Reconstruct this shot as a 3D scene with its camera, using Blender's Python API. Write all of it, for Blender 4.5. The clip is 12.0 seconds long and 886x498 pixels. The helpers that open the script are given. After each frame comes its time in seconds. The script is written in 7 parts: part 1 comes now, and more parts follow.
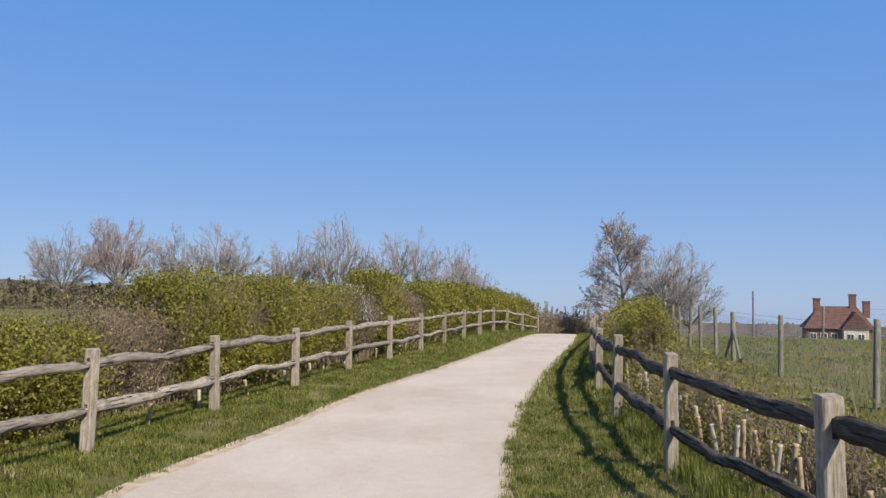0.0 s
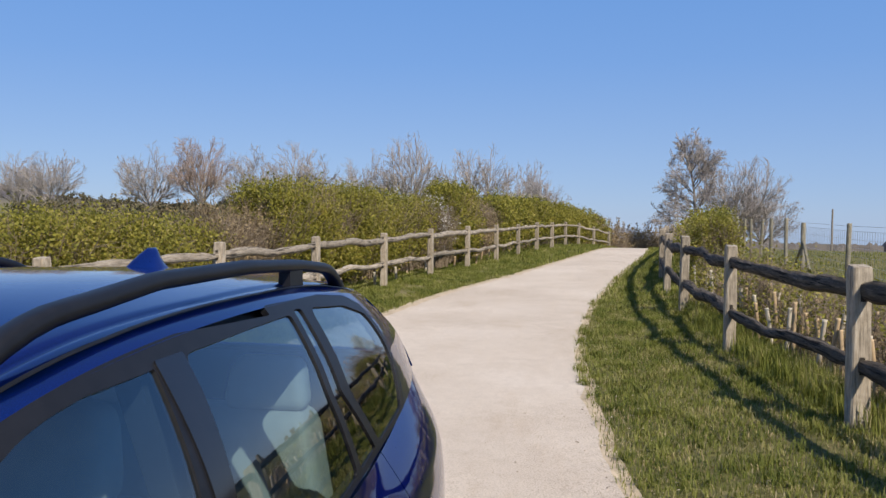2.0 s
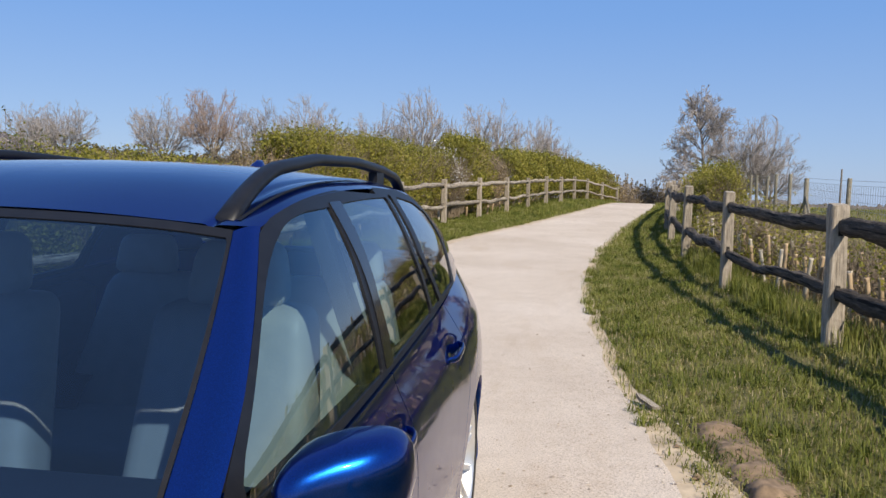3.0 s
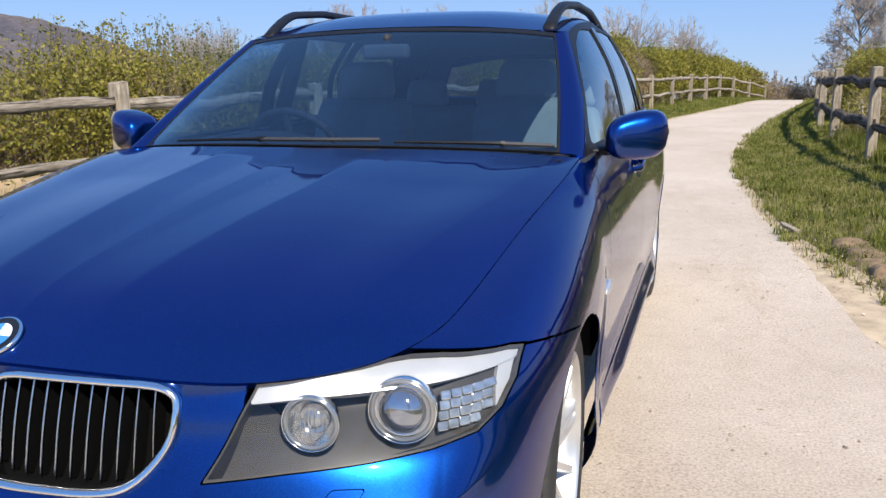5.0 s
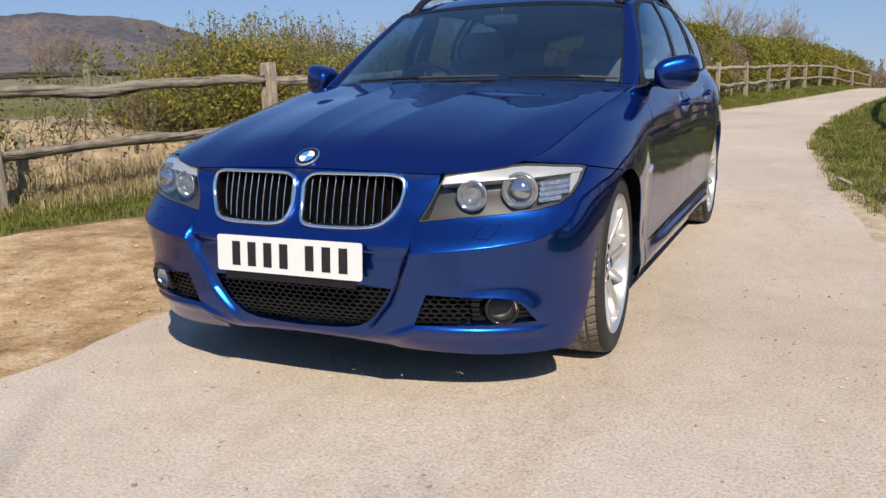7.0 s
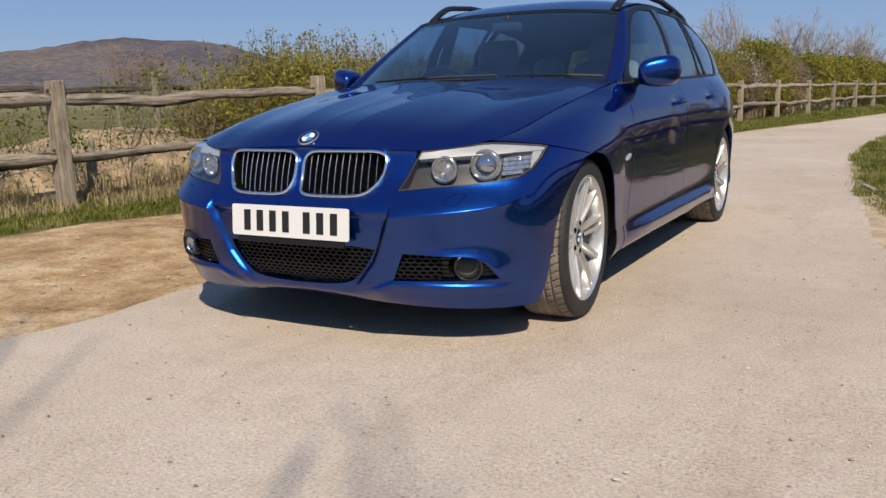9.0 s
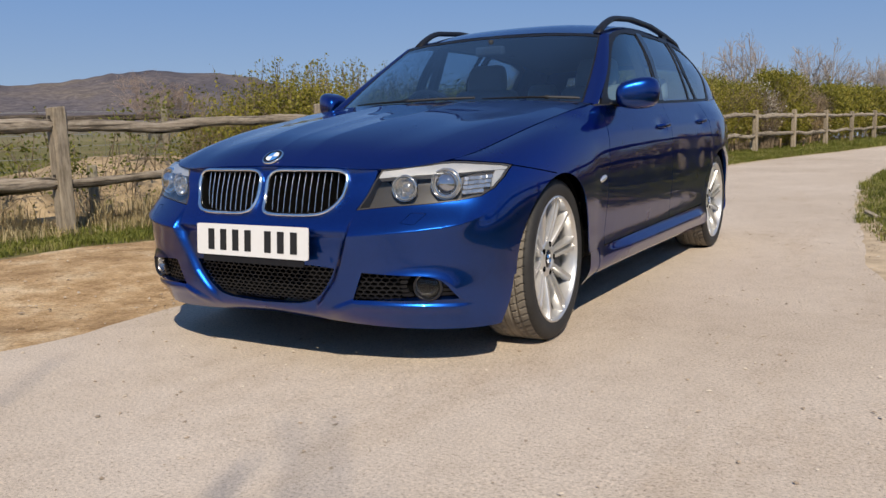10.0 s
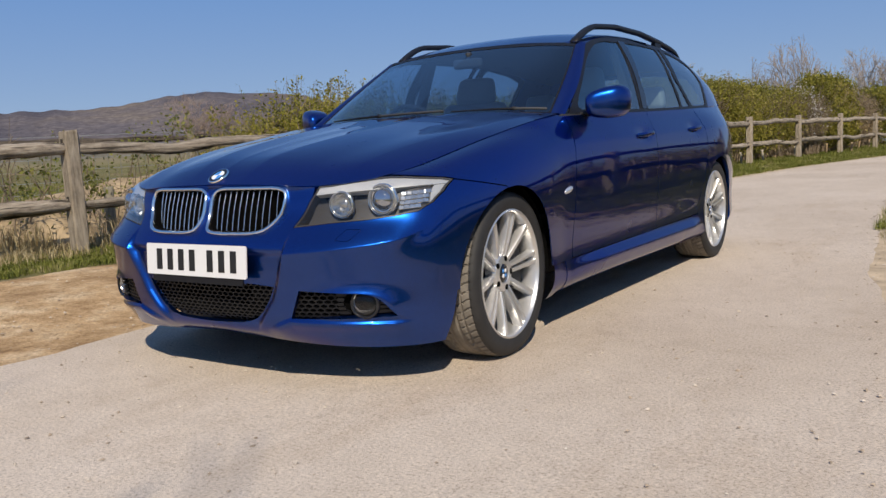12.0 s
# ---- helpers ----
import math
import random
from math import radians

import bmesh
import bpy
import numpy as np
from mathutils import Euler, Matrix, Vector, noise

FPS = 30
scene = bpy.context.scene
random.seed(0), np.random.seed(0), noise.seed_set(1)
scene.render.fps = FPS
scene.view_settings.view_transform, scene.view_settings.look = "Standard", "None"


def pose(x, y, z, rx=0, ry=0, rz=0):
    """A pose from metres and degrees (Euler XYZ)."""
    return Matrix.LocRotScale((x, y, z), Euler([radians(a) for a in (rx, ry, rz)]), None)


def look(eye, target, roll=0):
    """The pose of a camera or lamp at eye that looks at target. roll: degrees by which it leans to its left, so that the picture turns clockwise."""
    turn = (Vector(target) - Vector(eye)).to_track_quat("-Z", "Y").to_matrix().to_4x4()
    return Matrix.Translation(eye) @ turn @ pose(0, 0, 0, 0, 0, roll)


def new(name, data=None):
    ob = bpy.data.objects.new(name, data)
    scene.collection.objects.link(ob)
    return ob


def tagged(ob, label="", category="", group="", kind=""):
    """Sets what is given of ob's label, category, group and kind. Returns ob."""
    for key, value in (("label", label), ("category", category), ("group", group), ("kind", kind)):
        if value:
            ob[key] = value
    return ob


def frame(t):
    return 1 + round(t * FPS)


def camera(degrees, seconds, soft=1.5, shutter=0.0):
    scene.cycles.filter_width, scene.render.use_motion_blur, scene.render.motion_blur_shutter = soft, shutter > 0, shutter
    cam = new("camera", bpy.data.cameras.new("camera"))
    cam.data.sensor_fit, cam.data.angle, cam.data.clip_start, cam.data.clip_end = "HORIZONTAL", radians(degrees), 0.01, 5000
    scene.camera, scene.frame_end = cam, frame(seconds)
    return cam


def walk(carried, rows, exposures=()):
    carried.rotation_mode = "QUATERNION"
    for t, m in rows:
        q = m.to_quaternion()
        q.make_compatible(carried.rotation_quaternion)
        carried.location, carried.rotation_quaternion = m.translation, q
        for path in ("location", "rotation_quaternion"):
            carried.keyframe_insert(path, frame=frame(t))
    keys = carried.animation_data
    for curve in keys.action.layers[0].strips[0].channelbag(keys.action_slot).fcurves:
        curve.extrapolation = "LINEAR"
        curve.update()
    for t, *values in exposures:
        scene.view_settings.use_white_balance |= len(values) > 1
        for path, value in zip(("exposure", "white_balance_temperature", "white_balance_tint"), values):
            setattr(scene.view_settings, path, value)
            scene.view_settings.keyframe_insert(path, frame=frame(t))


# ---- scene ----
cam = camera(55.6, 12.0)
PATH = [
    (0, (1.271, 1.6, 1.77), (1.157, 3.595, 1.868), 0.6),
    (0.5, (1.239, 1.348, 1.729), (1.074, 3.34, 1.811), 0.5),
    (1, (1.208, 1.114, 1.651), (1.006, 3.103, 1.713), 0.9),
    (1.5, (1.196, 0.824, 1.601), (0.927, 2.805, 1.598), 0.6),
    (2, (1.198, 0.534, 1.542), (0.921, 2.512, 1.448), 0.6),
    (2.5, (1.187, 0.17, 1.478), (0.911, 2.146, 1.338), 1.3),
    (2.7, (1.185, 0.015, 1.452), (0.914, 1.989, 1.288), 1.4),
    (4.3, (1.105, -1.215, 1.261), (0.561, 0.684, 0.95), 0.0),
    (4.5, (1.1, -1.358, 1.235), (0.539, 0.532, 0.9), -0.1),
    (5, (1.093, -1.698, 1.152), (0.501, 0.169, 0.748), -0.7),
    (5.5, (1.157, -2.07, 1.109), (0.496, -0.232, 0.679), -1.3),
    (6, (1.254, -2.363, 1.077), (0.503, -0.558, 0.654), -1.7),
    (6.5, (1.363, -2.672, 1.041), (0.565, -0.885, 0.626), -1.8),
    (7, (1.453, -2.894, 0.99), (0.655, -1.106, 0.58), -1.3),
    (7.2, (1.494, -2.968, 0.962), (0.699, -1.178, 0.556), -1.2),
    (8.8, (1.863, -3.167, 0.885), (0.926, -1.44, 0.513), -1.4),
    (9, (1.899, -3.143, 0.879), (0.957, -1.415, 0.522), -1.4),
    (9.5, (1.996, -3.085, 0.857), (1.027, -1.361, 0.558), -1.3),
    (10, (2.071, -3.025, 0.832), (1.081, -1.311, 0.548), -1.4),
    (10.5, (2.149, -2.964, 0.825), (1.107, -1.278, 0.554), -1.7),
    (11, (2.216, -2.91, 0.817), (1.13, -1.251, 0.555), -2.4),
    (11.5, (2.303, -2.838, 0.816), (1.209, -1.183, 0.563), -2.6),
    (12, (2.371, -2.782, 0.82), (1.274, -1.128, 0.572), -2.8),
]
EXPOSURES = [(0, 0.18, 6500, 10), (2.7, 0.22, 6650, 10), (4.4, 0.45, 6500, 10), (5.5, 0.48, 6500, 10), (6.6, 0.22, 6800, 10), (9, -0.07, 7150, 11), (12, -0.12, 6900, 11)]
walk(cam, [(t, look(eye, target, roll)) for t, eye, target, roll in PATH], EXPOSURES)

# ---- light ----
SUN_WAY = Vector((0.66, -0.86, 1.0)).normalized()
world = bpy.data.worlds.new("world")
scene.world = world
world.use_nodes = True
wn = world.node_tree
wn.nodes.clear()
w_out = wn.nodes.new("ShaderNodeOutputWorld")
w_bg = wn.nodes.new("ShaderNodeBackground")
w_sky = wn.nodes.new("ShaderNodeTexSky")
w_sky.sky_type = "NISHITA"
w_sky.sun_disc = False
w_sky.sun_elevation = math.asin(SUN_WAY.z)
w_sky.sun_rotation = math.atan2(SUN_WAY.x, SUN_WAY.y)
w_sky.altitude = 0
w_sky.air_density = 1.0
w_sky.dust_density = 0.3
w_sky.ozone_density = 4.0
w_bg.inputs["Strength"].default_value = 0.112
# the lane climbs away from the car, so the true horizon lies a little lower ahead
w_co = wn.nodes.new("ShaderNodeTexCoord")
w_map = wn.nodes.new("ShaderNodeMapping")
w_map.inputs["Rotation"].default_value = (radians(2.0), 0, 0)
w_map.inputs["Scale"].default_value = (1, 1, 1.3)
wn.links.new(w_co.outputs["Generated"], w_map.inputs["Vector"])
wn.links.new(w_map.outputs["Vector"], w_sky.inputs["Vector"])
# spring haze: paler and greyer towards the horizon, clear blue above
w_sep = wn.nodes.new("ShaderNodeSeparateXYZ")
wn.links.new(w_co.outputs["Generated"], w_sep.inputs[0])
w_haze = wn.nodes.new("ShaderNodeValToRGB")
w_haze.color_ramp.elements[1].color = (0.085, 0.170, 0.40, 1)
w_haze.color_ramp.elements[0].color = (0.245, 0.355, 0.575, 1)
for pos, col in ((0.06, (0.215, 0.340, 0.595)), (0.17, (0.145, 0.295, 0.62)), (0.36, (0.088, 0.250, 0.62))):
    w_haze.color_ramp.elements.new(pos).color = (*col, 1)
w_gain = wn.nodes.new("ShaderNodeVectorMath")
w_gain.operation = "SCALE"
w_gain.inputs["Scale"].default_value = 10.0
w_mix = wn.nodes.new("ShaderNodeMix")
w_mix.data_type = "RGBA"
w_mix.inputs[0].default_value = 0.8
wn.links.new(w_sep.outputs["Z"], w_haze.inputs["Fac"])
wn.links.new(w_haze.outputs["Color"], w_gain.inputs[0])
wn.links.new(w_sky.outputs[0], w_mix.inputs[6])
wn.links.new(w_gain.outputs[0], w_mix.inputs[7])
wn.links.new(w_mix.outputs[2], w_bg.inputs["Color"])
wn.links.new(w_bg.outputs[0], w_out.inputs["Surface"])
sun = new("sun", bpy.data.lights.new("sun", "SUN"))
sun.data.energy = 5.0
sun.data.angle = radians(0.53)
sun.data.color = (1.0, 0.93, 0.82)
sun.rotation_mode = "QUATERNION"
sun.rotation_quaternion = SUN_WAY.to_track_quat("Z", "Y")
scene.view_settings.exposure = 0.0

# ---- materials ----
def mat_base(name, rough=0.6, metal=0.0, spec=0.5):
    m = bpy.data.materials.new(name)
    m.use_nodes = True
    b = m.node_tree.nodes["Principled BSDF"]
    b.inputs["Roughness"].default_value = rough
    b.inputs["Metallic"].default_value = metal
    b.inputs["Specular IOR Level"].default_value = spec
    return m, m.node_tree, b


def mk(tree, kind, **values):
    n = tree.nodes.new(kind)
    for k, v in values.items():
        n.inputs[k.replace("_", " ")].default_value = v
    return n


def noise_tex(tree, scale, detail=4.0, rough=0.55, vec=None):
    n = mk(tree, "ShaderNodeTexNoise", Scale=scale, Detail=detail, Roughness=rough)
    if vec is not None:
        tree.links.new(vec, n.inputs["Vector"])
    return n.outputs["Fac"]


def ramp(tree, fac, stops):
    n = tree.nodes.new("ShaderNodeValToRGB")
    els = n.color_ramp.elements
    while len(els) > 1:
        els.remove(els[-1])
    els[0].position, els[0].color = stops[0][0], (*stops[0][1], 1)
    for p, c in stops[1:]:
        e = els.new(p)
        e.color = (*c, 1)
    tree.links.new(fac, n.inputs["Fac"])
    return n.outputs["Color"]


def mixc(tree, fac, a, b, kind="MIX"):
    n = tree.nodes.new("ShaderNodeMix")
    n.data_type, n.blend_type = "RGBA", kind
    for sock, v in ((n.inputs[0], fac), (n.inputs[6], a), (n.inputs[7], b)):
        if isinstance(v, (int, float)):
            sock.default_value = v
        elif isinstance(v, tuple):
            sock.default_value = (*v, 1)
        else:
            tree.links.new(v, sock)
    return n.outputs[2]


def bump(tree, b, height, strength, dist=0.01):
    n = mk(tree, "ShaderNodeBump", Strength=strength, Distance=dist)
    tree.links.new(height, n.inputs["Height"])
    tree.links.new(n.outputs["Normal"], b.inputs["Normal"])


def place(tree, scale=(1, 1, 1)):
    c = tree.nodes.new("ShaderNodeTexCoord")
    m = tree.nodes.new("ShaderNodeMapping")
    m.inputs["Scale"].default_value = scale
    tree.links.new(c.outputs["Object"], m.inputs["Vector"])
    return m.outputs["Vector"]


def plain(name, color, rough=0.5, metal=0.0, vary=0.12, scale=30.0, bumps=0.0, spec=0.5):
    """A simple surface with a little variation at two scales."""
    m, t, b = mat_base(name, rough, metal, spec)
    v = place(t)
    dark = tuple(c * (1 - vary) for c in color)
    light = tuple(min(1, c * (1 + vary)) for c in color)
    f = noise_tex(t, scale, 5, 0.6, v)
    t.links.new(ramp(t, f, [(0.3, dark), (0.7, light)]), b.inputs["Base Color"])
    if bumps:
        bump(t, b, noise_tex(t, scale * 6, 3, 0.6, v), bumps, 0.002)
    return m


def islands(name, stops, rough=0.6, through_light=0.0, patch=0.9, swing=0.9):
    """A material for leaves, blades and stalks: each piece takes its own tint."""
    m, t, b = mat_base(name, rough, 0, 0.3)
    g = t.nodes.new("ShaderNodeNewGeometry")
    v = place(t)
    big = noise_tex(t, patch, 4, 0.6, v)
    n = t.nodes.new("ShaderNodeMath")
    n.operation = "MULTIPLY_ADD"
    t.links.new(big, n.inputs[0])
    n.inputs[1].default_value = swing
    n2 = t.nodes.new("ShaderNodeMath")
    n2.operation = "MULTIPLY_ADD"
    t.links.new(g.outputs["Random Per Island"], n2.inputs[0])
    n2.inputs[1].default_value = 0.6
    n2.inputs[2].default_value = -0.25 - 0.5 * (swing - 0.9)
    t.links.new(n2.outputs[0], n.inputs[2])
    col = ramp(t, n.outputs[0], stops)
    t.links.new(col, b.inputs["Base Color"])
    if through_light:
        tr = t.nodes.new("ShaderNodeBsdfTranslucent")
        t.links.new(col, tr.inputs["Color"])
        mx = t.nodes.new("ShaderNodeMixShader")
        mx.inputs[0].default_value = through_light
        o = t.nodes["Material Output"]
        t.links.new(b.outputs[0], mx.inputs[1])
        t.links.new(tr.outputs[0], mx.inputs[2])
        t.links.new(mx.outputs[0], o.inputs["Surface"])
    return m


def road_mat():
    m, t, b = mat_base("pale_road", 0.9, 0, 0.2)
    v = place(t)
    big = ramp(t, noise_tex(t, 0.35, 5, 0.6, v), [(0.3, (0.49, 0.405, 0.32)), (0.5, (0.575, 0.487, 0.395)), (0.68, (0.635, 0.55, 0.46))])
    fine = ramp(t, noise_tex(t, 95, 5, 0.85, v), [(0.33, (0.40, 0.37, 0.34)), (0.45, (0.86, 0.85, 0.84)), (0.55, (1.03, 1.02, 1.01)), (0.68, (1.28, 1.26, 1.23))])
    c = mixc(t, 1.0, big, fine, "MULTIPLY")
    c = mixc(t, 1.0, c, ramp(t, noise_tex(t, 7, 6, 0.72, v), [(0.34, (0.93, 0.92, 0.91)), (0.5, (1, 1, 1)), (0.68, (1.04, 1.04, 1.035))]), "MULTIPLY")
    sp = t.nodes.new("ShaderNodeTexVoronoi")
    sp.inputs["Scale"].default_value = 26
    t.links.new(v, sp.inputs["Vector"])
    spots = ramp(t, sp.outputs["Distance"], [(0.035, (1, 1, 1)), (0.07, (0, 0, 0))])
    keep = ramp(t, noise_tex(t, 3.3, 2, 0.5, v), [(0.55, (0, 0, 0)), (0.62, (1, 1, 1))])
    f = mixc(t, 1.0, spots, keep, "MULTIPLY")
    c = mixc(t, f, c, (0.17, 0.14, 0.11))
    st = ramp(t, noise_tex(t, 1.7, 6, 0.7, place(t, (1, 0.28, 1))), [(0.52, (1, 1, 1)), (0.75, (0.86, 0.82, 0.77))])
    c = mixc(t, 1.0, c, st, "MULTIPLY")
    t.links.new(c, b.inputs["Base Color"])
    h = mixc(t, 0.5, noise_tex(t, 110, 4, 0.8, v), noise_tex(t, 16, 4, 0.6, v))
    bump(t, b, h, 0.8, 0.008)
    return m


def dirt_mat():
    m, t, b = mat_base("dry_dirt", 0.95, 0, 0.15)
    v = place(t)
    c = ramp(t, noise_tex(t, 2.2, 6, 0.65, v), [(0.34, (0.29, 0.18, 0.09)), (0.5, (0.50, 0.34, 0.185)), (0.64, (0.63, 0.485, 0.315))])
    c = mixc(t, 1.0, c, ramp(t, noise_tex(t, 60, 4, 0.75, v), [(0.3, (0.6, 0.56, 0.52)), (0.6, (1.1, 1.1, 1.1))]), "MULTIPLY")
    c = mixc(t, 1.0, c, ramp(t, noise_tex(t, 11, 6, 0.75, v), [(0.34, (0.70, 0.66, 0.60)), (0.5, (1, 1, 1)), (0.66, (1.12, 1.12, 1.12))]), "MULTIPLY")
    litter = ramp(t, noise_tex(t, 34, 3, 0.6, place(t, (1, 0.45, 1))), [(0.66, (0, 0, 0)), (0.70, (1, 1, 1))])
    c = mixc(t, litter, c, (0.15, 0.095, 0.055))
    t.links.new(c, b.inputs["Base Color"])
    bump(t, b, mixc(t, 0.5, noise_tex(t, 38, 5, 0.75, v), noise_tex(t, 7, 4, 0.6, v)), 0.9, 0.02)
    return m


def ground_mat():
    m, t, b = mat_base("field_grass", 0.95, 0, 0.15)
    v = place(t)
    g = ramp(t, noise_tex(t, 0.12, 6, 0.6, v), [(0.3, (0.125, 0.125, 0.042)), (0.5, (0.165, 0.15, 0.058)), (0.7, (0.23, 0.185, 0.09))])
    fine = ramp(t, noise_tex(t, 14, 5, 0.75, v), [(0.3, (0.55, 0.55, 0.5)), (0.65, (1.2, 1.2, 1.15))])
    c = mixc(t, 1.0, g, fine, "MULTIPLY")
    soil = ramp(t, noise_tex(t, 0.8, 5, 0.7, v), [(0.56, (0, 0, 0)), (0.68, (1, 1, 1))])
    c = mixc(t, soil, c, (0.30, 0.235, 0.135))
    t.links.new(c, b.inputs["Base Color"])
    bump(t, b, noise_tex(t, 22, 5, 0.75, v), 0.8, 0.04)
    return m


def wood_mat(name, lo, mid, hi, moss=0.0):
    m, t, b = mat_base(name, 0.85, 0, 0.25)
    v = place(t, (14, 14, 1.6))
    grain = noise_tex(t, 3.0, 7, 0.7, v)
    c = ramp(t, grain, [(0.28, lo), (0.5, mid), (0.72, hi)])
    info = t.nodes.new("ShaderNodeObjectInfo")
    c = mixc(t, 1.0, c, ramp(t, info.outputs["Random"], [(0.0, (0.78, 0.77, 0.75)), (1.0, (1.12, 1.1, 1.08))]), "MULTIPLY")
    c = mixc(t, ramp(t, noise_tex(t, 5, 5, 0.7, place(t)), [(0.5, (0, 0, 0)), (0.75, (0.7, 0.7, 0.7))]), c, lo)
    if moss:
        c = mixc(t, ramp(t, noise_tex(t, 8, 4, 0.7, place(t)), [(0.6, (0, 0, 0)), (0.7, (moss, moss, moss))]), c, (0.24, 0.24, 0.14))
    t.links.new(c, b.inputs["Base Color"])
    bump(t, b, grain, 0.9, 0.012)
    return m


def wood_x_mat(name, lo, mid, hi):
    """Weathered wood whose grain runs along the piece's own x."""
    m, t, b = mat_base(name, 0.88, 0, 0.2)
    v = place(t, (1.6, 16, 16))
    grain = noise_tex(t, 3.0, 7, 0.72, v)
    c = ramp(t, grain, [(0.28, lo), (0.5, mid), (0.72, hi)])
    info = t.nodes.new("ShaderNodeObjectInfo")
    c = mixc(t, 1.0, c, ramp(t, info.outputs["Random"], [(0.0, (0.8, 0.79, 0.77)), (1.0, (1.12, 1.1, 1.07))]), "MULTIPLY")
    c = mixc(t, ramp(t, noise_tex(t, 4, 5, 0.7, place(t)), [(0.5, (0, 0, 0)), (0.75, (0.75, 0.75, 0.75))]), c, lo)
    t.links.new(c, b.inputs["Base Color"])
    split = ramp(t, noise_tex(t, 2.0, 3, 0.5, place(t, (0.9, 22, 22))), [(0.37, (1, 1, 1)), (0.43, (0, 0, 0))])
    t.links.new(mixc(t, split, c, tuple(0.5 * k for k in lo)), b.inputs["Base Color"])
    bump(t, b, grain, 1.0, 0.02)
    return m


M_ROAD, M_DIRT, M_GROUND = road_mat(), dirt_mat(), ground_mat()
M_EDGE = plain("crumbled_lane_edge", (0.47, 0.37, 0.255), 0.95, vary=0.3, scale=5, bumps=0.8, spec=0.15)
M_SAND = plain("sandy_soil", (0.36, 0.268, 0.162), 0.95, vary=0.45, scale=3, bumps=0.8, spec=0.15)
M_POST = wood_mat("weathered_oak", (0.13, 0.105, 0.075), (0.35, 0.295, 0.225), (0.50, 0.44, 0.355))
M_RAIL = wood_x_mat("weathered_rail", (0.10, 0.08, 0.06), (0.36, 0.305, 0.24), (0.54, 0.48, 0.40))
M_RAIL_DARK = wood_x_mat("dark_cleft_rail", (0.035, 0.029, 0.024), (0.10, 0.082, 0.066), (0.22, 0.185, 0.15))
M_STAKE = wood_mat("round_stake", (0.12, 0.11, 0.085), (0.24, 0.215, 0.16), (0.36, 0.33, 0.26))
M_TUBE = plain("tree_tube", (0.44, 0.31, 0.18), 0.6, vary=0.35, scale=4)
M_TUBE_PALE = plain("pale_tree_tube", (0.50, 0.43, 0.33), 0.6, vary=0.2, scale=4)
M_WIRE = plain("galvanised_wire", (0.30, 0.31, 0.30), 0.45, 0.7)
M_BARK = plain("grey_bark", (0.21, 0.18, 0.15), 0.9, vary=0.35, scale=6, bumps=0.5)
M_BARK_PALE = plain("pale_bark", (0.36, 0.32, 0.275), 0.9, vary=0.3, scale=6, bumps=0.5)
M_TWIG = islands("twigs", [(0.1, (0.10, 0.075, 0.05)), (0.5, (0.22, 0.165, 0.11)), (0.9, (0.34, 0.27, 0.19))], 0.85)
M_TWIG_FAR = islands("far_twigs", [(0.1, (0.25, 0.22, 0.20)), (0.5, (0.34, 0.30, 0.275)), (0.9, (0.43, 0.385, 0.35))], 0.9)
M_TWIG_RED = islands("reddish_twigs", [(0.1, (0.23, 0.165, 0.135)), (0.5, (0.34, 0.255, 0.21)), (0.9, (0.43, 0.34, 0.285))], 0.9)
M_LEAF = islands("hedge_leaves", [(0.05, (0.085, 0.092, 0.019)), (0.35, (0.20, 0.19, 0.03)), (0.65, (0.32, 0.285, 0.045)), (0.95, (0.46, 0.37, 0.12))], 0.65, 0.4)
M_LEAF_GREEN = islands("fresh_leaves", [(0.05, (0.055, 0.07, 0.015)), (0.4, (0.12, 0.135, 0.026)), (0.7, (0.20, 0.20, 0.042)), (0.95, (0.31, 0.28, 0.075))], 0.6, 0.35)
M_LEAF_DRY = islands("dry_leaves", [(0.1, (0.15, 0.10, 0.05)), (0.5, (0.29, 0.21, 0.11)), (0.9, (0.42, 0.33, 0.19))], 0.8, 0.2)
M_BLOSSOM = islands("blossom", [(0.1, (0.55, 0.50, 0.45)), (0.9, (0.85, 0.82, 0.78))], 0.7, 0.3)
M_GRASS = islands("grass_blades", [(0.08, (0.08, 0.102, 0.016)), (0.38, (0.16, 0.174, 0.028)), (0.62, (0.22, 0.23, 0.045)), (0.82, (0.29, 0.27, 0.085)), (0.97, (0.42, 0.35, 0.17))], 0.7, 0.35, 2.1, 1.9)
M_STRAW = islands("dry_grass", [(0.1, (0.26, 0.19, 0.09)), (0.5, (0.42, 0.33, 0.17)), (0.9, (0.58, 0.48, 0.29))], 0.8, 0.3)
M_BRICK = plain("red_brick", (0.17, 0.085, 0.06), 0.85, vary=0.3, scale=3)
M_TILE = plain("clay_roof_tiles", (0.125, 0.058, 0.045), 0.85, vary=0.35, scale=2)
M_CREAM = plain("pale_render", (0.62, 0.52, 0.40), 0.8, vary=0.1)
M_HILL, _t, _b = mat_base("hazed_wooded_hill", 1.0, 0, 0.0)
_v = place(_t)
# the wood's browns are greyed and blued to carry the distance haze
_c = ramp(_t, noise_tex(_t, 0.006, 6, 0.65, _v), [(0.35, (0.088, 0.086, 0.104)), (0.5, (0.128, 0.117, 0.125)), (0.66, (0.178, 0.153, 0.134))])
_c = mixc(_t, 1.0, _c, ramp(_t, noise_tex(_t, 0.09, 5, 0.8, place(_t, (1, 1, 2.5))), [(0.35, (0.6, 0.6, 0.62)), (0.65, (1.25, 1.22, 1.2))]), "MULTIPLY")
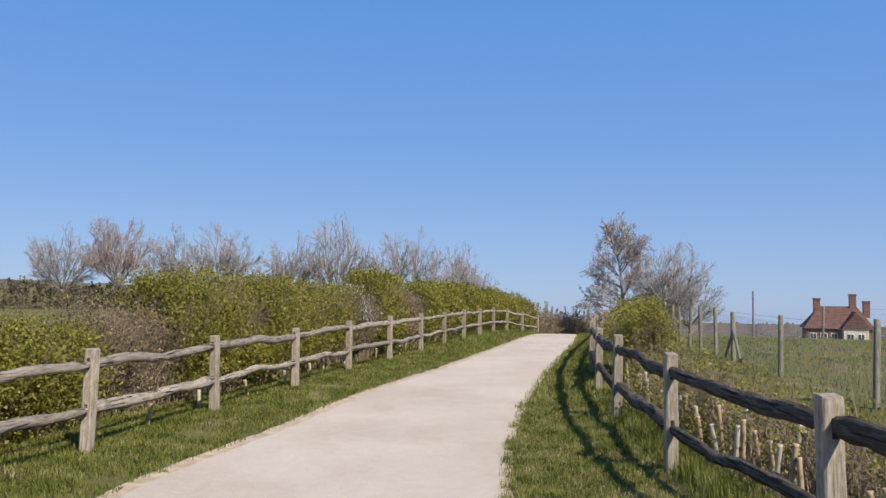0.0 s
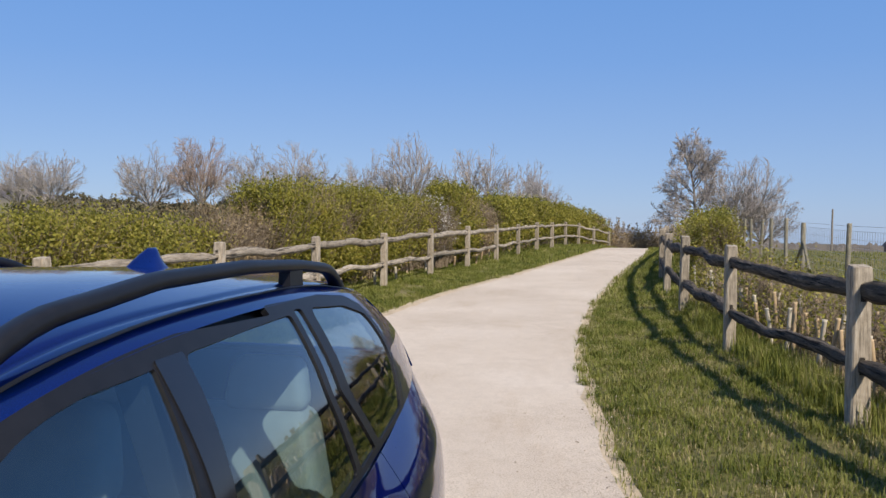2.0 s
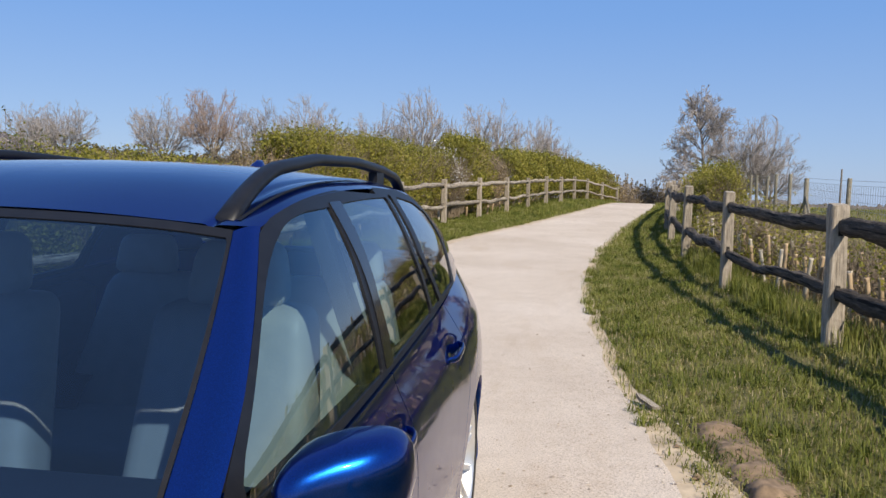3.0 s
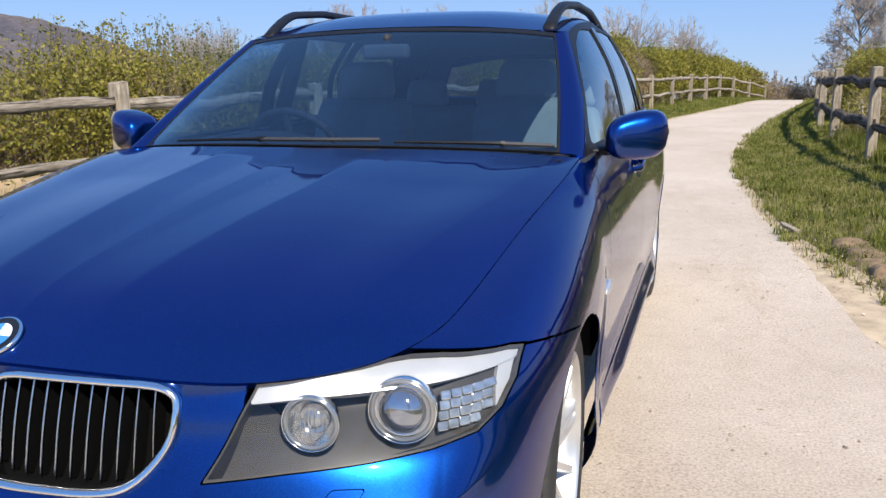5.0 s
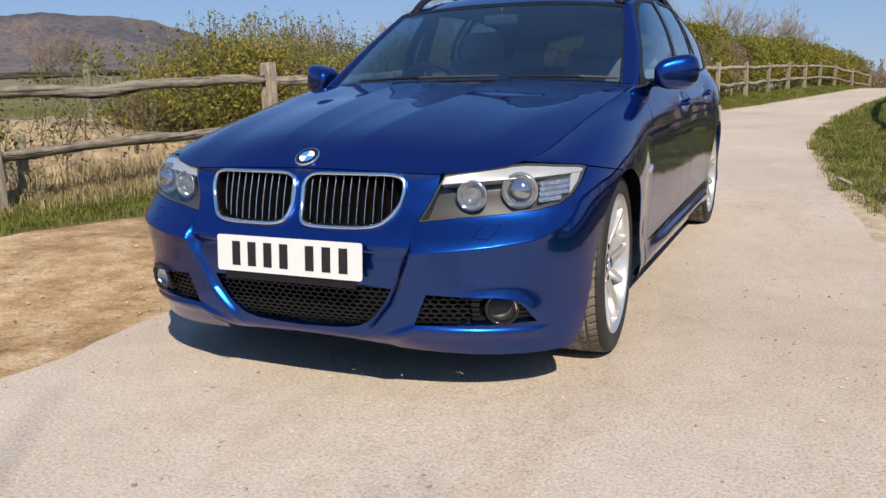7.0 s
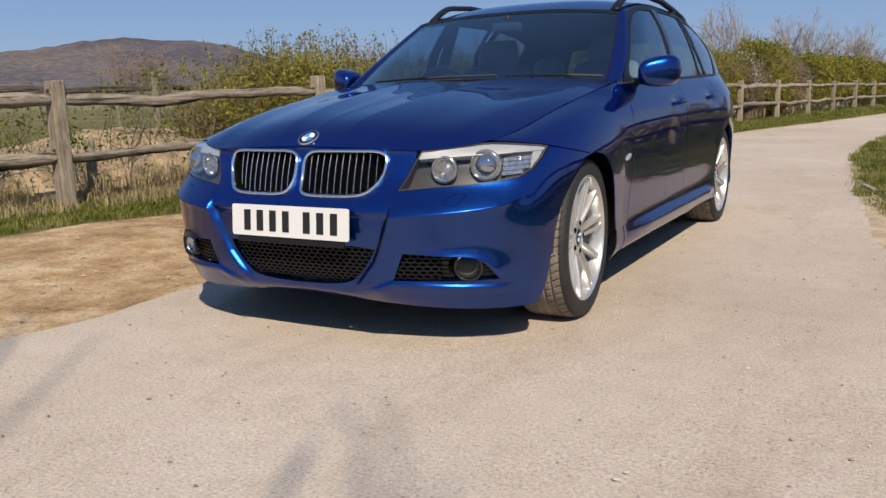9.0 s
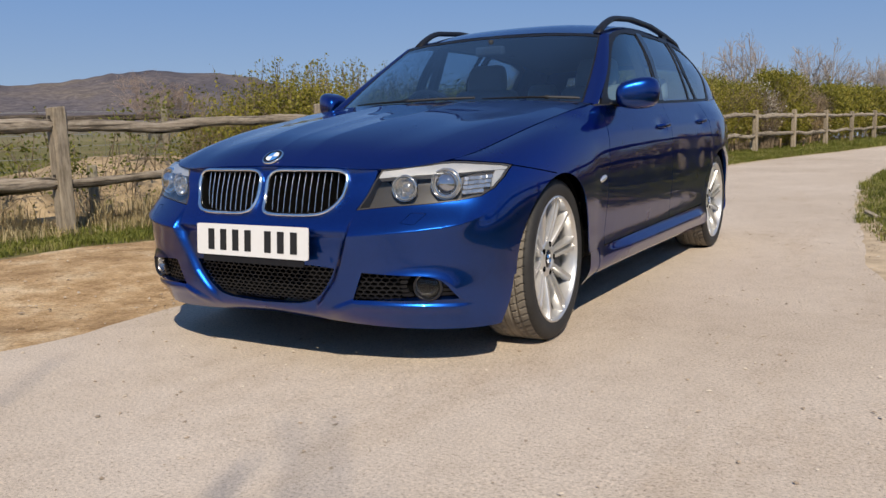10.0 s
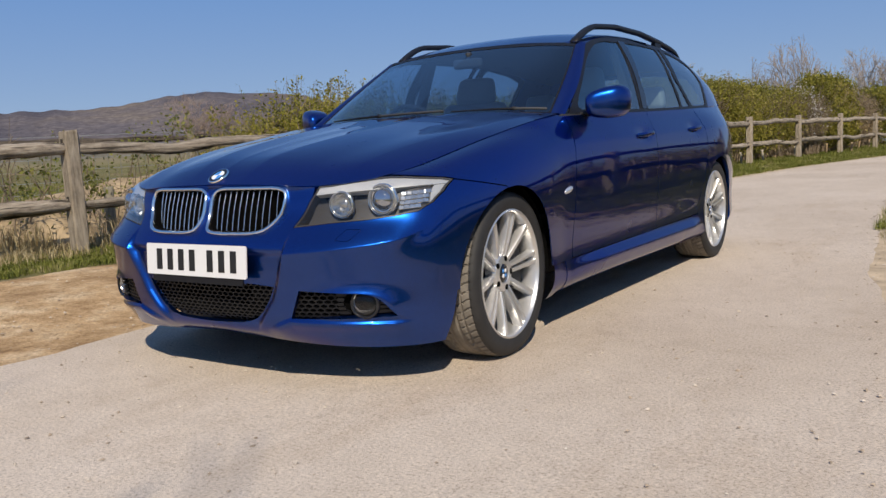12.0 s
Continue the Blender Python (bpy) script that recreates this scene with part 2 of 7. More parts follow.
# fields at the foot of the hill
_split = mk(_t, "ShaderNodeSeparateXYZ")
_t.links.new(_v, _split.inputs[0])
_foot = mk(_t, "ShaderNodeMapRange")
for _k, _q in ((1, -2.0), (2, 14.0), (3, 1.0), (4, 0.0)):
    _foot.inputs[_k].default_value = _q
_t.links.new(_split.outputs["Z"], _foot.inputs[0])
_c = mixc(_t, _foot.outputs[0], _c, ramp(_t, noise_tex(_t, 0.012, 4, 0.6, _v), [(0.4, (0.15, 0.145, 0.075)), (0.6, (0.22, 0.185, 0.11))]))
_t.links.new(_c, _b.inputs["Base Color"])
M_LEAF_DARK = islands("dark_scrub_leaves", [(0.1, (0.06, 0.06, 0.035)), (0.5, (0.12, 0.105, 0.06)), (0.9, (0.20, 0.165, 0.10))], 0.8)
M_FAR_FIELD = plain("far_wood", (0.16, 0.135, 0.11), 1.0, vary=0.3, scale=0.3, spec=0.0)

# ---- building helpers ----
def mesh_of(name, verts, faces, material, smooth=False):
    me = bpy.data.meshes.new(name)
    me.from_pydata([tuple(v) for v in verts], [], faces)
    me.materials.append(material)
    if smooth:
        me.polygons.foreach_set("use_smooth", [True] * len(me.polygons))
    me.update()
    return me


def thing(name, label, category, group="", kind="", at=(0, 0, 0)):
    ob = new(name)
    ob.empty_display_size = 0.1
    ob.location = at
    return tagged(ob, label, category, group, kind)


def child(name, me, parent, label=""):
    ob = new(name, me)
    ob.parent = parent
    if label:
        ob["label"] = label
    return ob


def part(name, bm, material, parent, label="", smooth=False):
    me = bpy.data.meshes.new(name)
    bm.to_mesh(me)
    bm.free()
    me.materials.append(material)
    if smooth:
        me.polygons.foreach_set("use_smooth", [True] * len(me.polygons))
    return child(name, me, parent, label)


def sstep(a, b, x):
    t = min(1.0, max(0.0, (x - a) / (b - a)))
    return t * t * (3 - 2 * t)


def curve_at(points, y):
    """x at y along a line of (x, y) points, smoothed."""
    ys = [p[1] for p in points]
    i = max(0, min(len(points) - 2, sum(1 for v in ys if v <= y) - 1))
    x0, y0 = points[i]
    x1, y1 = points[i + 1]
    xm, ym = points[max(0, i - 1)]
    xp, yp = points[min(len(points) - 1, i + 2)]
    h = y1 - y0
    s = (y - y0) / h
    m0 = (x1 - xm) / max(1e-6, y1 - ym) * h
    m1 = (xp - x0) / max(1e-6, yp - y0) * h
    if s < 0 or s > 1:
        return x0 + (x1 - x0) * s
    return (2 * s**3 - 3 * s**2 + 1) * x0 + (s**3 - 2 * s**2 + s) * m0 + (-2 * s**3 + 3 * s**2) * x1 + (s**3 - s**2) * m1


ROAD_L = [(-1.6, -40), (-1.3, -12), (-1.12, -4), (-1.07, -0.6), (-1.25, 2.5), (-1.7, 6), (-1.82, 8.9), (-1.3, 12.2), (-0.78, 16.0), (0.3, 21.1), (1.75, 29.0), (2.88, 35.2), (4.1, 41.0), (7.2, 52), (13, 67)]
ROAD_R = [(2.9, -40), (2.7, -12), (2.45, -4), (2.15, 0), (1.99, 1.2), (1.74, 3), (1.62, 4.4), (1.49, 6.0), (1.38, 9.2), (1.42, 11.0), (1.72, 14.6), (2.38, 19.8), (3.97, 30.0), (5.7, 41.4), (9.4, 53), (15.5, 67)]
FENCE_L = [(-4.85, -13.6), (-4.7, -10.5), (-4.55, -7.5), (-4.42, -4.5), (-4.27, -1.5), (-4.12, 1.44), (-3.7, 4.4), (-3.3, 7.3), (-2.91, 10.2), (-2.58, 13.25), (-2.15, 16.3), (-1.74, 19.5), (-1.2, 22.3), (-0.68, 25.3), (-0.2, 28.6), (0.32, 31.6), (0.85, 34.2), (1.4, 36.9), (2.0, 39.6), (2.8, 42.4), (3.7, 45.2)]
FENCE_R = [(4.3, -2.9), (3.95, 0.3), (3.6, 3.45), (3.24, 6.6), (2.98, 9.7), (2.99, 13.15), (3.14, 16.3), (3.4, 19.4), (3.8, 22.5), (4.25, 25.6), (4.8, 28.7), (5.4, 31.8), (6.1, 34.9), (6.9, 38.0)]


def terrain(x, y):
    r = math.hypot(x, y)
    az = math.degrees(math.atan2(x, y)) if r > 1 else 0
    right = sstep(-14, 4, az) if y > 0 else 0.0
    z = -0.062 * right * max(0.0, min(r - 35, 3200.0)) * sstep(33, 48, r)
    z -= 0.02 * (1 - right) * max(0.0, min(r - 110, 200.0)) * sstep(95, 140, r)
    if -40 < y < 60:
        z += 0.10 * sstep(0.2, 1.7, x - curve_at(ROAD_R, y)) + 0.05 * sstep(0.2, 1.2, curve_at(ROAD_L, y) - x)
    if r < 60:
        z += 0.03 * noise.noise((x * 0.5, y * 0.5, 0)) * sstep(0.1, 0.9, max(x - curve_at(ROAD_R, max(-39, min(59, y))), curve_at(ROAD_L, max(-39, min(59, y))) - x))
    return z


def ground_sheet():
    def ticks(inner, step, outer):
        a = list(np.arange(-inner, inner + 1e-6, step))
        d, k = inner, step
        while d < outer:
            k *= 1.22
            d += k
            a = [-d] + a + [d]
        return a
    xs, ys = ticks(12, 0.3, 4200), [v + 14 for v in ticks(30, 0.45, 4200)]
    verts = [(x, y, terrain(x, y) - 0.012) for y in ys for x in xs]
    nx = len(xs)
    faces = [(j * nx + i, j * nx + i + 1, (j + 1) * nx + i + 1, (j + 1) * nx + i) for j in range(len(ys) - 1) for i in range(nx - 1)]
    tagged(new("ground", mesh_of("ground", verts, faces, M_GROUND, True)), "rough green pasture and verge with bare soil patches", "ground", kind="structure")


def ribbon(name, left, right, y0, y1, step, cols, material, label, lift, ragged, heap=0.0):
    """A strip of surface between two lines, with a slightly ragged edge and a low crown."""
    verts, faces = [], []
    n = int((y1 - y0) / step)
    for j in range(n + 1):
        y = y0 + (y1 - y0) * j / n
        a = left(y) + ragged * noise.noise((y * 1.9, 3.1, 0)) + ragged * 0.25 * noise.noise((y * 6.3, 8.1, 0))
        b = right(y) + ragged * noise.noise((y * 1.7, 9.7, 0)) + ragged * 0.25 * noise.noise((y * 5.9, 1.1, 0))
        for i in range(cols + 1):
            s = i / cols
            x = a + (b - a) * s
            verts.append((x, y, terrain(x, y) + lift * min(1, 8 * s, 8 * (1 - s)) + 0.006 * noise.noise((x * 1.1, y * 0.8, 5)) + heap * sstep(0, 0.4, s) * sstep(1, 0.7, s) * sstep(y1, y1 - 2, y) * (0.8 + 0.5 * noise.noise((x * 0.9, y * 0.7, 2)) + 0.12 * noise.noise((x * 5, y * 5, 4)))))
    c = cols + 1
    for j in range(n):
        for i in range(cols):
            faces.append((j * c + i, j * c + i + 1, (j + 1) * c + i + 1, (j + 1) * c + i))
    return tagged(new(name, mesh_of(name, verts, faces, material, True)), label, name, kind="structure")


ground_sheet()
ribbon("road", lambda y: curve_at(ROAD_L, y), lambda y: curve_at(ROAD_R, y), -38, 62, 0.14, 18, M_ROAD, "pale dusty gravel-topped lane with worn edges", 0.0, 0.07)
DIRT_L = [(-3.1, -40), (-3.05, -6), (-3.05, -1), (-3.1, 0.5), (-2.95, 1.3), (-2.55, 2.6), (-2.1, 4.5), (-1.9, 6.5), (-1.8, 9)]
ribbon("dirt_verge", lambda y: curve_at(DIRT_L, y), lambda y: curve_at(ROAD_L, y) + 0.08, -30, 8.6, 0.12, 16, M_DIRT, "bare dusty brown earth beside the lane", -0.006, 0.10)
ribbon("dirt_edge", lambda y: curve_at(ROAD_R, y) - 0.09, lambda y: curve_at(ROAD_R, y) + 0.10 + 0.22 * sstep(5.0, 3.0, y) * sstep(-6, 1, y), -12, 38, 0.07, 6, M_EDGE, "worn crumbling earth edge of the lane", -0.003, 0.05)
ribbon("dirt_edge_far", lambda y: curve_at(ROAD_L, y) - 0.20, lambda y: curve_at(ROAD_L, y) + 0.07, 8.4, 38, 0.08, 4, M_EDGE, "narrow worn earth edge of the lane", -0.003, 0.07)
ribbon("bare_soil", lambda y: curve_at(FENCE_L, y) - 4.6, lambda y: curve_at(FENCE_L, y) - 0.35, -12, 7.0, 0.15, 26, M_SAND, "low bank of sandy bare soil behind the fence", -0.004, 0.35, 0.52)


# ---- fences ----
def post_mesh(rng, w=0.12, d=0.11, h=1.08):
    """A sawn oak post with a weathered top and chamfered corners; its shade-dark mortises are separate blocks."""
    bm = bmesh.new()
    levels = [-0.1, 0.0, 0.25, 0.5, 0.75, h - 0.05, h - 0.012, h]
    rings = []
    for z in levels:
        k = 0.9 if z == h else (0.97 if z > h - 0.03 else 1.0)
        c = 0.014
        ring = []
        for sx, sy, a in ((1, 1, 0), (1, 1, 1), (-1, 1, 1), (-1, 1, 0), (-1, -1, 0), (-1, -1, 1), (1, -1, 1), (1, -1, 0)):
            x = sx * (w / 2 - (c if a else 0)) * k
            y = sy * (d / 2 - (0 if a else c)) * k
            ring.append(bm.verts.new((x + rng.uniform(-1, 1) * 0.004, y + rng.uniform(-1, 1) * 0.004, z + (0.012 * x / w if z == h else 0))))
        rings.append(ring)
    for a, b in zip(rings, rings[1:]):
        for i in range(8):
            bm.faces.new((a[i], a[(i + 1) % 8], b[(i + 1) % 8], b[i]))
    bm.faces.new(rings[-1])
    bmesh.ops.recalc_face_normals(bm, faces=bm.faces)
    return bm


def rail_mesh(rng, length, r, kink, sag=0.0):
    """A cleft rail along x: wavy, uneven, tapered at both ends."""
    bm = bmesh.new()
    n, sides = 36, 9
    p1, p2, p3 = rng.uniform(0, 9), rng.uniform(0, 9), rng.uniform(0, 9)
    shape = [rng.uniform(0.75, 1.2) for _ in range(sides)]
    rings = []
    for j in range(n + 1):
        s = j / n
        x = s * length
        env = math.sin(math.pi * s)
        cy = kink * env * 0.6 * noise.noise((s * 2.3 + p1, 0, 0))
        cz = kink * env * 1.5 * noise.noise((s * 2.0 + p2, 4, 0)) + kink * 0.35 * env * noise.noise((s * 6 + p3, 7, 0)) - sag * env
        ends = min(1.0, 0.55 + 4.5 * s, 0.55 + 4.5 * (1 - s))
        rr = r * ends * (1 + 0.25 * noise.noise((s * 3 + p3, 1, 1)))
        ring = []
        for i in range(sides):
            a = 2 * math.pi * i / sides
            k = rr * shape[i] * (1 + 0.30 * noise.noise((s * 9 + p1, i * 1.7, 2)) + 0.22 * noise.noise((s * 26 + p2, i * 2.9, 5)))
            ring.append(bm.verts.new((x, cy + k * 0.72 * math.cos(a), cz + k * math.sin(a))))
        rings.append(ring)
    for a, b in zip(rings, rings[1:]):
        for i in range(sides):
            bm.faces.new((a[i], a[(i + 1) % sides], b[(i + 1) % sides], b[i]))
    bm.faces.new(rings[0])
    bm.faces.new(rings[-1])
    bmesh.ops.recalc_face_normals(bm, faces=bm.faces)
    return bm


def cleft_fence(points, heights, material, label, rail_r, kink, seed, post_h, leans=None, sag=0.0):
    rng = random.Random(seed)
    fence = thing("post_and_rail_fence", label, "fence", at=(points[0][0], points[0][1], 0))
    base = Vector(fence.location)
    for i, (x, y) in enumerate(points):
        z = terrain(x, y)
        nx, ny = points[min(i + 1, len(points) - 1)]
        px, py = points[max(i - 1, 0)]
        yaw = math.degrees(math.atan2(ny - py, nx - px))
        bm = post_mesh(rng, 0.125, 0.12 + rng.uniform(-0.01, 0.015), post_h + rng.uniform(-0.03, 0.03))
        ob = part("post", bm, M_POST, fence)
        lean = (leans or {}).get(i, rng.uniform(-1.5, 1.5))
        ob.matrix_basis = Matrix.Translation(Vector((x, y, z)) - base) @ pose(0, 0, 0, rng.uniform(-1, 1), lean, yaw)
        for hz in heights:
            # no hole is cut: a solid block carries the mortise's shade as colour
            slot = bmesh.new()
            bmesh.ops.create_cube(slot, size=1, matrix=Matrix.Translation((0, 0, hz)) @ Matrix.Diagonal((0.132, 0.035, 0.12, 1)))
            part("mortise", slot, M_SLOT_SHADE, ob, "mortise slot drawn as a shade-dark block")
        if i + 1 < len(points):
            z1 = terrain(nx, ny)
            for hz in heights:
                a = Vector((x, y, z + hz + rng.uniform(-0.02, 0.02)))
                b = Vector((nx, ny, z1 + hz + rng.uniform(-0.02, 0.02)))
                way = (b - a).normalized()
                a, b = a - way * 0.07, b + way * 0.07
                rail = part("rail", rail_mesh(rng, (b - a).length, rail_r * rng.uniform(0.85, 1.15), kink, sag), material, fence, smooth=True)
                rail.matrix_basis = Matrix.Translation(a - base) @ way.to_track_quat("X", "Z").to_matrix().to_4x4()
    return fence


M_SLOT_SHADE = plain("slot_shade", (0.035, 0.028, 0.02), 0.95)
cleft_fence(FENCE_L, (0.42, 0.90), M_RAIL, "weathered grey-brown cleft post and rail fence along the lane", 0.052, 0.06, 3, 1.05, {8: 4.5})
cleft_fence(FENCE_R, (0.42, 0.92), M_RAIL_DARK, "oak posts with rough dark cleft rails beside the verge", 0.066, 0.055, 11, 1.08, None, 0.03)


def stake_mesh(r, h, sides=10, rng=random):
    bm = bmesh.new()
    rings = []
    for z, k in ((-0.1, 1.05), (h * 0.5, 1.0), (h - 0.015, 0.98), (h, 0.86)):
        rings.append([bm.verts.new((r * k * math.cos(2 * math.pi * i / sides), r * k * math.sin(2 * math.pi * i / sides), z)) for i in range(sides)])
    for a, b in zip(rings, rings[1:]):
        for i in range(sides):
            bm.faces.new((a[i], a[(i + 1) % sides], b[(i + 1) % sides], b[i]))
    bm.faces.new(rings[-1])
    return bm


def rod(bm, a, b, r, sides=4, r2=None):
    """A thin tapered rod from a to b added to bm."""
    a, b = Vector(a), Vector(b)
    q = (b - a).to_track_quat("Z", "Y").to_matrix()
    r2 = r if r2 is None else r2
    ra = [bm.verts.new(a + q @ Vector((r * math.cos(2 * math.pi * i / sides), r * math.sin(2 * math.pi * i / sides), 0))) for i in range(sides)]
    rb = [bm.verts.new(b + q @ Vector((r2 * math.cos(2 * math.pi * i / sides), r2 * math.sin(2 * math.pi * i / sides), 0))) for i in range(sides)]
    for i in range(sides):
        bm.faces.new((ra[i], ra[(i + 1) % sides], rb[(i + 1) % sides], rb[i]))


def wire_fence(points, label, seed, h, mesh_h, braces=()):
    rng = random.Random(seed)
    fence = thing("wire_mesh_fence", label, "fence", at=(points[0][0], points[0][1], 0))
    base = Vector(fence.location)
    tops = []
    for i, (x, y) in enumerate(points):
        z = terrain(x, y)
        hh = h + rng.uniform(-0.06, 0.06)
        ob = part("stake", stake_mesh(0.062 if i in braces else 0.05, hh), M_STAKE, fence, smooth=True)
        ob.matrix_basis = Matrix.Translation(Vector((x, y, z)) - base) @ pose(0, 0, 0, rng.uniform(-2, 2), rng.uniform(-2, 2), rng.uniform(0, 360))
        tops.append(Vector((x, y, z)))
        if i in braces:
            for way in (-1, 1):
                j = i + way
                if 0 <= j < len(points):
                    d = (Vector((*points[j], 0)) - Vector((x, y, 0))).normalized()
                    bm = bmesh.new()
                    rod(bm, Vector((x, y, z + 0.72)) - base, Vector((x, y, z)) + d * 0.75 - base + Vector((0, 0, 0.02)), 0.04, 8)
                    part("brace", bm, M_STAKE, fence, smooth=True)
    for (a, b) in zip(tops, tops[1:]):
        bm = bmesh.new()
        n = max(4, int((b - a).length / 0.15))
        near = a.y < 26
        for k in range(7 if near else 4):
            z = 0.08 + (mesh_h - 0.08) * k / (6 if near else 3)
            rod(bm, a + Vector((0, 0, z)) - base, b + Vector((0, 0, z)) - base, 0.0036, 3)
        rod(bm, a + Vector((0, 0, h - 0.06)) - base, b + Vector((0, 0, h - 0.06)) - base, 0.004, 3)
        if near:
            for k in range(1, n):
                p = a.lerp(b, k / n)
                rod(bm, p + Vector((0, 0, 0.08)) - base, p + Vector((0, 0, mesh_h)) - base, 0.0028, 3)
        part("wire_mesh", bm, M_WIRE, fence, "thin galvanised wire mesh")
    return fence


WIRE_R = [(6.4, 6.2), (6.7, 10.1), (6.95, 14.4), (7.12, 19.0), (7.35, 23.1), (7.35, 26.4), (7.65, 30.4), (7.95, 34.2), (8.35, 38.5), (8.9, 43)]
WIRE_R = WIRE_R[:5] + [q for a, b in zip(WIRE_R[4:], WIRE_R[5:]) for q in (((a[0] + b[0]) / 2, (a[1] + b[1]) / 2), b)]
wire_fence(WIRE_R, "round wooden stakes carrying wire mesh round the field", 5, 1.26, 1.1, (4,))
wire_fence([(14.5, 36.0), (17.0, 35.0), (19.5, 34.2), (22.0, 33.5), (24.5, 33.0)], "far round stakes with wire at the field's end", 6, 1.25, 1.0)
cleft_back = [(-12.5, -4.0), (-10.6, -1.0), (-8.6, 1.9), (-6.8, 5.0), (-6.9, 9.0), (-8.4, 12.6), (-10.5, 15.0), (-13.5, 17.0), (-17, 18.4), (-21, 19.6), (-25.5, 20.5)]
back_fence = wire_fence(cleft_back, "thin weathered stakes with wire at the pasture's edge", 7, 1.15, 0.95)

rng = random.Random(31)
for (x0, y0), (x1, y1) in zip(cleft_back[:5], cleft_back[1:6]):
    a, b = Vector((x0, y0, terrain(x0, y0) + 1.02)), Vector((x1, y1, terrain(x1, y1) + 1.0))
    way = (b - a).normalized()
    rail = part("rail", rail_mesh(rng, (b - a).length, 0.04, 0.05), M_RAIL_DARK, back_fence, "dark top rail", True)
    rail.matrix_basis = Matrix.Translation(a - Vector(back_fence.location)) @ way.to_track_quat("X", "Z").to_matrix().to_4x4()
for x, y, r, h, lab in ((-4.6, 2.1, 0.045, 0.52, "short weathered stake behind the rails"), (-5.66, 1.5, 0.085, 1.32, "thick round post wrapped with wire")):
    stake = thing("fence_stake", lab, "stake", at=(x, y, terrain(x, y)))
    part("post", stake_mesh(r, h, 14), M_STAKE, stake, smooth=True)
    if r > 0.06:
        for z in (0.25, 0.55, 0.62, 0.95, 1.10):
            bm = bmesh.new()
            for k in range(16):
                a0, a1 = 2 * math.pi * k / 16, 2 * math.pi * (k + 1) / 16
                rod(bm, (0.089 * math.cos(a0), 0.089 * math.sin(a0), z), (0.089 * math.cos(a1), 0.089 * math.sin(a1), z), 0.003, 4)
            part("wire_loop", bm, M_WIRE, stake)


# ---- plants ----
def leaf_cloud(name, centres, size, material, rng, jitter=0.6):
    """Small folded leaves at the given places: two triangles each, in every direction."""
    c = np.asarray(centres)
    n = len(c)
    g = np.random.default_rng(rng)
    u = g.normal(size=(n, 3)); u /= np.linalg.norm(u, axis=1)[:, None]
    w = g.normal(size=(n, 3)); w -= (w * u).sum(1)[:, None] * u; w /= np.linalg.norm(w, axis=1)[:, None]
    s = size * g.uniform(1 - jitter, 1 + jitter, size=(n, 1))
    v = np.empty((n, 4, 3))
    up = np.cross(u, w)
    v[:, 0], v[:, 1], v[:, 2], v[:, 3] = c - u * s, c + w * s * 0.55 + up * s * 0.15, c + u * s, c - w * s * 0.55 + up * s * 0.15
    me = bpy.data.meshes.new(name)
    me.vertices.add(4 * n)
    me.vertices.foreach_set("co", v.reshape(-1))
    me.loops.add(4 * n)
    me.loops.foreach_set("vertex_index", np.arange(4 * n, dtype=np.int32))
    me.polygons.add(n)
    me.polygons.foreach_set("loop_start", np.arange(0, 4 * n, 4, dtype=np.int32))
    me.materials.append(material)
    me.update(calc_edges=True)
    return me


def stems(name, segs, material):
    """Thin three-sided tapered sticks; segs are rows of a, b, ra, rb."""
    s = np.asarray([(*a, *b, ra, rb) for a, b, ra, rb in segs], dtype=float)
    a, b, ra, rb = s[:, 0:3], s[:, 3:6], s[:, 6:7], s[:, 7:8]
    d = b - a
    d /= np.maximum(1e-9, np.linalg.norm(d, axis=1))[:, None]
    ref = np.where(np.abs(d[:, 2:3]) > 0.9, np.array([[1.0, 0, 0]]), np.array([[0, 0, 1.0]]))
    u = np.cross(d, ref); u /= np.linalg.norm(u, axis=1)[:, None]
    w = np.cross(d, u)
    n = len(s)
    v = np.empty((n, 6, 3))
    for i in range(3):
        ca, sa = math.cos(2.0944 * i), math.sin(2.0944 * i)
        v[:, i] = a + (u * ca + w * sa) * ra
        v[:, 3 + i] = b + (u * ca + w * sa) * rb
    quad = np.array([0, 1, 4, 3, 1, 2, 5, 4, 2, 0, 3, 5])
    idx = (np.arange(n)[:, None] * 6 + quad[None]).reshape(-1).astype(np.int32)
    me = bpy.data.meshes.new(name)
    me.vertices.add(6 * n)
    me.vertices.foreach_set("co", v.reshape(-1))
    me.loops.add(12 * n)
    me.loops.foreach_set("vertex_index", idx)
    me.polygons.add(3 * n)
    me.polygons.foreach_set("loop_start", np.arange(0, 12 * n, 4, dtype=np.int32))
    me.materials.append(material)
    me.update(calc_edges=True)
    return me


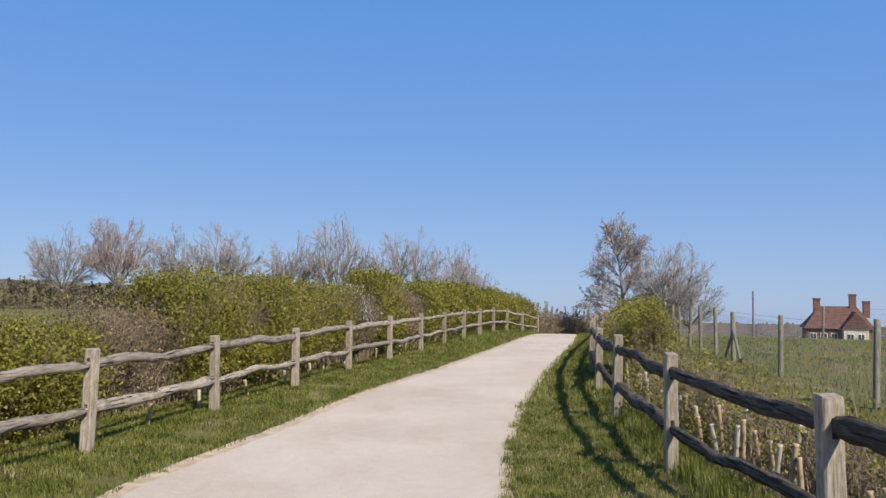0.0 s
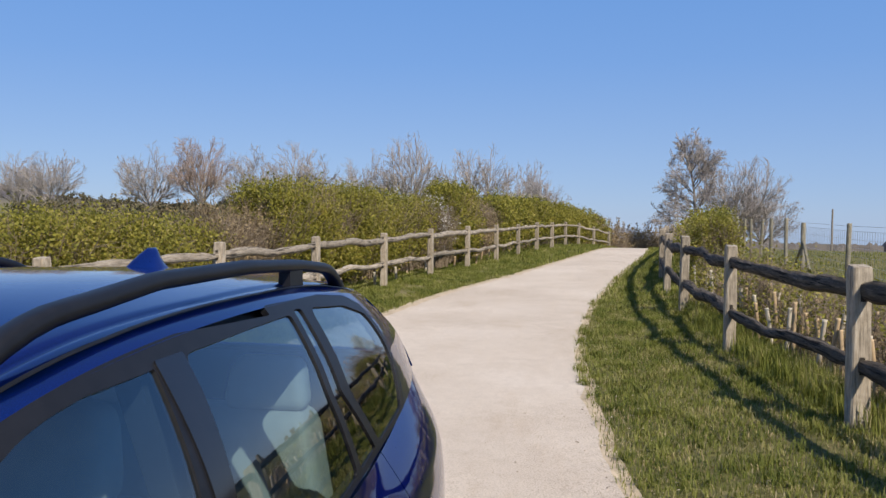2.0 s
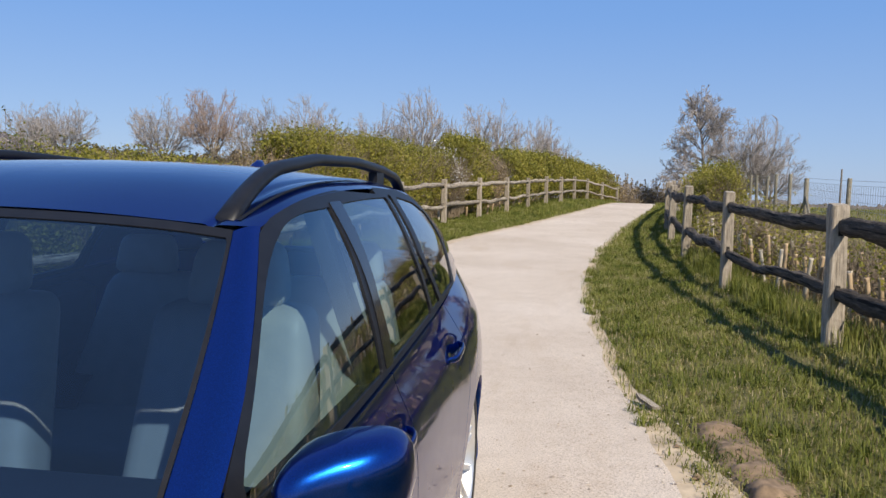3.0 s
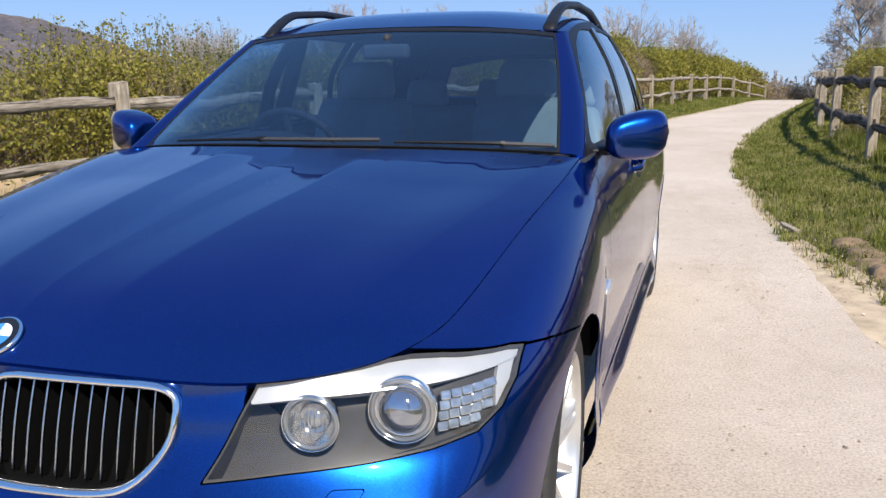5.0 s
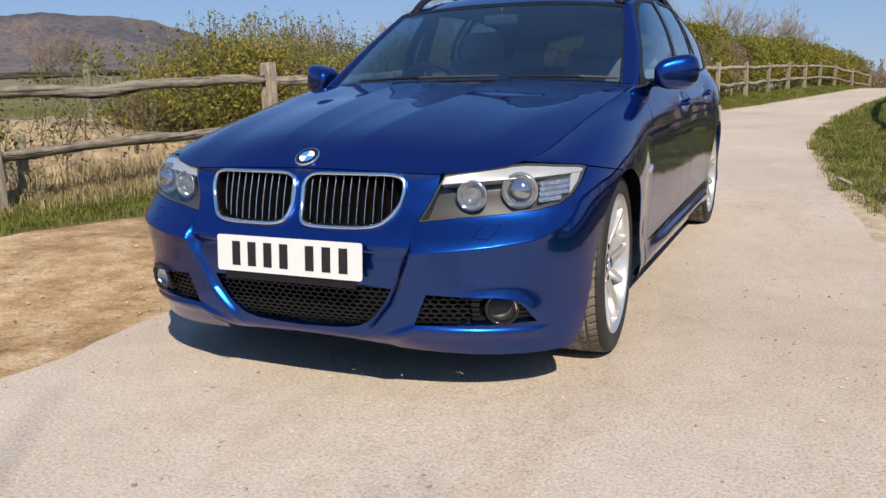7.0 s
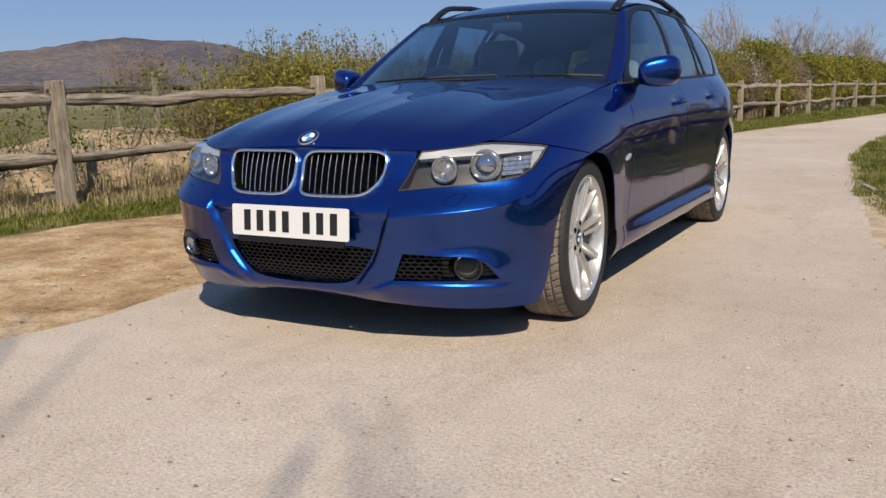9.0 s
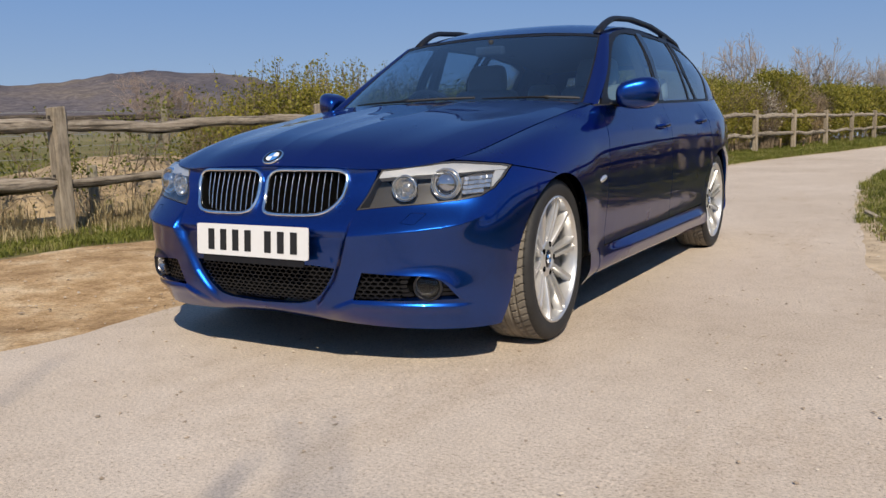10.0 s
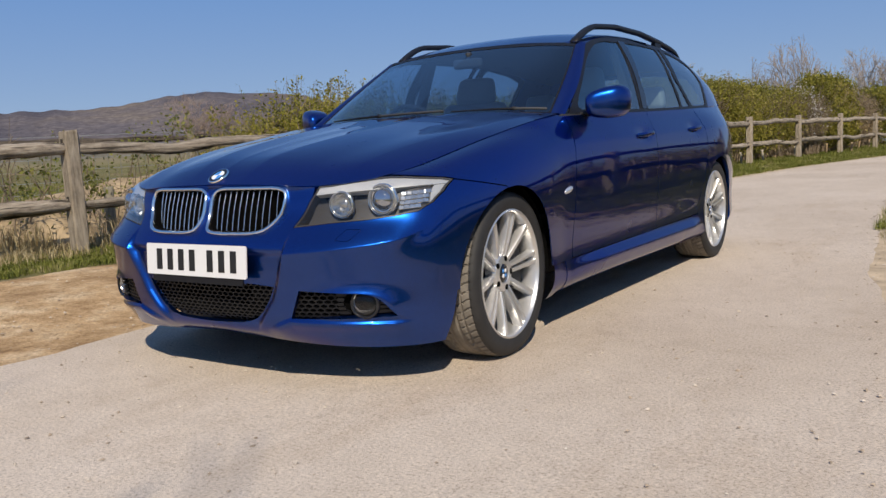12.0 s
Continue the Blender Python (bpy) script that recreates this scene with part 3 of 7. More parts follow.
def hedge(line, label, seed, leaves, leaf_mat, height, width, shoots, leaf_size=0.022, base=0.25, twigs=900, ragged=0.2, sprig=0.5, rag_scale=0.8):
    """A hedge along a line of (x, y): twigs inside, leaves in clumps outside, shoots above."""
    rng = random.Random(seed)
    ob = thing("hedge", label, "hedge", group="hedges along the lane", kind="stuff", at=(line[0][0], line[0][1], terrain(*line[0])))
    o = Vector(ob.location)
    pts = [Vector((*p, 0)) for p in line]
    lens = [(b - a).length for a, b in zip(pts, pts[1:])]
    total = sum(lens)

    def on(s):
        s *= total
        for a, b, l in zip(pts, pts[1:], lens):
            if s <= l:
                return a.lerp(b, s / l), (b - a).normalized()
            s -= l
        return pts[-1].copy(), (pts[-1] - pts[-2]).normalized()

    def top(p):
        return height * (1 + ragged * noise.noise((p.x * rag_scale, p.y * rag_scale, seed)) + 0.5 * ragged * noise.noise((p.x * 3 * rag_scale, p.y * 3 * rag_scale, seed + 4)))

    segs, leaf_at = [], []
    for _ in range(twigs):
        p, d = on(rng.random())
        side = Vector((d.y, -d.x, 0))
        h = top(p)
        a = p + side * rng.uniform(-0.3, 0.3) * width
        a.z = terrain(a.x, a.y)
        r = 0.012
        way = Vector((rng.uniform(-0.25, 0.25), rng.uniform(-0.25, 0.25), 1))
        for k in range(3):
            b = a + way.normalized() * h * rng.uniform(0.25, 0.36)
            segs.append((a - o, b - o, r, r * 0.65))
            for _ in range(3):
                q = a.lerp(b, rng.random())
                e = q + Vector((rng.uniform(-1, 1), rng.uniform(-1, 1), rng.uniform(-0.1, 0.9))) * 0.28
                segs.append((q - o, e - o, r * 0.4, 0.002))
            a, r = b, r * 0.65
            way += Vector((rng.uniform(-0.45, 0.45), rng.uniform(-0.45, 0.45), 0))
    clumps = int(leaves / 26)
    for _ in range(clumps):
        p, d = on(rng.random())
        side = Vector((d.y, -d.x, 0))
        h = top(p)
        t = rng.random() ** 0.75
        z = base + (h - base) * t
        bulge = math.sqrt(max(0.05, 1 - (2 * t - 0.9) ** 2 * 0.7))
        edge = rng.choice((-1, 1)) * (1 - rng.random() ** 2 * 0.8)
        c = p + side * edge * width * 0.5 * bulge * (1 + 0.35 * noise.noise((p.x * 1.7, p.y * 1.7, z * 1.7 + seed)))
        c.z = terrain(c.x, c.y) + z
        if noise.noise((c.x * 1.3, c.y * 1.3, c.z * 1.5 + seed)) < -0.28:
            continue
        s = rng.uniform(0.06, 0.14)
        for _ in range(26):
            leaf_at.append((c.x - o.x + rng.gauss(0, s), c.y - o.y + rng.gauss(0, s), c.z - o.z + rng.gauss(0, s)))
    for _ in range(shoots):
        p, d = on(rng.random())
        side = Vector((d.y, -d.x, 0))
        a = p + side * rng.uniform(-0.35, 0.35) * width
        a.z = terrain(a.x, a.y) + top(p) * 0.85
        l = rng.uniform(0.35, 1.0) * sprig
        way = Vector((rng.uniform(-0.3, 0.3), rng.uniform(-0.3, 0.3), 1)).normalized()
        b = a + way * l
        segs.append((a - o, b - o, 0.006, 0.002))
        for k in range(int(18 * l / 0.5)):
            q = a.lerp(b, rng.uniform(0.1, 1.03)) + Vector((rng.gauss(0, 0.03), rng.gauss(0, 0.03), 0))
            leaf_at.append(tuple(q - o))
    child("twig", stems("twig", segs, M_TWIG), ob)
    child("foliage", leaf_cloud("foliage", leaf_at, leaf_size, leaf_mat, seed), ob)
    return ob


def bare_tree(name, label, at, height, width, seed, bark, twig, group="bare trees beyond the field", habit="fan", counts=(8, 6, 5, 4, 3), thick=1.0):
    """A leafless tree grown branch by branch: "fan" limbs sweep up from a short trunk, "round" ones spread evenly into a dome, "tiers" spread level from a tall trunk."""
    rng = random.Random(seed)
    ob = thing(name, label, "tree", group, at=(at[0], at[1], terrain(*at)))
    fan, round_ = habit != "tiers", habit == "round"
    wood = []

    def across(d, deg):
        side = d.cross(Vector((rng.gauss(0, 1), rng.gauss(0, 1), rng.gauss(0, 1)))).normalized()
        return (d * math.cos(math.radians(deg)) + side * math.sin(math.radians(deg))).normalized()

    def grow(a, d, length, level, lift):
        n = 6 if level == 0 else 4 if level == 1 else 3 if level == 2 else 2
        pts = [a]
        for k in range(n):
            sway = 0.045 if round_ else 0.10
            d = (d + Vector((rng.gauss(0, sway), rng.gauss(0, sway), rng.gauss(0, 0.06) + lift))).normalized()
            pts.append(pts[-1] + d * length / n)
        for k in range(n):
            wood.append((pts[k], pts[k + 1], level, k / n, (k + 1) / n))
        if level >= len(counts):
            return
        kids = counts[level]
        for k in range(kids):
            if level == 0:
                s = rng.uniform(0.55, 1.0) if fan else 0.10 + 0.9 * (k + rng.random()) / kids
            else:
                s = rng.uniform(0.25, 1.0)
            f = s * n
            i = min(n - 1, int(f))
            p = pts[i].lerp(pts[i + 1], f - i)
            if round_ and level == 0:
                tilt = 4 + 58 * math.sqrt((k + 0.5) / kids)
                ang, slope = 2.4 * k + rng.uniform(-0.3, 0.3), math.radians(90 - tilt)
                grow(pts[-2].lerp(pts[-1], rng.random()), Vector((math.cos(ang) * math.cos(slope), math.sin(ang) * math.cos(slope), math.sin(slope))), height * (0.66 - 0.20 * tilt / 62) * rng.uniform(0.9, 1.08), 1, 0.05)
            elif fan:
                l = (height * rng.uniform(0.55, 0.80)) if level == 0 else length * rng.uniform(0.34, 0.58)
                way = across((pts[i + 1] - pts[i]).normalized(), rng.uniform(8, 40) if level == 0 else rng.uniform(18, 40) if level < 3 else rng.uniform(22, 55))
                grow(p, way, l, level + 1, 0.06 if level < 2 else 0.0)
            elif level == 0:
                l = width * 0.5 * (0.35 + 0.75 * math.sin(math.pi * min(1, 0.12 + s * 0.86)) ** 0.8) * rng.uniform(0.75, 1.1)
                ang = rng.uniform(0, 2 * math.pi)
                tip = math.radians(rng.uniform(2, 22) + 45 * s * s)
                grow(p, Vector((math.cos(ang) * math.cos(tip), math.sin(ang) * math.cos(tip), math.sin(tip))), l, 1, 0.02)
            else:
                way = across((pts[i + 1] - pts[i]).normalized(), rng.uniform(25, 55))
                way.z *= 0.7
                grow(p, way.normalized(), length * rng.uniform(0.3, 0.55), level + 1, 0.03)

    grow(Vector((0, 0, -0.1)), Vector((0, 0, 1)), height * (0.26 if fan else 0.92), 0, 0)
    if fan and not round_ and rng.random() < 0.6:
        grow(Vector((0.06 * width, 0.03 * width, -0.1)), Vector((0.25, 0.1, 1)).normalized(), height * 0.24, 0, 0)
    top = max(w[1].z for w in wood)
    reach = sorted(math.hypot(w[1].x, w[1].y) for w in wood)[int((0.90 if fan else 0.97) * len(wood))]
    kx, kz = width * 0.5 / reach, height / top
    base = height * 0.019 * thick
    radii = [base * r for r in ((1.0, 0.45, 0.22, 0.115, 0.075, 0.05) if fan else (1.0, 0.30, 0.16, 0.10, 0.07, 0.05))]
    big, small = [], []
    mid = Vector((0, 0, height * 0.56))
    axes = (width * 0.64, width * 0.64, height * 0.47)

    def domed(v):
        """Long shoots stop where the rounded crown ends."""
        d = v - mid
        r = math.sqrt(sum((d[k] / axes[k]) ** 2 for k in range(3)))
        lim = 0.95 + 0.3 * noise.noise((v.x * 1.1 + seed, v.y * 1.1, v.z * 1.1))
        return v if r < 0.7 * lim or v.z < height * 0.3 else mid + d * (lim * (0.7 + 0.36 * math.tanh((r / lim - 0.7) / 0.36)) / r)

    for p, q, level, f0, f1 in wood:
        r0, r1 = radii[level], radii[min(level + 1, 5)]
        ends = [Vector((v.x * kx, v.y * kx, v.z * kz)) for v in (p, q)]
        if fan and level:
            ends = [domed(v) for v in ends]
        row = (ends[0], ends[1], r0 + (r1 - r0) * f0, r0 + (r1 - r0) * f1)
        (big if level < 2 else small).append(row)
    child("trunk", stems("trunk", big, bark), ob)
    child("crown", stems("crown", small, twig), ob)
    return ob


def far(az, d, t0=(1.245, 1.593)):
    a = math.radians(az)
    return (t0[0] + d * math.sin(a), t0[1] + d * math.cos(a))


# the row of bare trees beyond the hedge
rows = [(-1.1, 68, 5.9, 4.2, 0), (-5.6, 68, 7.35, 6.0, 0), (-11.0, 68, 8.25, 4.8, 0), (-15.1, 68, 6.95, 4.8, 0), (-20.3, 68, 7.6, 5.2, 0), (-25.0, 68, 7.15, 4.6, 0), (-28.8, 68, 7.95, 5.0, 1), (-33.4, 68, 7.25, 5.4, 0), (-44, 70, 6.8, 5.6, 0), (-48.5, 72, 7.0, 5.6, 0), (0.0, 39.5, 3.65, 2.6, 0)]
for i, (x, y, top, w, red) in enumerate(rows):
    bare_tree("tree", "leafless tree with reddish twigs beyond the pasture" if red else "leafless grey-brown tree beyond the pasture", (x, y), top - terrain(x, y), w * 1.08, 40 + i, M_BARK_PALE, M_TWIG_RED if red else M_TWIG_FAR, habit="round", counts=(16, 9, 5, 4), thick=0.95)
LANE_TREES = "bare trees by the lane"
TIERS = (46, 8, 6, 5)
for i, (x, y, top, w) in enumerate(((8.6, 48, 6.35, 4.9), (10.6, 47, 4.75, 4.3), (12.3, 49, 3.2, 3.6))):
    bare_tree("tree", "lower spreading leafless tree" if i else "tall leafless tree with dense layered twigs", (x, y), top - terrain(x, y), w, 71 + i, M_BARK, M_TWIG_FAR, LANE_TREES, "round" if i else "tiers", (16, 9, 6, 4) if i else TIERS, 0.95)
bare_tree("tree", "brown leafless thorn tree in the pasture", far(-52.0, 55), 5.2, 6.6, 74, M_BARK, M_TWIG_RED, counts=(8, 7, 5, 4, 3), thick=0.7)
# the tree whose branch shadows fall on the lane
bare_tree("tree", "leafless roadside tree casting branch shadows on the lane", (5.75, -8.75), 8.8, 4.6, 93, M_BARK, M_TWIG, LANE_TREES, counts=(7, 4, 3), thick=0.6)

hedge([(-5.3, 4.2), (-4.9, 6.6), (-4.75, 7.6)], "loose young hedge with yellow-green leaves behind the fence", 21, 44000, M_LEAF, 1.22, 1.2, 170, 0.0185, 0.1, 480, 0.35, 0.65)
hedge([(-4.75, 7.6), (-4.45, 9.0), (-4.2, 10.9)], "young hedge thick with yellow-green leaves", 36, 70000, M_LEAF, 1.36, 1.2, 160, 0.019, 0.1, 420, 0.25, 0.4)
hedge([(-4.2, 10.8), (-4.08, 12.3)], "young hedge plants in fresh leaf", 37, 15000, M_LEAF, 1.12, 1.0, 60, 0.02, 0.1, 260, 0.35, 0.4)
hedge([(-4.05, 12.2), (-3.95, 13.0), (-3.8, 13.9)], "twiggy hedge plants with brown dead leaves", 22, 6000, M_LEAF_DRY, 1.45, 0.9, 60, 0.018, 0.15, 700, 0.35, 0.5)
hedge([(-3.8, 13.8), (-3.35, 16.5), (-2.95, 19.0)], "dense yellow-green hedge behind the fence", 23, 120000, M_LEAF, 1.78, 1.3, 260, 0.022, 0.2, 900, 0.18, 0.5)
hedge([(-2.95, 19.2), (-2.6, 21.0), (-2.25, 22.8)], "twiggy hedge with sparse olive leaves", 24, 28000, M_LEAF, 1.7, 1.1, 60, 0.025, 0.25, 700, 0.25, 0.4)
hedge([(-2.15, 23.2), (-1.8, 25.4)], "clipped green hedge", 25, 36000, M_LEAF, 2.1, 1.3, 20, 0.03, 0.2, 250, 0.12, 0.3)
hedge([(-1.8, 25.8), (-1.45, 28.2)], "brown leafless stretch of hedge", 26, 7000, M_LEAF_DRY, 1.75, 1.0, 15, 0.03, 0.2, 900, 0.2, 0.4)
hedge([(-1.4, 28.4), (-0.6, 33.0), (0.5, 38.0), (1.6, 42.5), (3.2, 47.5)], "clipped green hedge running up the lane", 27, 90000, M_LEAF, 1.9, 1.5, 30, 0.038, 0.15, 300, 0.1, 0.3)
hedge([(1.4, 44), (4.5, 50), (8, 56)], "distant brown thicket where the lane bends", 28, 6000, M_LEAF_DRY, 1.5, 2.0, 40, 0.05, 0.15, 1500, 0.35, 0.9)
hedge([(4.12, 17.0), (4.3, 18.6), (4.6, 20.5)], "rounded yellow-green hedge bush beside the fence", 29, 34000, M_LEAF, 1.32, 0.8, 40, 0.022, 0.1, 400, 0.2, 0.25)
hedge([(4.3, 5.5), (4.0, 9.0), (3.8, 12.5), (4.0, 15.5)], "low straggling bramble and saplings", 30, 12500, M_LEAF, 0.70, 1.2, 70, 0.019, 0.08, 620, 0.5, 0.4, 1.3)
hedge([(4.7, 22), (5.4, 27), (6.6, 33), (8, 38)], "low scrubby hedge beside the fence", 31, 14000, M_LEAF, 1.2, 1.2, 30, 0.035, 0.1, 300, 0.4, 0.3)
hedge([(-6.0, -6.0), (-5.6, -2.0), (-5.2, 1.6), (-5.0, 4.2)], "sparse leafy bramble behind the fence", 32, 9000, M_LEAF_GREEN, 0.9, 1.2, 40, 0.019, 0.1, 110, 0.6, 0.45, 1.1)
hedge([(-6.6, 6.2), (-6.4, 8.0), (-5.6, 9.6)], "tall young saplings in fresh leaf", 33, 18000, M_LEAF_GREEN, 1.35, 1.4, 110, 0.018, 0.2, 380, 0.4, 0.75)
hedge([(-42, 62), (-34, 66), (-26, 70), (-20, 74)], "dark distant scrub at the pasture's edge", 34, 26000, M_LEAF_DARK, 2.1, 4.0, 60, 0.09, 0.2, 900, 0.4, 0.8, 0.2)
hedge([(-2.05, 21.4), (-1.9, 22.4)], "white-flowering blackthorn in the hedge", 35, 900, M_BLOSSOM, 1.5, 0.7, 18, 0.022, 0.5, 240, 0.4, 0.6)


def blades(name, spots, length, width, material, seed, lean=0.5):
    """Grass blades: one bent two-step blade at each spot."""
    p = np.asarray(spots)
    n = len(p)
    g = np.random.default_rng(seed)
    a = g.uniform(0, 2 * math.pi, n)
    d = np.stack([np.cos(a), np.sin(a), np.zeros(n)], 1)
    s = np.stack([-np.sin(a), np.cos(a), np.zeros(n)], 1)
    l = (length * g.uniform(0.45, 1.3, n))[:, None]
    k = (lean * g.uniform(0.1, 1.2, n))[:, None]
    w = width * g.uniform(0.6, 1.3, n)[:, None]
    z = np.array([[0, 0, 1.0]])
    v = np.empty((n, 5, 3))
    mid = p + z * l * 0.6 + d * l * k * 0.3
    v[:, 0], v[:, 1], v[:, 2], v[:, 3] = p - s * w, p + s * w, mid + s * w * 0.8, mid - s * w * 0.8
    v[:, 4] = p + z * l * (1 - 0.35 * k) + d * l * k
    idx = (np.arange(n)[:, None] * 5 + np.array([0, 1, 2, 3, 3, 2, 4])[None]).reshape(-1).astype(np.int32)
    me = bpy.data.meshes.new(name)
    me.vertices.add(5 * n)
    me.vertices.foreach_set("co", v.reshape(-1))
    me.loops.add(7 * n)
    me.loops.foreach_set("vertex_index", idx)
    me.polygons.add(2 * n)
    me.polygons.foreach_set("loop_start", (np.arange(n)[:, None] * 7 + np.array([0, 4])[None]).reshape(-1).astype(np.int32))
    me.materials.append(material)
    me.update(calc_edges=True)
    return me


def sow(n, y0, y1, xa, xb, seed, dense=0.0, power=1.0):
    rng = random.Random(seed)
    out = []
    while len(out) < n:
        y = y0 + (y1 - y0) * rng.random() ** power
        a, b = xa(y), xb(y)
        x = rng.uniform(a, b)
        edge = min(x - a, b - x)
        if noise.noise((x * 1.6, y * 1.6, seed)) < dense - rng.uniform(0, 0.6) or (edge < 0.28 and rng.random() > (edge / 0.28) ** 0.7):
            continue
        out.append((x, y, terrain(x, y) - 0.015))
    return out


RX = lambda y: curve_at(ROAD_R, y) - 0.02 + 0.3 * sstep(4.5, 2.0, y)
FX = lambda y: curve_at(FENCE_R, y)
tagged(new("grass", blades("grass", sow(84000, -2, 15, RX, lambda y: FX(y) + 0.5, 51, -0.1), 0.062, 0.0028, M_GRASS, 52, 1.0)), "green verge grass between lane and fence", "grass", kind="stuff")
tagged(new("grass", blades("grass", sow(26000, 15, 38, RX, lambda y: FX(y) + 0.4, 53, -0.1), 0.10, 0.006, M_GRASS, 54)), "green verge grass further along the lane", "grass", kind="stuff")
tagged(new("grass", blades("grass", sow(17000, -2, 13, lambda y: FX(y) - 0.05, lambda y: FX(y) + 0.45, 55, -0.05), 0.2, 0.004, M_GRASS, 56)), "longer grass along the fence line", "grass", kind="stuff")
LX0 = lambda y: curve_at(FENCE_L, y) - 0.4 - 0.8 * sstep(6, 9, y)
LX1 = lambda y: (curve_at(DIRT_L, y) if y < 8.5 else curve_at(ROAD_L, y)) - 0.10
tagged(new("grass", blades("grass", sow(90000, -6, 9, LX0, LX1, 57, -0.25), 0.055, 0.0032, M_GRASS, 58, 1.0)), "patchy verge grass at the fence foot", "grass", kind="stuff")
tagged(new("grass", blades("grass", sow(66000, 8.6, 24, LX0, LX1, 59, -0.05), 0.07, 0.004, M_GRASS, 60, 0.9)), "green verge grass below the hedge", "grass", kind="stuff")
tagged(new("grass", blades("grass", sow(20000, 24, 42, LX0, LX1, 61, -0.15), 0.11, 0.008, M_GRASS, 62)), "green verge grass along the far lane", "grass", kind="stuff")
tagged(new("dry_grass", blades("dry_grass", sow(26000, -9, 9, lambda y: curve_at(FENCE_L, y) - 0.6 - 1.4 * sstep(3, 5, y), lambda y: curve_at(FENCE_L, y) + 0.5, 63, 0.1), 0.13, 0.003, M_STRAW, 64, 0.9)), "straw-coloured dead grass behind the fence", "dry grass", kind="stuff")
tagged(new("dry_grass", blades("dry_grass", sow(6500, -4, 6, lambda y: curve_at(FENCE_L, y) - 0.9, lambda y: curve_at(FENCE_L, y) - 0.15, 77, 0.15), 0.30, 0.0032, M_STRAW, 78, 0.8)), "tall straw-coloured dead grass behind the rails", "dry grass", kind="stuff")
tagged(new("dry_grass", blades("dry_grass", sow(30000, 2, 16, lambda y: FX(y) + 0.2, lambda y: FX(y) + 1.9, 65, 0.0), 0.17, 0.0032, M_STRAW, 66, 0.9)), "straw-coloured dead grass under the saplings", "dry grass", kind="stuff")
tagged(new("grass", blades("grass", sow(26000, 4, 34, lambda y: FX(y) + 1.6, lambda y: FX(y) + 16, 67, -0.1), 0.11, 0.007, M_GRASS, 68)), "rough pasture grass in the fenced field", "grass", kind="stuff")
tagged(new("grass", blades("grass", sow(40000, -8, 30, lambda y: curve_at(FENCE_L, y) - 22, lambda y: curve_at(FENCE_L, y) - 1.4 - 2.9 * sstep(9.5, 6.5, y), 69, -0.1), 0.10, 0.008, M_GRASS, 70)), "rough pasture grass behind the hedge", "grass", kind="stuff")
tagged(new("dry_grass", blades("dry_grass", sow(17000, -2, 20, RX, FX, 72, 0.05), 0.045, 0.0026, M_STRAW, 73, 0.9)), "dead straw among the verge grass", "dry grass", kind="stuff")



def tufts(n, y0, y1, xa, xb, seed):
    """Spots for denser clumps of longer grass."""
    rng = random.Random(seed)
    out = []
    for _ in range(n):
        y = rng.uniform(y0, y1)
        x = rng.uniform(xa(y), xb(y))
        r = rng.uniform(0.03, 0.10)
        for _ in range(int(700 * r)):
            a, d = rng.uniform(0, 6.28), r * rng.random() ** 0.7
            px_, py_ = x + d * math.cos(a), y + d * math.sin(a)
            out.append((px_, py_, terrain(px_, py_) - 0.015))
    return out


tagged(new("grass", blades("grass", tufts(420, 0, 15, RX, FX, 81), 0.085, 0.0028, M_GRASS, 82, 0.9)), "thicker tufts of grass on the verge", "grass", kind="stuff")
tagged(new("grass", blades("grass", tufts(260, -7, 20, LX0, LX1, 83), 0.062, 0.003, M_GRASS, 84, 0.9)), "thicker tufts of grass below the fence", "grass", kind="stuff")

# ---- tree tubes and canes ----
rng = random.Random(8)
tube_me = []
for k, m in enumerate((M_TUBE, M_TUBE_PALE)):
    bm = bmesh.new()
    sides = 9
    rings = [[bm.verts.new((r * math.cos(2 * math.pi * i / sides), r * math.sin(2 * math.pi * i / sides), z)) for i in range(sides)] for r, z in ((0.026, 0), (0.026, 0.5), (0.029, 0.52), (0.023, 0.51), (0.023, 0.3))]
    for a, b in zip(rings, rings[1:]):
        for i in range(sides):
            bm.faces.new((a[i], a[(i + 1) % sides], b[(i + 1) % sides], b[i]))
    me = bpy.data.meshes.new("tree_tube")
    bm.to_mesh(me); bm.free()
    me.materials.append(m)
    me.polygons.foreach_set("use_smooth", [True] * len(me.polygons))
    tube_me.append(me)
for k in range(118):
    y = 3.0 + k * 0.11 + rng.uniform(-0.1, 0.1)
    x = FX(y) + rng.choice((0.45, 0.75, 1.0)) + rng.uniform(-0.1, 0.1)
    pale = rng.random() < (0.55 if y > 7.5 else 0.05)
    ob = new("tree_tube", tube_me[1 if pale else 0])
    ob.matrix_basis = Matrix.Translation((x, y, terrain(x, y) - 0.02)) @ pose(0, 0, 0, rng.uniform(-9, 9), rng.uniform(-9, 9), 0) @ Matrix.Diagonal((0.78, 0.78, rng.uniform(0.9, 1.25), 1))
    tagged(ob, "pale plastic tree guard tube standing in grass" if pale else "tan plastic tree guard tube standing in grass", "tree guard", "tree guards along the fence")
for k in range(13):
    y = 9.0 + k * 1.5 + rng.uniform(-0.15, 0.15)
    x = curve_at(FENCE_L, y) - rng.choice((0.3, 0.5)) + rng.uniform(-0.1, 0.1)
    ob = new("tree_tube", tube_me[rng.random() < 0.4])
    ob.matrix_basis = Matrix.Translation((x, y, terrain(x, y) - 0.25)) @ pose(0, 0, 0, rng.uniform(-12, 12), rng.uniform(-12, 12), 0)
    tagged(ob, "weathered tree guard tube at the hedge's foot", "tree guard", "tree guards under the hedge")


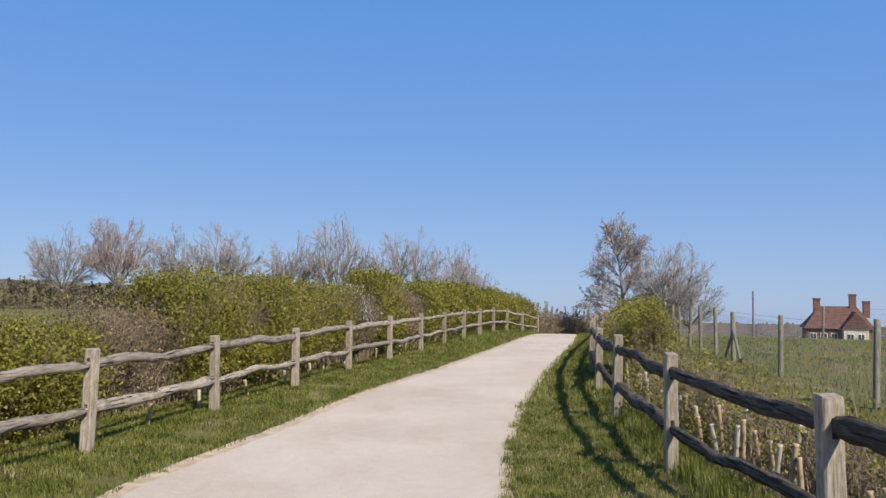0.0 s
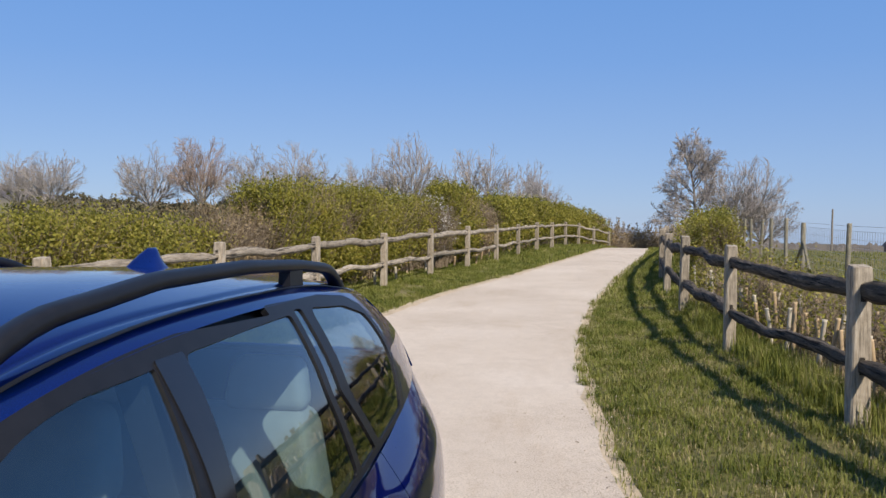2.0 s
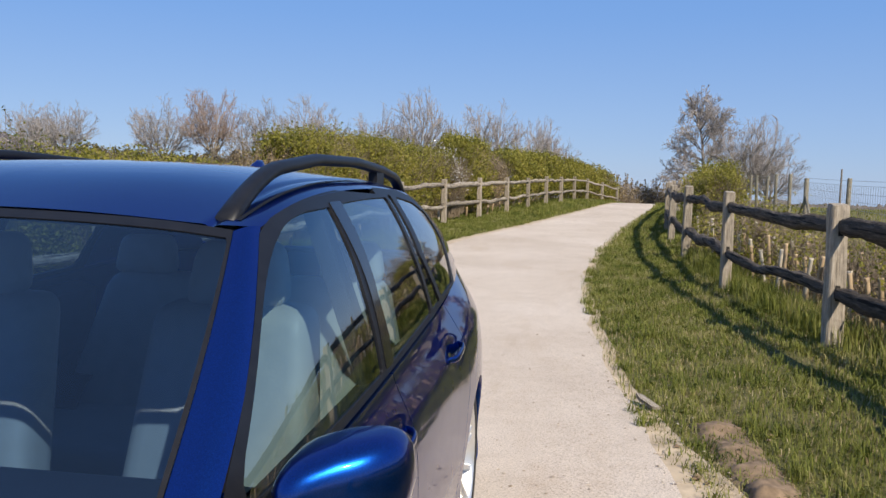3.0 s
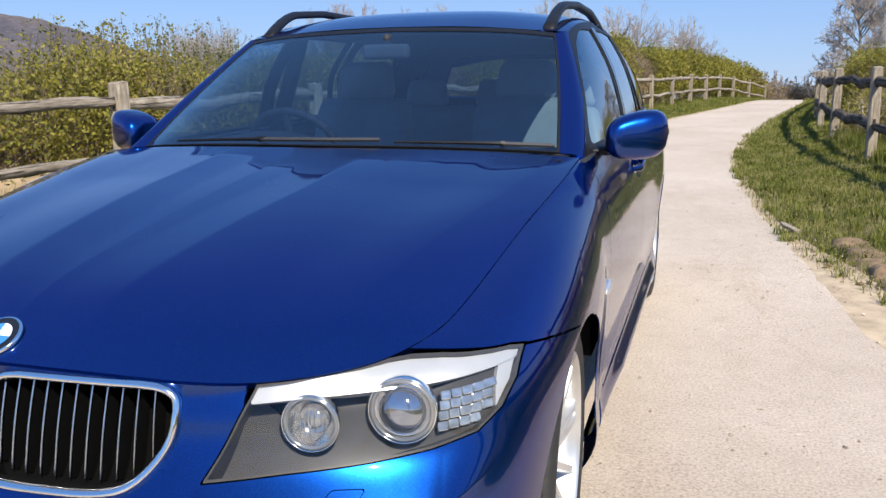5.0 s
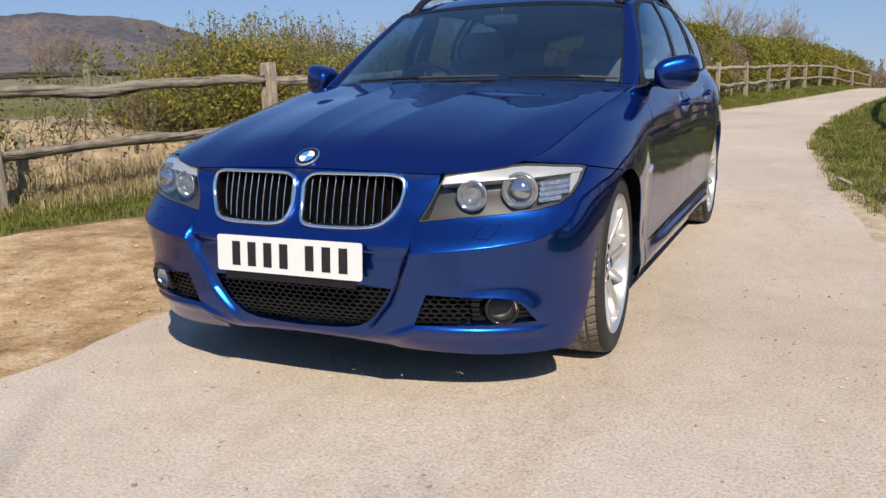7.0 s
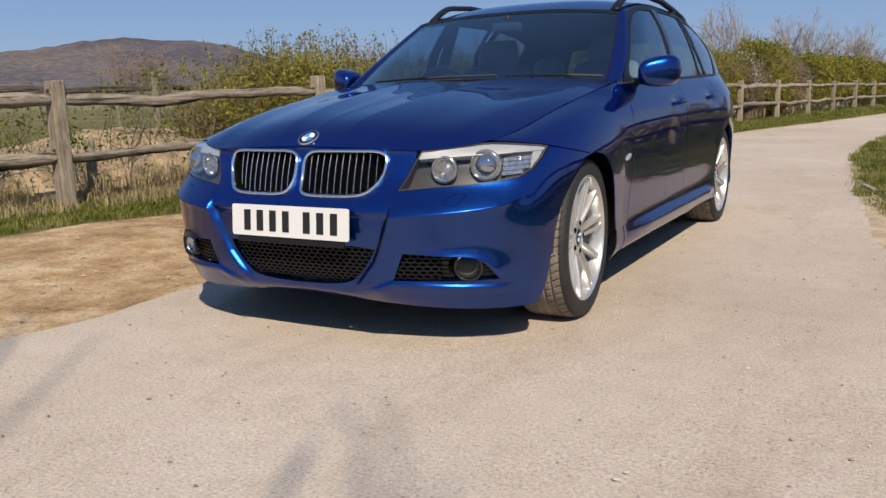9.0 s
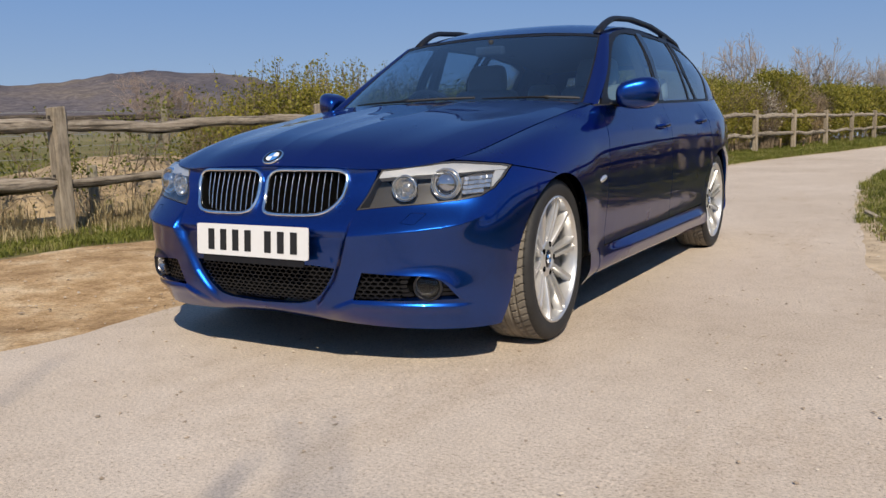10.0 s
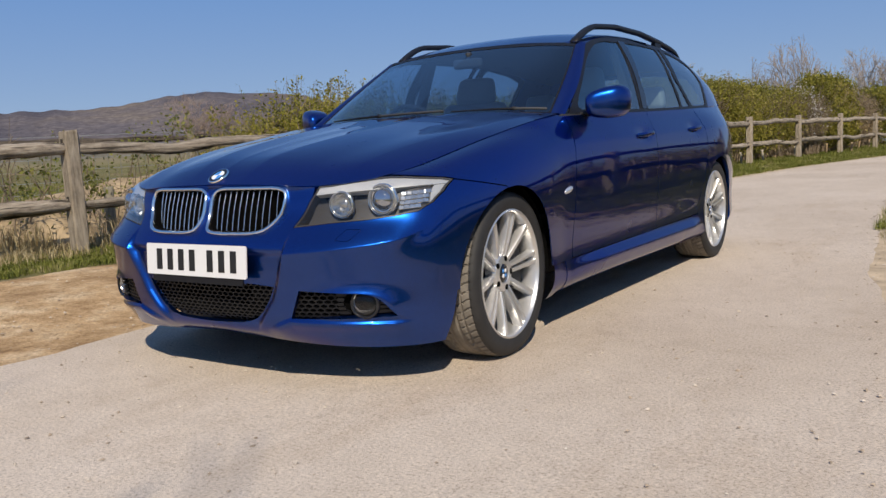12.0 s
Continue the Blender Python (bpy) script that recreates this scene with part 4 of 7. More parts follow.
# ---- house, hills, far woods ----
def prism(bm, pts, y0, y1):
    """Extrude an outline in x, z from y0 to y1."""
    a = [bm.verts.new((x, y0, z)) for x, z in pts]
    b = [bm.verts.new((x, y1, z)) for x, z in pts]
    n = len(pts)
    for i in range(n):
        bm.faces.new((a[i], a[(i + 1) % n], b[(i + 1) % n], b[i]))
    bm.faces.new(a)
    bm.faces.new(b)
    bmesh.ops.recalc_face_normals(bm, faces=bm.faces)


def box(bm, x0, x1, y0, y1, z0, z1):
    bmesh.ops.create_cube(bm, size=1, matrix=Matrix.Translation(((x0 + x1) / 2, (y0 + y1) / 2, (z0 + z1) / 2)) @ Matrix.Diagonal((x1 - x0, y1 - y0, z1 - z0, 1)))


hx, hy = far(21.8, 150)
hz = terrain(hx, hy)
house = thing("farmhouse", "old brick farmhouse with a steep red clay-tiled roof", "house", at=(hx, hy, hz + 0.7))
house.rotation_euler = (0, 0, radians(-14))
bm = bmesh.new(); box(bm, -4.8, 4.8, -3, 3, 0, 3.1); part("wall", bm, M_BRICK, house)
bm = bmesh.new(); box(bm, 0.4, 4.0, -4.6, -2.95, 0, 3.3); part("gable_wall", bm, M_CREAM, house, "pale rendered gable wing")
bm = bmesh.new()
v = [bm.verts.new(p) for p in ((-5.2, -3.4, 2.9), (5.2, -3.4, 2.9), (5.2, 3.4, 2.9), (-5.2, 3.4, 2.9), (-2.6, 0, 6.4), (3.0, 0, 6.4))]
for f in ((0, 1, 5, 4), (1, 2, 5), (2, 3, 4, 5), (3, 0, 4), (3, 2, 1, 0)):
    bm.faces.new([v[i] for i in f])
part("roof", bm, M_TILE, house)
bm = bmesh.new(); prism(bm, [(0.2, 3.1), (4.2, 3.1), (2.2, 5.6)], -4.9, -1.0); part("gable_roof", bm, M_TILE, house)
for x, z in ((-2.9, 7.7), (2.4, 8.4), (4.4, 7.3)):
    bm = bmesh.new(); box(bm, x - 0.5, x + 0.5, -0.4, 0.4, 4.6, z); box(bm, x - 0.58, x + 0.58, -0.48, 0.48, z - 0.25, z - 0.05)
    part("chimney", bm, M_BRICK, house, "tall brick chimney stack")
M_PANE = plain("dark_window", (0.05, 0.055, 0.06), 0.2)
M_PAINT_WHITE = plain("white_paint", (0.75, 0.74, 0.70), 0.5)
for x in (-3.8, -2.2, -0.7, 1.4, 2.9):
    y = -4.62 if x > 0.4 else -3.02
    bm = bmesh.new(); box(bm, x - 0.5, x + 0.5, y - 0.04, y + 0.05, 1.0, 2.2)
    w = part("window", bm, M_PAINT_WHITE, house, "white window frame")
    for sx in (-0.23, 0.23):
        bm = bmesh.new(); box(bm, x + sx - 0.19, x + sx + 0.19, y - 0.06, y - 0.03, 1.1, 2.1); part("pane", bm, M_PANE, w)


def ridge(name, label, stops, d, base, material, seed, steps=160, rough=1.0):
    """A far hill: a skyline of (azimuth, degrees above the eye) as a rounded slope."""
    verts, faces = [], []
    azs = np.linspace(stops[0][0], stops[-1][0], steps)
    cols = 14
    for az in azs:
        el = np.interp(az, [s[0] for s in stops], [s[1] for s in stops])
        top = math.tan(math.radians(el)) * d + 1.5 + rough * noise.noise((az * 1.1, seed, 0)) * 3
        trees = rough * (noise.noise((az * 7.0, seed, 3)) * 3.0 + noise.noise((az * 21.0, seed, 7)) * 3.0)
        for k in range(cols):
            s = k / (cols - 1)
            dd = d * (0.62 + 0.38 * s)
            x, y = far(az, dd)
            fold = rough * 6.0 * s * (1 - s) * noise.noise((az * 0.6, s * 5.0, seed + 5))
            verts.append((x, y, base + (top - base) * math.sin(s * math.pi / 2) ** 1.3 + fold + (trees if k == cols - 1 else 0.0)))
        x, y = far(az, d * 1.25)
        verts.append((x, y, base))
    c = cols + 1
    for j in range(steps - 1):
        for k in range(cols):
            faces.append((j * c + k, (j + 1) * c + k, (j + 1) * c + k + 1, j * c + k + 1))
    tagged(new(name, mesh_of(name, verts, faces, material, True)), label, "hill", kind="structure")


ridge("backdrop_hill", "distant wooded down on the skyline, brown-grey with haze in the colour", [(-110, 2.2), (-80, 2.7), (-61, 3.05), (-56, 3.1), (-53, 3.4), (-51, 3.8), (-48.5, 3.98), (-46.4, 3.8), (-44.3, 3.8), (-42.5, 3.5), (-40.9, 3.1), (-38, 2.1), (-35, 1.0), (-31, 0.4), (-22, 0.1), (-14, 0.0), (0, -0.2)], 1500, -6, M_HILL, 3, 1400)
ridge("backdrop_woods", "far line of bare woods across the valley", [(4, -2.2), (9, -1.9), (13, -1.75), (16, -1.95), (19, -1.85), (22, -1.95), (26, -1.9), (34, -1.8), (60, -1.2), (110, -1.0)], 420, -16, M_FAR_FIELD, 9, 900, 0.55)
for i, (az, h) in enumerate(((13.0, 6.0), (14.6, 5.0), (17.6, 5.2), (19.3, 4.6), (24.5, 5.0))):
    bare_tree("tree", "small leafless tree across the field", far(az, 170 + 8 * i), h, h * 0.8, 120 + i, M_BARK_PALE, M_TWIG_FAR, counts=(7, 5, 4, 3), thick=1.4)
bm = bmesh.new(); rod(bm, (0, 0, 0), (0, 0, 6.5), 0.13, 8, 0.1)
px, py = far(17.0, 105)
pole = thing("telegraph_pole", "tall dark wooden pole beyond the field", "pole", at=(px, py, terrain(px, py)))
part("pole", bm, M_BARK, pole, smooth=True)


# ---- stones, chip and clods on the lane ----
def pebbles(name, n, y0, y1, xa, xb, lo, hi, material, label, seed):
    """Small rough stones lying loose, each a squashed eight-faced lump."""
    g = np.random.default_rng(seed)
    base = np.array([(1, 0, 0), (0, 1, 0), (-1, 0, 0), (0, -1, 0), (0, 0, 0.8), (0, 0, -0.5)], float)
    tri = np.array([(0, 1, 4), (1, 2, 4), (2, 3, 4), (3, 0, 4), (1, 0, 5), (2, 1, 5), (3, 2, 5), (0, 3, 5)])
    verts, faces = [], []
    for k in range(n):
        y = g.uniform(y0, y1)
        x = g.uniform(xa(y), xb(y))
        r = lo + (hi - lo) * g.random() ** 3
        a = g.uniform(0, 6.28)
        c, s_ = math.cos(a), math.sin(a)
        q = base * r * g.uniform(0.6, 1.3, (6, 1)) * (1.3, 0.9, 0.7)
        q = np.column_stack([q[:, 0] * c - q[:, 1] * s_ + x, q[:, 0] * s_ + q[:, 1] * c + y, q[:, 2] + terrain(x, y) + 0.2 * r + 0.002])
        faces.extend((tri + 6 * k).tolist())
        verts.extend(q.tolist())
    tagged(new(name, mesh_of(name, verts, faces, material)), label, name, kind="stuff")


M_PEBBLE = islands("loose_stones", [(0.1, (0.20, 0.155, 0.11)), (0.5, (0.40, 0.32, 0.24)), (0.9, (0.66, 0.58, 0.48))], 0.9)
RL, RR = (lambda y: curve_at(ROAD_L, y) - 0.1), (lambda y: curve_at(ROAD_R, y) + 0.12)
pebbles("pebbles", 2600, -2.6, 7, RL, RR, 0.002, 0.009, M_PEBBLE, "loose grit and small stones on the lane", 201)
pebbles("pebbles", 900, -2.4, 9, lambda y: curve_at(ROAD_R, y) - 0.08, lambda y: curve_at(ROAD_R, y) + 0.4, 0.003, 0.010, M_PEBBLE, "small stones along the crumbling edge", 202)
pebbles("pebbles", 1500, -6, 5, lambda y: curve_at(DIRT_L, y), lambda y: curve_at(ROAD_L, y) + 0.1, 0.003, 0.012, M_PEBBLE, "stones scattered over the bare earth", 203)
M_CLOD = plain("earth_clods", (0.20, 0.135, 0.08), 0.95, vary=0.4, scale=20, bumps=0.8)
pebbles("clods", 34, 2.6, 4.4, lambda y: curve_at(ROAD_R, y) + 0.12, lambda y: curve_at(ROAD_R, y) + 0.75, 0.008, 0.03, M_CLOD, "dark lumps of earth at the rutted verge", 204)


def eroded_bank(line, label, seed):
    """A low broken bank of dark soil: steep towards the lane, easing into the grass."""
    verts, faces = [], []
    n, prof = 90, ((-0.02, -0.01), (0.0, 0.012), (0.018, 0.045), (0.05, 0.062), (0.11, 0.058), (0.20, 0.02), (0.26, -0.02))
    q = np.array(line, float)
    k_ = np.linspace(0, len(line) - 1, n)
    pts = np.column_stack([np.interp(k_, range(len(line)), q[:, 0]), np.interp(k_, range(len(line)), q[:, 1])])
    for j, (x, y) in enumerate(pts):
        k = max(0.0, min(1.0, 0.45 + 1.5 * noise.noise((j * 0.11, seed, 0)))) * min(1, j / 8, (n - 1 - j) / 8)
        for i, (dx, dz) in enumerate(prof):
            jx, jz = 0.022 * noise.noise((j * 0.35, i * 1.3, seed)), 0.4 * noise.noise((j * 0.5, i * 0.9, seed + 3))
            verts.append((x + dx + jx, y + 0.5 * dx, terrain(x + dx, y) + (dz * (1 + jz) * k if dz > 0 else dz)))
    m = len(prof)
    for j in range(n - 1):
        for i in range(m - 1):
            faces.append((j * m + i, j * m + i + 1, (j + 1) * m + i + 1, (j + 1) * m + i))
    tagged(new("earth_bank", mesh_of("earth_bank", verts, faces, M_CLOD, True)), label, "earth bank", kind="structure")


eroded_bank([(1.90, 4.55), (1.96, 4.06), (2.0, 3.6), (2.02, 3.2), (2.05, 2.75), (2.09, 2.25)], "broken dark edge of soil where wheels cut the verge", 5)
bm = bmesh.new()
ring_a = [(0, 0), (0.20, 0.012), (0.235, 0.04), (0.15, 0.062), (0.03, 0.05)]
lo_v = [bm.verts.new((x, y, 0.0)) for x, y in ring_a]
hi_v = [bm.verts.new((x, y, 0.018 + 0.03 * x)) for x, y in ring_a]
bm.faces.new(hi_v)
for i in range(5):
    bm.faces.new((lo_v[i], lo_v[(i + 1) % 5], hi_v[(i + 1) % 5], hi_v[i]))
me = bpy.data.meshes.new("wood_chip")
bm.to_mesh(me); bm.free()
me.materials.append(M_RAIL)
ob = new("wood_chip", me)
ob.matrix_basis = pose(1.76, 4.75, terrain(1.76, 4.75) + 0.01, 0, -6, 115)
tagged(ob, "split grey piece of wood lying on the verge", "wood chip")


# ---- the car's skin: smooth sheets from a few section lines ----
def natural(xs, ys, x):
    """A natural cubic spline through (xs, ys), at x; ys may have several columns."""
    xs, ys, x = np.asarray(xs, float), np.asarray(ys, float), np.asarray(x, float)
    flat = ys.ndim == 1
    if flat:
        ys = ys[:, None]
    n, h = len(xs), np.diff(xs)
    a = np.zeros((n, n))
    b = np.zeros_like(ys)
    a[0, 0] = a[-1, -1] = 1
    for i in range(1, n - 1):
        a[i, i - 1], a[i, i], a[i, i + 1] = h[i - 1], 2 * (h[i - 1] + h[i]), h[i]
        b[i] = 6 * ((ys[i + 1] - ys[i]) / h[i] - (ys[i] - ys[i - 1]) / h[i - 1])
    m = np.linalg.solve(a, b)
    k = np.clip(np.searchsorted(xs, x, side="right") - 1, 0, n - 2)
    d, e, w = x - xs[k], xs[k + 1] - x, h[k]
    d, e, w = d[..., None], e[..., None], w[..., None]
    out = m[k] * e**3 / (6 * w) + m[k + 1] * d**3 / (6 * w) + (ys[k] / w - m[k] * w / 6) * e + (ys[k + 1] / w - m[k + 1] * w / 6) * d
    return out[..., 0] if flat else out


def sheet_normals(p):
    n = np.cross(np.gradient(p, axis=1), np.gradient(p, axis=0))
    return n / np.maximum(1e-12, np.linalg.norm(n, axis=2))[..., None]


class Sheet:
    """A smooth surface through a grid of points: rows (v) by stations (u)."""

    def __init__(self, grid, per=14, per_v=12):
        g = self.g = np.asarray(grid, float)
        self.nv, self.nu = g.shape[:2]
        self.us = np.linspace(0, self.nu - 1, (self.nu - 1) * per + 1)
        self.vs = np.linspace(0, self.nv - 1, (self.nv - 1) * per_v + 1)
        along = np.stack([natural(range(self.nu), row, self.us) for row in g])
        self.p = natural(range(self.nv), along.reshape(self.nv, -1), self.vs).reshape(len(self.vs), len(self.us), 3)
        du, dv = np.gradient(self.p, axis=1), np.gradient(self.p, axis=0)
        n = np.cross(du, dv)
        self.n = n / np.maximum(1e-12, np.linalg.norm(n, axis=2))[..., None]
        self.du, self.dv = self.us[1] - self.us[0], self.vs[1] - self.vs[0]

    def grid(self, u0, u1, nu, v0, v1, nv):
        """A fresh fine grid of places over a window of the sheet."""
        along = np.stack([natural(range(self.nu), row, np.linspace(u0, u1, nu)) for row in self.g])
        return natural(range(self.nv), along.reshape(self.nv, -1), np.linspace(v0, v1, nv)).reshape(nv, nu, 3)

    def at(self, uv, what="p"):
        """Bilinear look-up of place ("p") or normal ("n") at rows of (u, v)."""
        f = self.p if what == "p" else self.n
        uv = np.atleast_2d(np.asarray(uv, float))
        a = np.clip(uv[:, 0] / self.du, 0, len(self.us) - 1.000001)
        b = np.clip(uv[:, 1] / self.dv, 0, len(self.vs) - 1.000001)
        i, j = a.astype(int), b.astype(int)
        s, t = (a - i)[:, None], (b - j)[:, None]
        out = f[j, i] * (1 - s) * (1 - t) + f[j, i + 1] * s * (1 - t) + f[j + 1, i] * (1 - s) * t + f[j + 1, i + 1] * s * t
        if what == "n":
            out /= np.linalg.norm(out, axis=1)[:, None]
        return out

    def find(self, pts, axes, lo=None, hi=None):
        """(u, v) of points given by two of their coordinates, such as axes (1, 2) for y, z; lo and hi bound the u searched."""
        q = self.p[:, :, list(axes)]
        i0 = 0 if lo is None else int(lo / self.du)
        i1 = len(self.us) if hi is None else int(hi / self.du) + 1
        out = []
        for x in np.atleast_2d(np.asarray(pts, float)):
            d = ((q[:, i0:i1] - x) ** 2).sum(2)
            j, i = np.unravel_index(d.argmin(), d.shape)
            i += i0
            u, v = self.us[i], self.vs[j]
            for _ in range(6):
                e = 0.02
                u0, v0 = min(max(u, e), self.nu - 1 - e), min(max(v, e), self.nv - 1 - e)
                c = self.at([(u, v), (u0 + e, v0), (u0 - e, v0), (u0, v0 + e), (u0, v0 - e)])[:, list(axes)]
                jac = np.stack([(c[1] - c[2]) / (2 * e), (c[3] - c[4]) / (2 * e)], 1)
                if abs(np.linalg.det(jac)) < 1e-9:
                    break
                st = np.linalg.solve(jac, x - c[0])
                st = np.clip(st, -0.3, 0.3)
                u, v = min(max(u + st[0], 0), self.nu - 1), min(max(v + st[1], 0), self.nv - 1)
            out.append((u, v))
        return np.array(out)


def knots(pairs, js):
    return natural([p[0] for p in pairs], [p[1] for p in pairs], js) if len(pairs) > 2 else np.interp(js, [p[0] for p in pairs], [p[1] for p in pairs])


# plan outline of the widest line, nose to tail, in metres from the front axle
PLAN = [(0, -0.797), (0.27, -0.783), (0.47, -0.745), (0.645, -0.66), (0.775, -0.535), (0.842, -0.36), (0.868, 0.0), (0.860, 0.36), (0.854, 0.56), (0.858, 1.12), (0.862, 1.62), (0.866, 2.1), (0.874, 2.42), (0.880, 2.76), (0.848, 3.14), (0.77, 3.44), (0.63, 3.64), (0.40, 3.75), (0, 3.775)]
JS = np.arange(len(PLAN))
plan = np.array(PLAN, float)
tang = np.gradient(plan, axis=0)
tang[0], tang[-1] = (1, 0), (-1, 0)
inward = np.stack([-tang[:, 1], tang[:, 0]], 1)
inward /= np.linalg.norm(inward, axis=1)[:, None]


def side_row(z, inset):
    d = knots(inset, JS)
    xy = plan + inward * d[:, None]
    xy[0, 0] = xy[-1, 0] = 0
    return np.column_stack([xy, knots(z, JS)])


TOP = [(0, -0.70, 0.712), (0.27, -0.684, 0.706), (0.45, -0.640, 0.698), (0.60, -0.555, 0.712), (0.668, -0.46, 0.733), (0.695, -0.33, 0.757), (0.722, 0.0, 0.826), (0.748, 0.30, 0.882), (0.772, 0.56, 0.912), (0.790, 1.12, 0.928), (0.794, 1.62, 0.939), (0.790, 2.1, 0.951), (0.784, 2.42, 0.960), (0.766, 2.76, 0.972), (0.732, 3.14, 0.988), (0.68, 3.42, 0.995), (0.56, 3.58, 1.0), (0.33, 3.64, 1.0), (0, 3.66, 1.0)]
SIDE_ROWS = [
    side_row([(0, 0.178), (3, 0.15), (5, 0.15), (8, 0.168), (12, 0.17), (18, 0.22)], [(0, 0.10), (2, 0.085), (3.6, 0.05), (5, 0.03), (8, 0.05), (12, 0.05), (18, 0.08)]),
    side_row([(0, 0.235), (5, 0.24), (8, 0.225), (12, 0.225), (18, 0.28)], [(0, 0.03), (3, 0.02), (5, 0.01), (8, 0.004), (12, 0.006), (18, 0.02)]),
    side_row([(0, 0.36), (5, 0.36), (8, 0.33), (12, 0.335), (18, 0.38)], [(0, 0.012), (5, 0.006), (8, 0.012), (12, 0.014), (18, 0.0)]),
    side_row([(0, 0.490), (3, 0.492), (5, 0.50), (8, 0.47), (12, 0.48), (18, 0.55)], [(0, 0.0), (5, 0.0), (8, 0.004), (12, 0.004), (18, 0.0)]),
    side_row([(0, 0.585), (3, 0.59), (5, 0.60), (8, 0.62), (12, 0.64), (18, 0.68)], [(0, 0.058), (2, 0.064), (3, 0.050), (5, 0.004), (8, 0.0), (12, 0.0), (18, 0.01)]),
    side_row([(0, 0.652), (2, 0.645), (3, 0.655), (4, 0.672), (5, 0.685), (6, 0.72), (7, 0.752), (8, 0.772), (12, 0.80), (18, 0.82)], [(0, 0.085), (3, 0.075), (4, 0.05), (5, 0.03), (6, 0.018), (8, 0.014), (12, 0.012), (18, 0.03)]),
    side_row([(0, 0.692), (2, 0.680), (3, 0.692), (4, 0.712), (5, 0.738), (6, 0.80), (7, 0.846), (8, 0.872), (12, 0.905), (18, 0.93)], [(0, 0.10), (3, 0.095), (4, 0.085), (5, 0.085), (6, 0.072), (8, 0.055), (12, 0.058), (18, 0.06)]),
    np.array(TOP, float),
]
SIDE = Sheet(SIDE_ROWS)
# side windows and their frame: A-pillar line first, tail last
GREEN = Sheet([
    [(0.760, 0.70, 0.922), (0.782, 1.12, 0.930), (0.786, 1.65, 0.941), (0.781, 2.2, 0.954), (0.769, 2.72, 0.971), (0.738, 3.12, 0.988), (0.685, 3.42, 0.996)],
    [(0.703, 0.985, 1.107), (0.722, 1.27, 1.144), (0.728, 1.71, 1.159), (0.724, 2.2, 1.166), (0.710, 2.68, 1.163), (0.681, 3.06, 1.150), (0.637, 3.36, 1.129)],
    [(0.610, 1.273, 1.297), (0.619, 1.48, 1.335), (0.623, 1.80, 1.352), (0.619, 2.2, 1.347), (0.606, 2.6, 1.326), (0.585, 2.97, 1.288), (0.555, 3.27, 1.241)],
])
ROOF = Sheet([
    [(0, 1.192, 1.323), (0, 1.46, 1.387), (0, 1.80, 1.410), (0, 2.2, 1.403), (0, 2.6, 1.381), (0, 3.0, 1.350), (0, 3.45, 1.296)],
    [(0.28, 1.202, 1.318), (0.29, 1.47, 1.381), (0.29, 1.80, 1.403), (0.29, 2.2, 1.396), (0.28, 2.6, 1.374), (0.27, 2.99, 1.342), (0.26, 3.43, 1.290)],
    [(0.50, 1.220, 1.302), (0.51, 1.485, 1.358), (0.515, 1.80, 1.378), (0.51, 2.2, 1.374), (0.50, 2.6, 1.354), (0.48, 2.98, 1.320), (0.45, 3.37, 1.272)],
    [(0.580, 1.242, 1.297), (0.589, 1.49, 1.345), (0.593, 1.80, 1.364), (0.589, 2.2, 1.359), (0.576, 2.6, 1.337), (0.555, 2.97, 1.300), (0.523, 3.30, 1.260)],
    [(0.612, 1.270, 1.293), (0.622, 1.48, 1.331), (0.626, 1.80, 1.348), (0.622, 2.2, 1.343), (0.609, 2.6, 1.322), (0.588, 2.97, 1.284), (0.558, 3.27, 1.237)],
])
SCREEN = Sheet([
    [(0, 0.555, 0.955), (0.30, 0.585, 0.953), (0.545, 0.615, 0.946), (0.690, 0.678, 0.935)],
    [(0, 0.872, 1.150), (0.28, 0.895, 1.146), (0.50, 0.915, 1.137), (0.640, 0.963, 1.120)],
    [(0, 1.188, 1.321), (0.25, 1.198, 1.316), (0.45, 1.212, 1.305), (0.576, 1.229, 1.290)],
])
PILLAR = Sheet([
    [(0.690, 0.678, 0.933), (0.640, 0.963, 1.118), (0.576, 1.229, 1.288)],
    [(0.736, 0.664, 0.930), (0.682, 0.967, 1.116), (0.598, 1.245, 1.296)],
    [(0.761, 0.672, 0.918), (0.704, 0.985, 1.105), (0.611, 1.273, 1.295)],
])


def sm(t):
    t = np.clip(t, 0, 1)
    return t * t * (3 - 2 * t)


def sd(a, b, poly):
    """Signed distance, inside positive, of points (a, b) to a closed outline."""
    q = np.asarray(poly, float)
    best = np.full(a.shape, 1e9)
    inside = np.zeros(a.shape, bool)
    for (x0, y0), (x1, y1) in zip(q, np.roll(q, -1, axis=0)):
        ex, ey = x1 - x0, y1 - y0
        t = np.clip(((a - x0) * ex + (b - y0) * ey) / max(1e-12, ex * ex + ey * ey), 0, 1)
        best = np.minimum(best, np.hypot(a - x0 - t * ex, b - y0 - t * ey))
        if y0 != y1:
            inside ^= ((y0 > b) != (y1 > b)) & (a < (x1 - x0) * (b - y0) / (y1 - y0) + x0)
    return np.where(inside, best, -best)


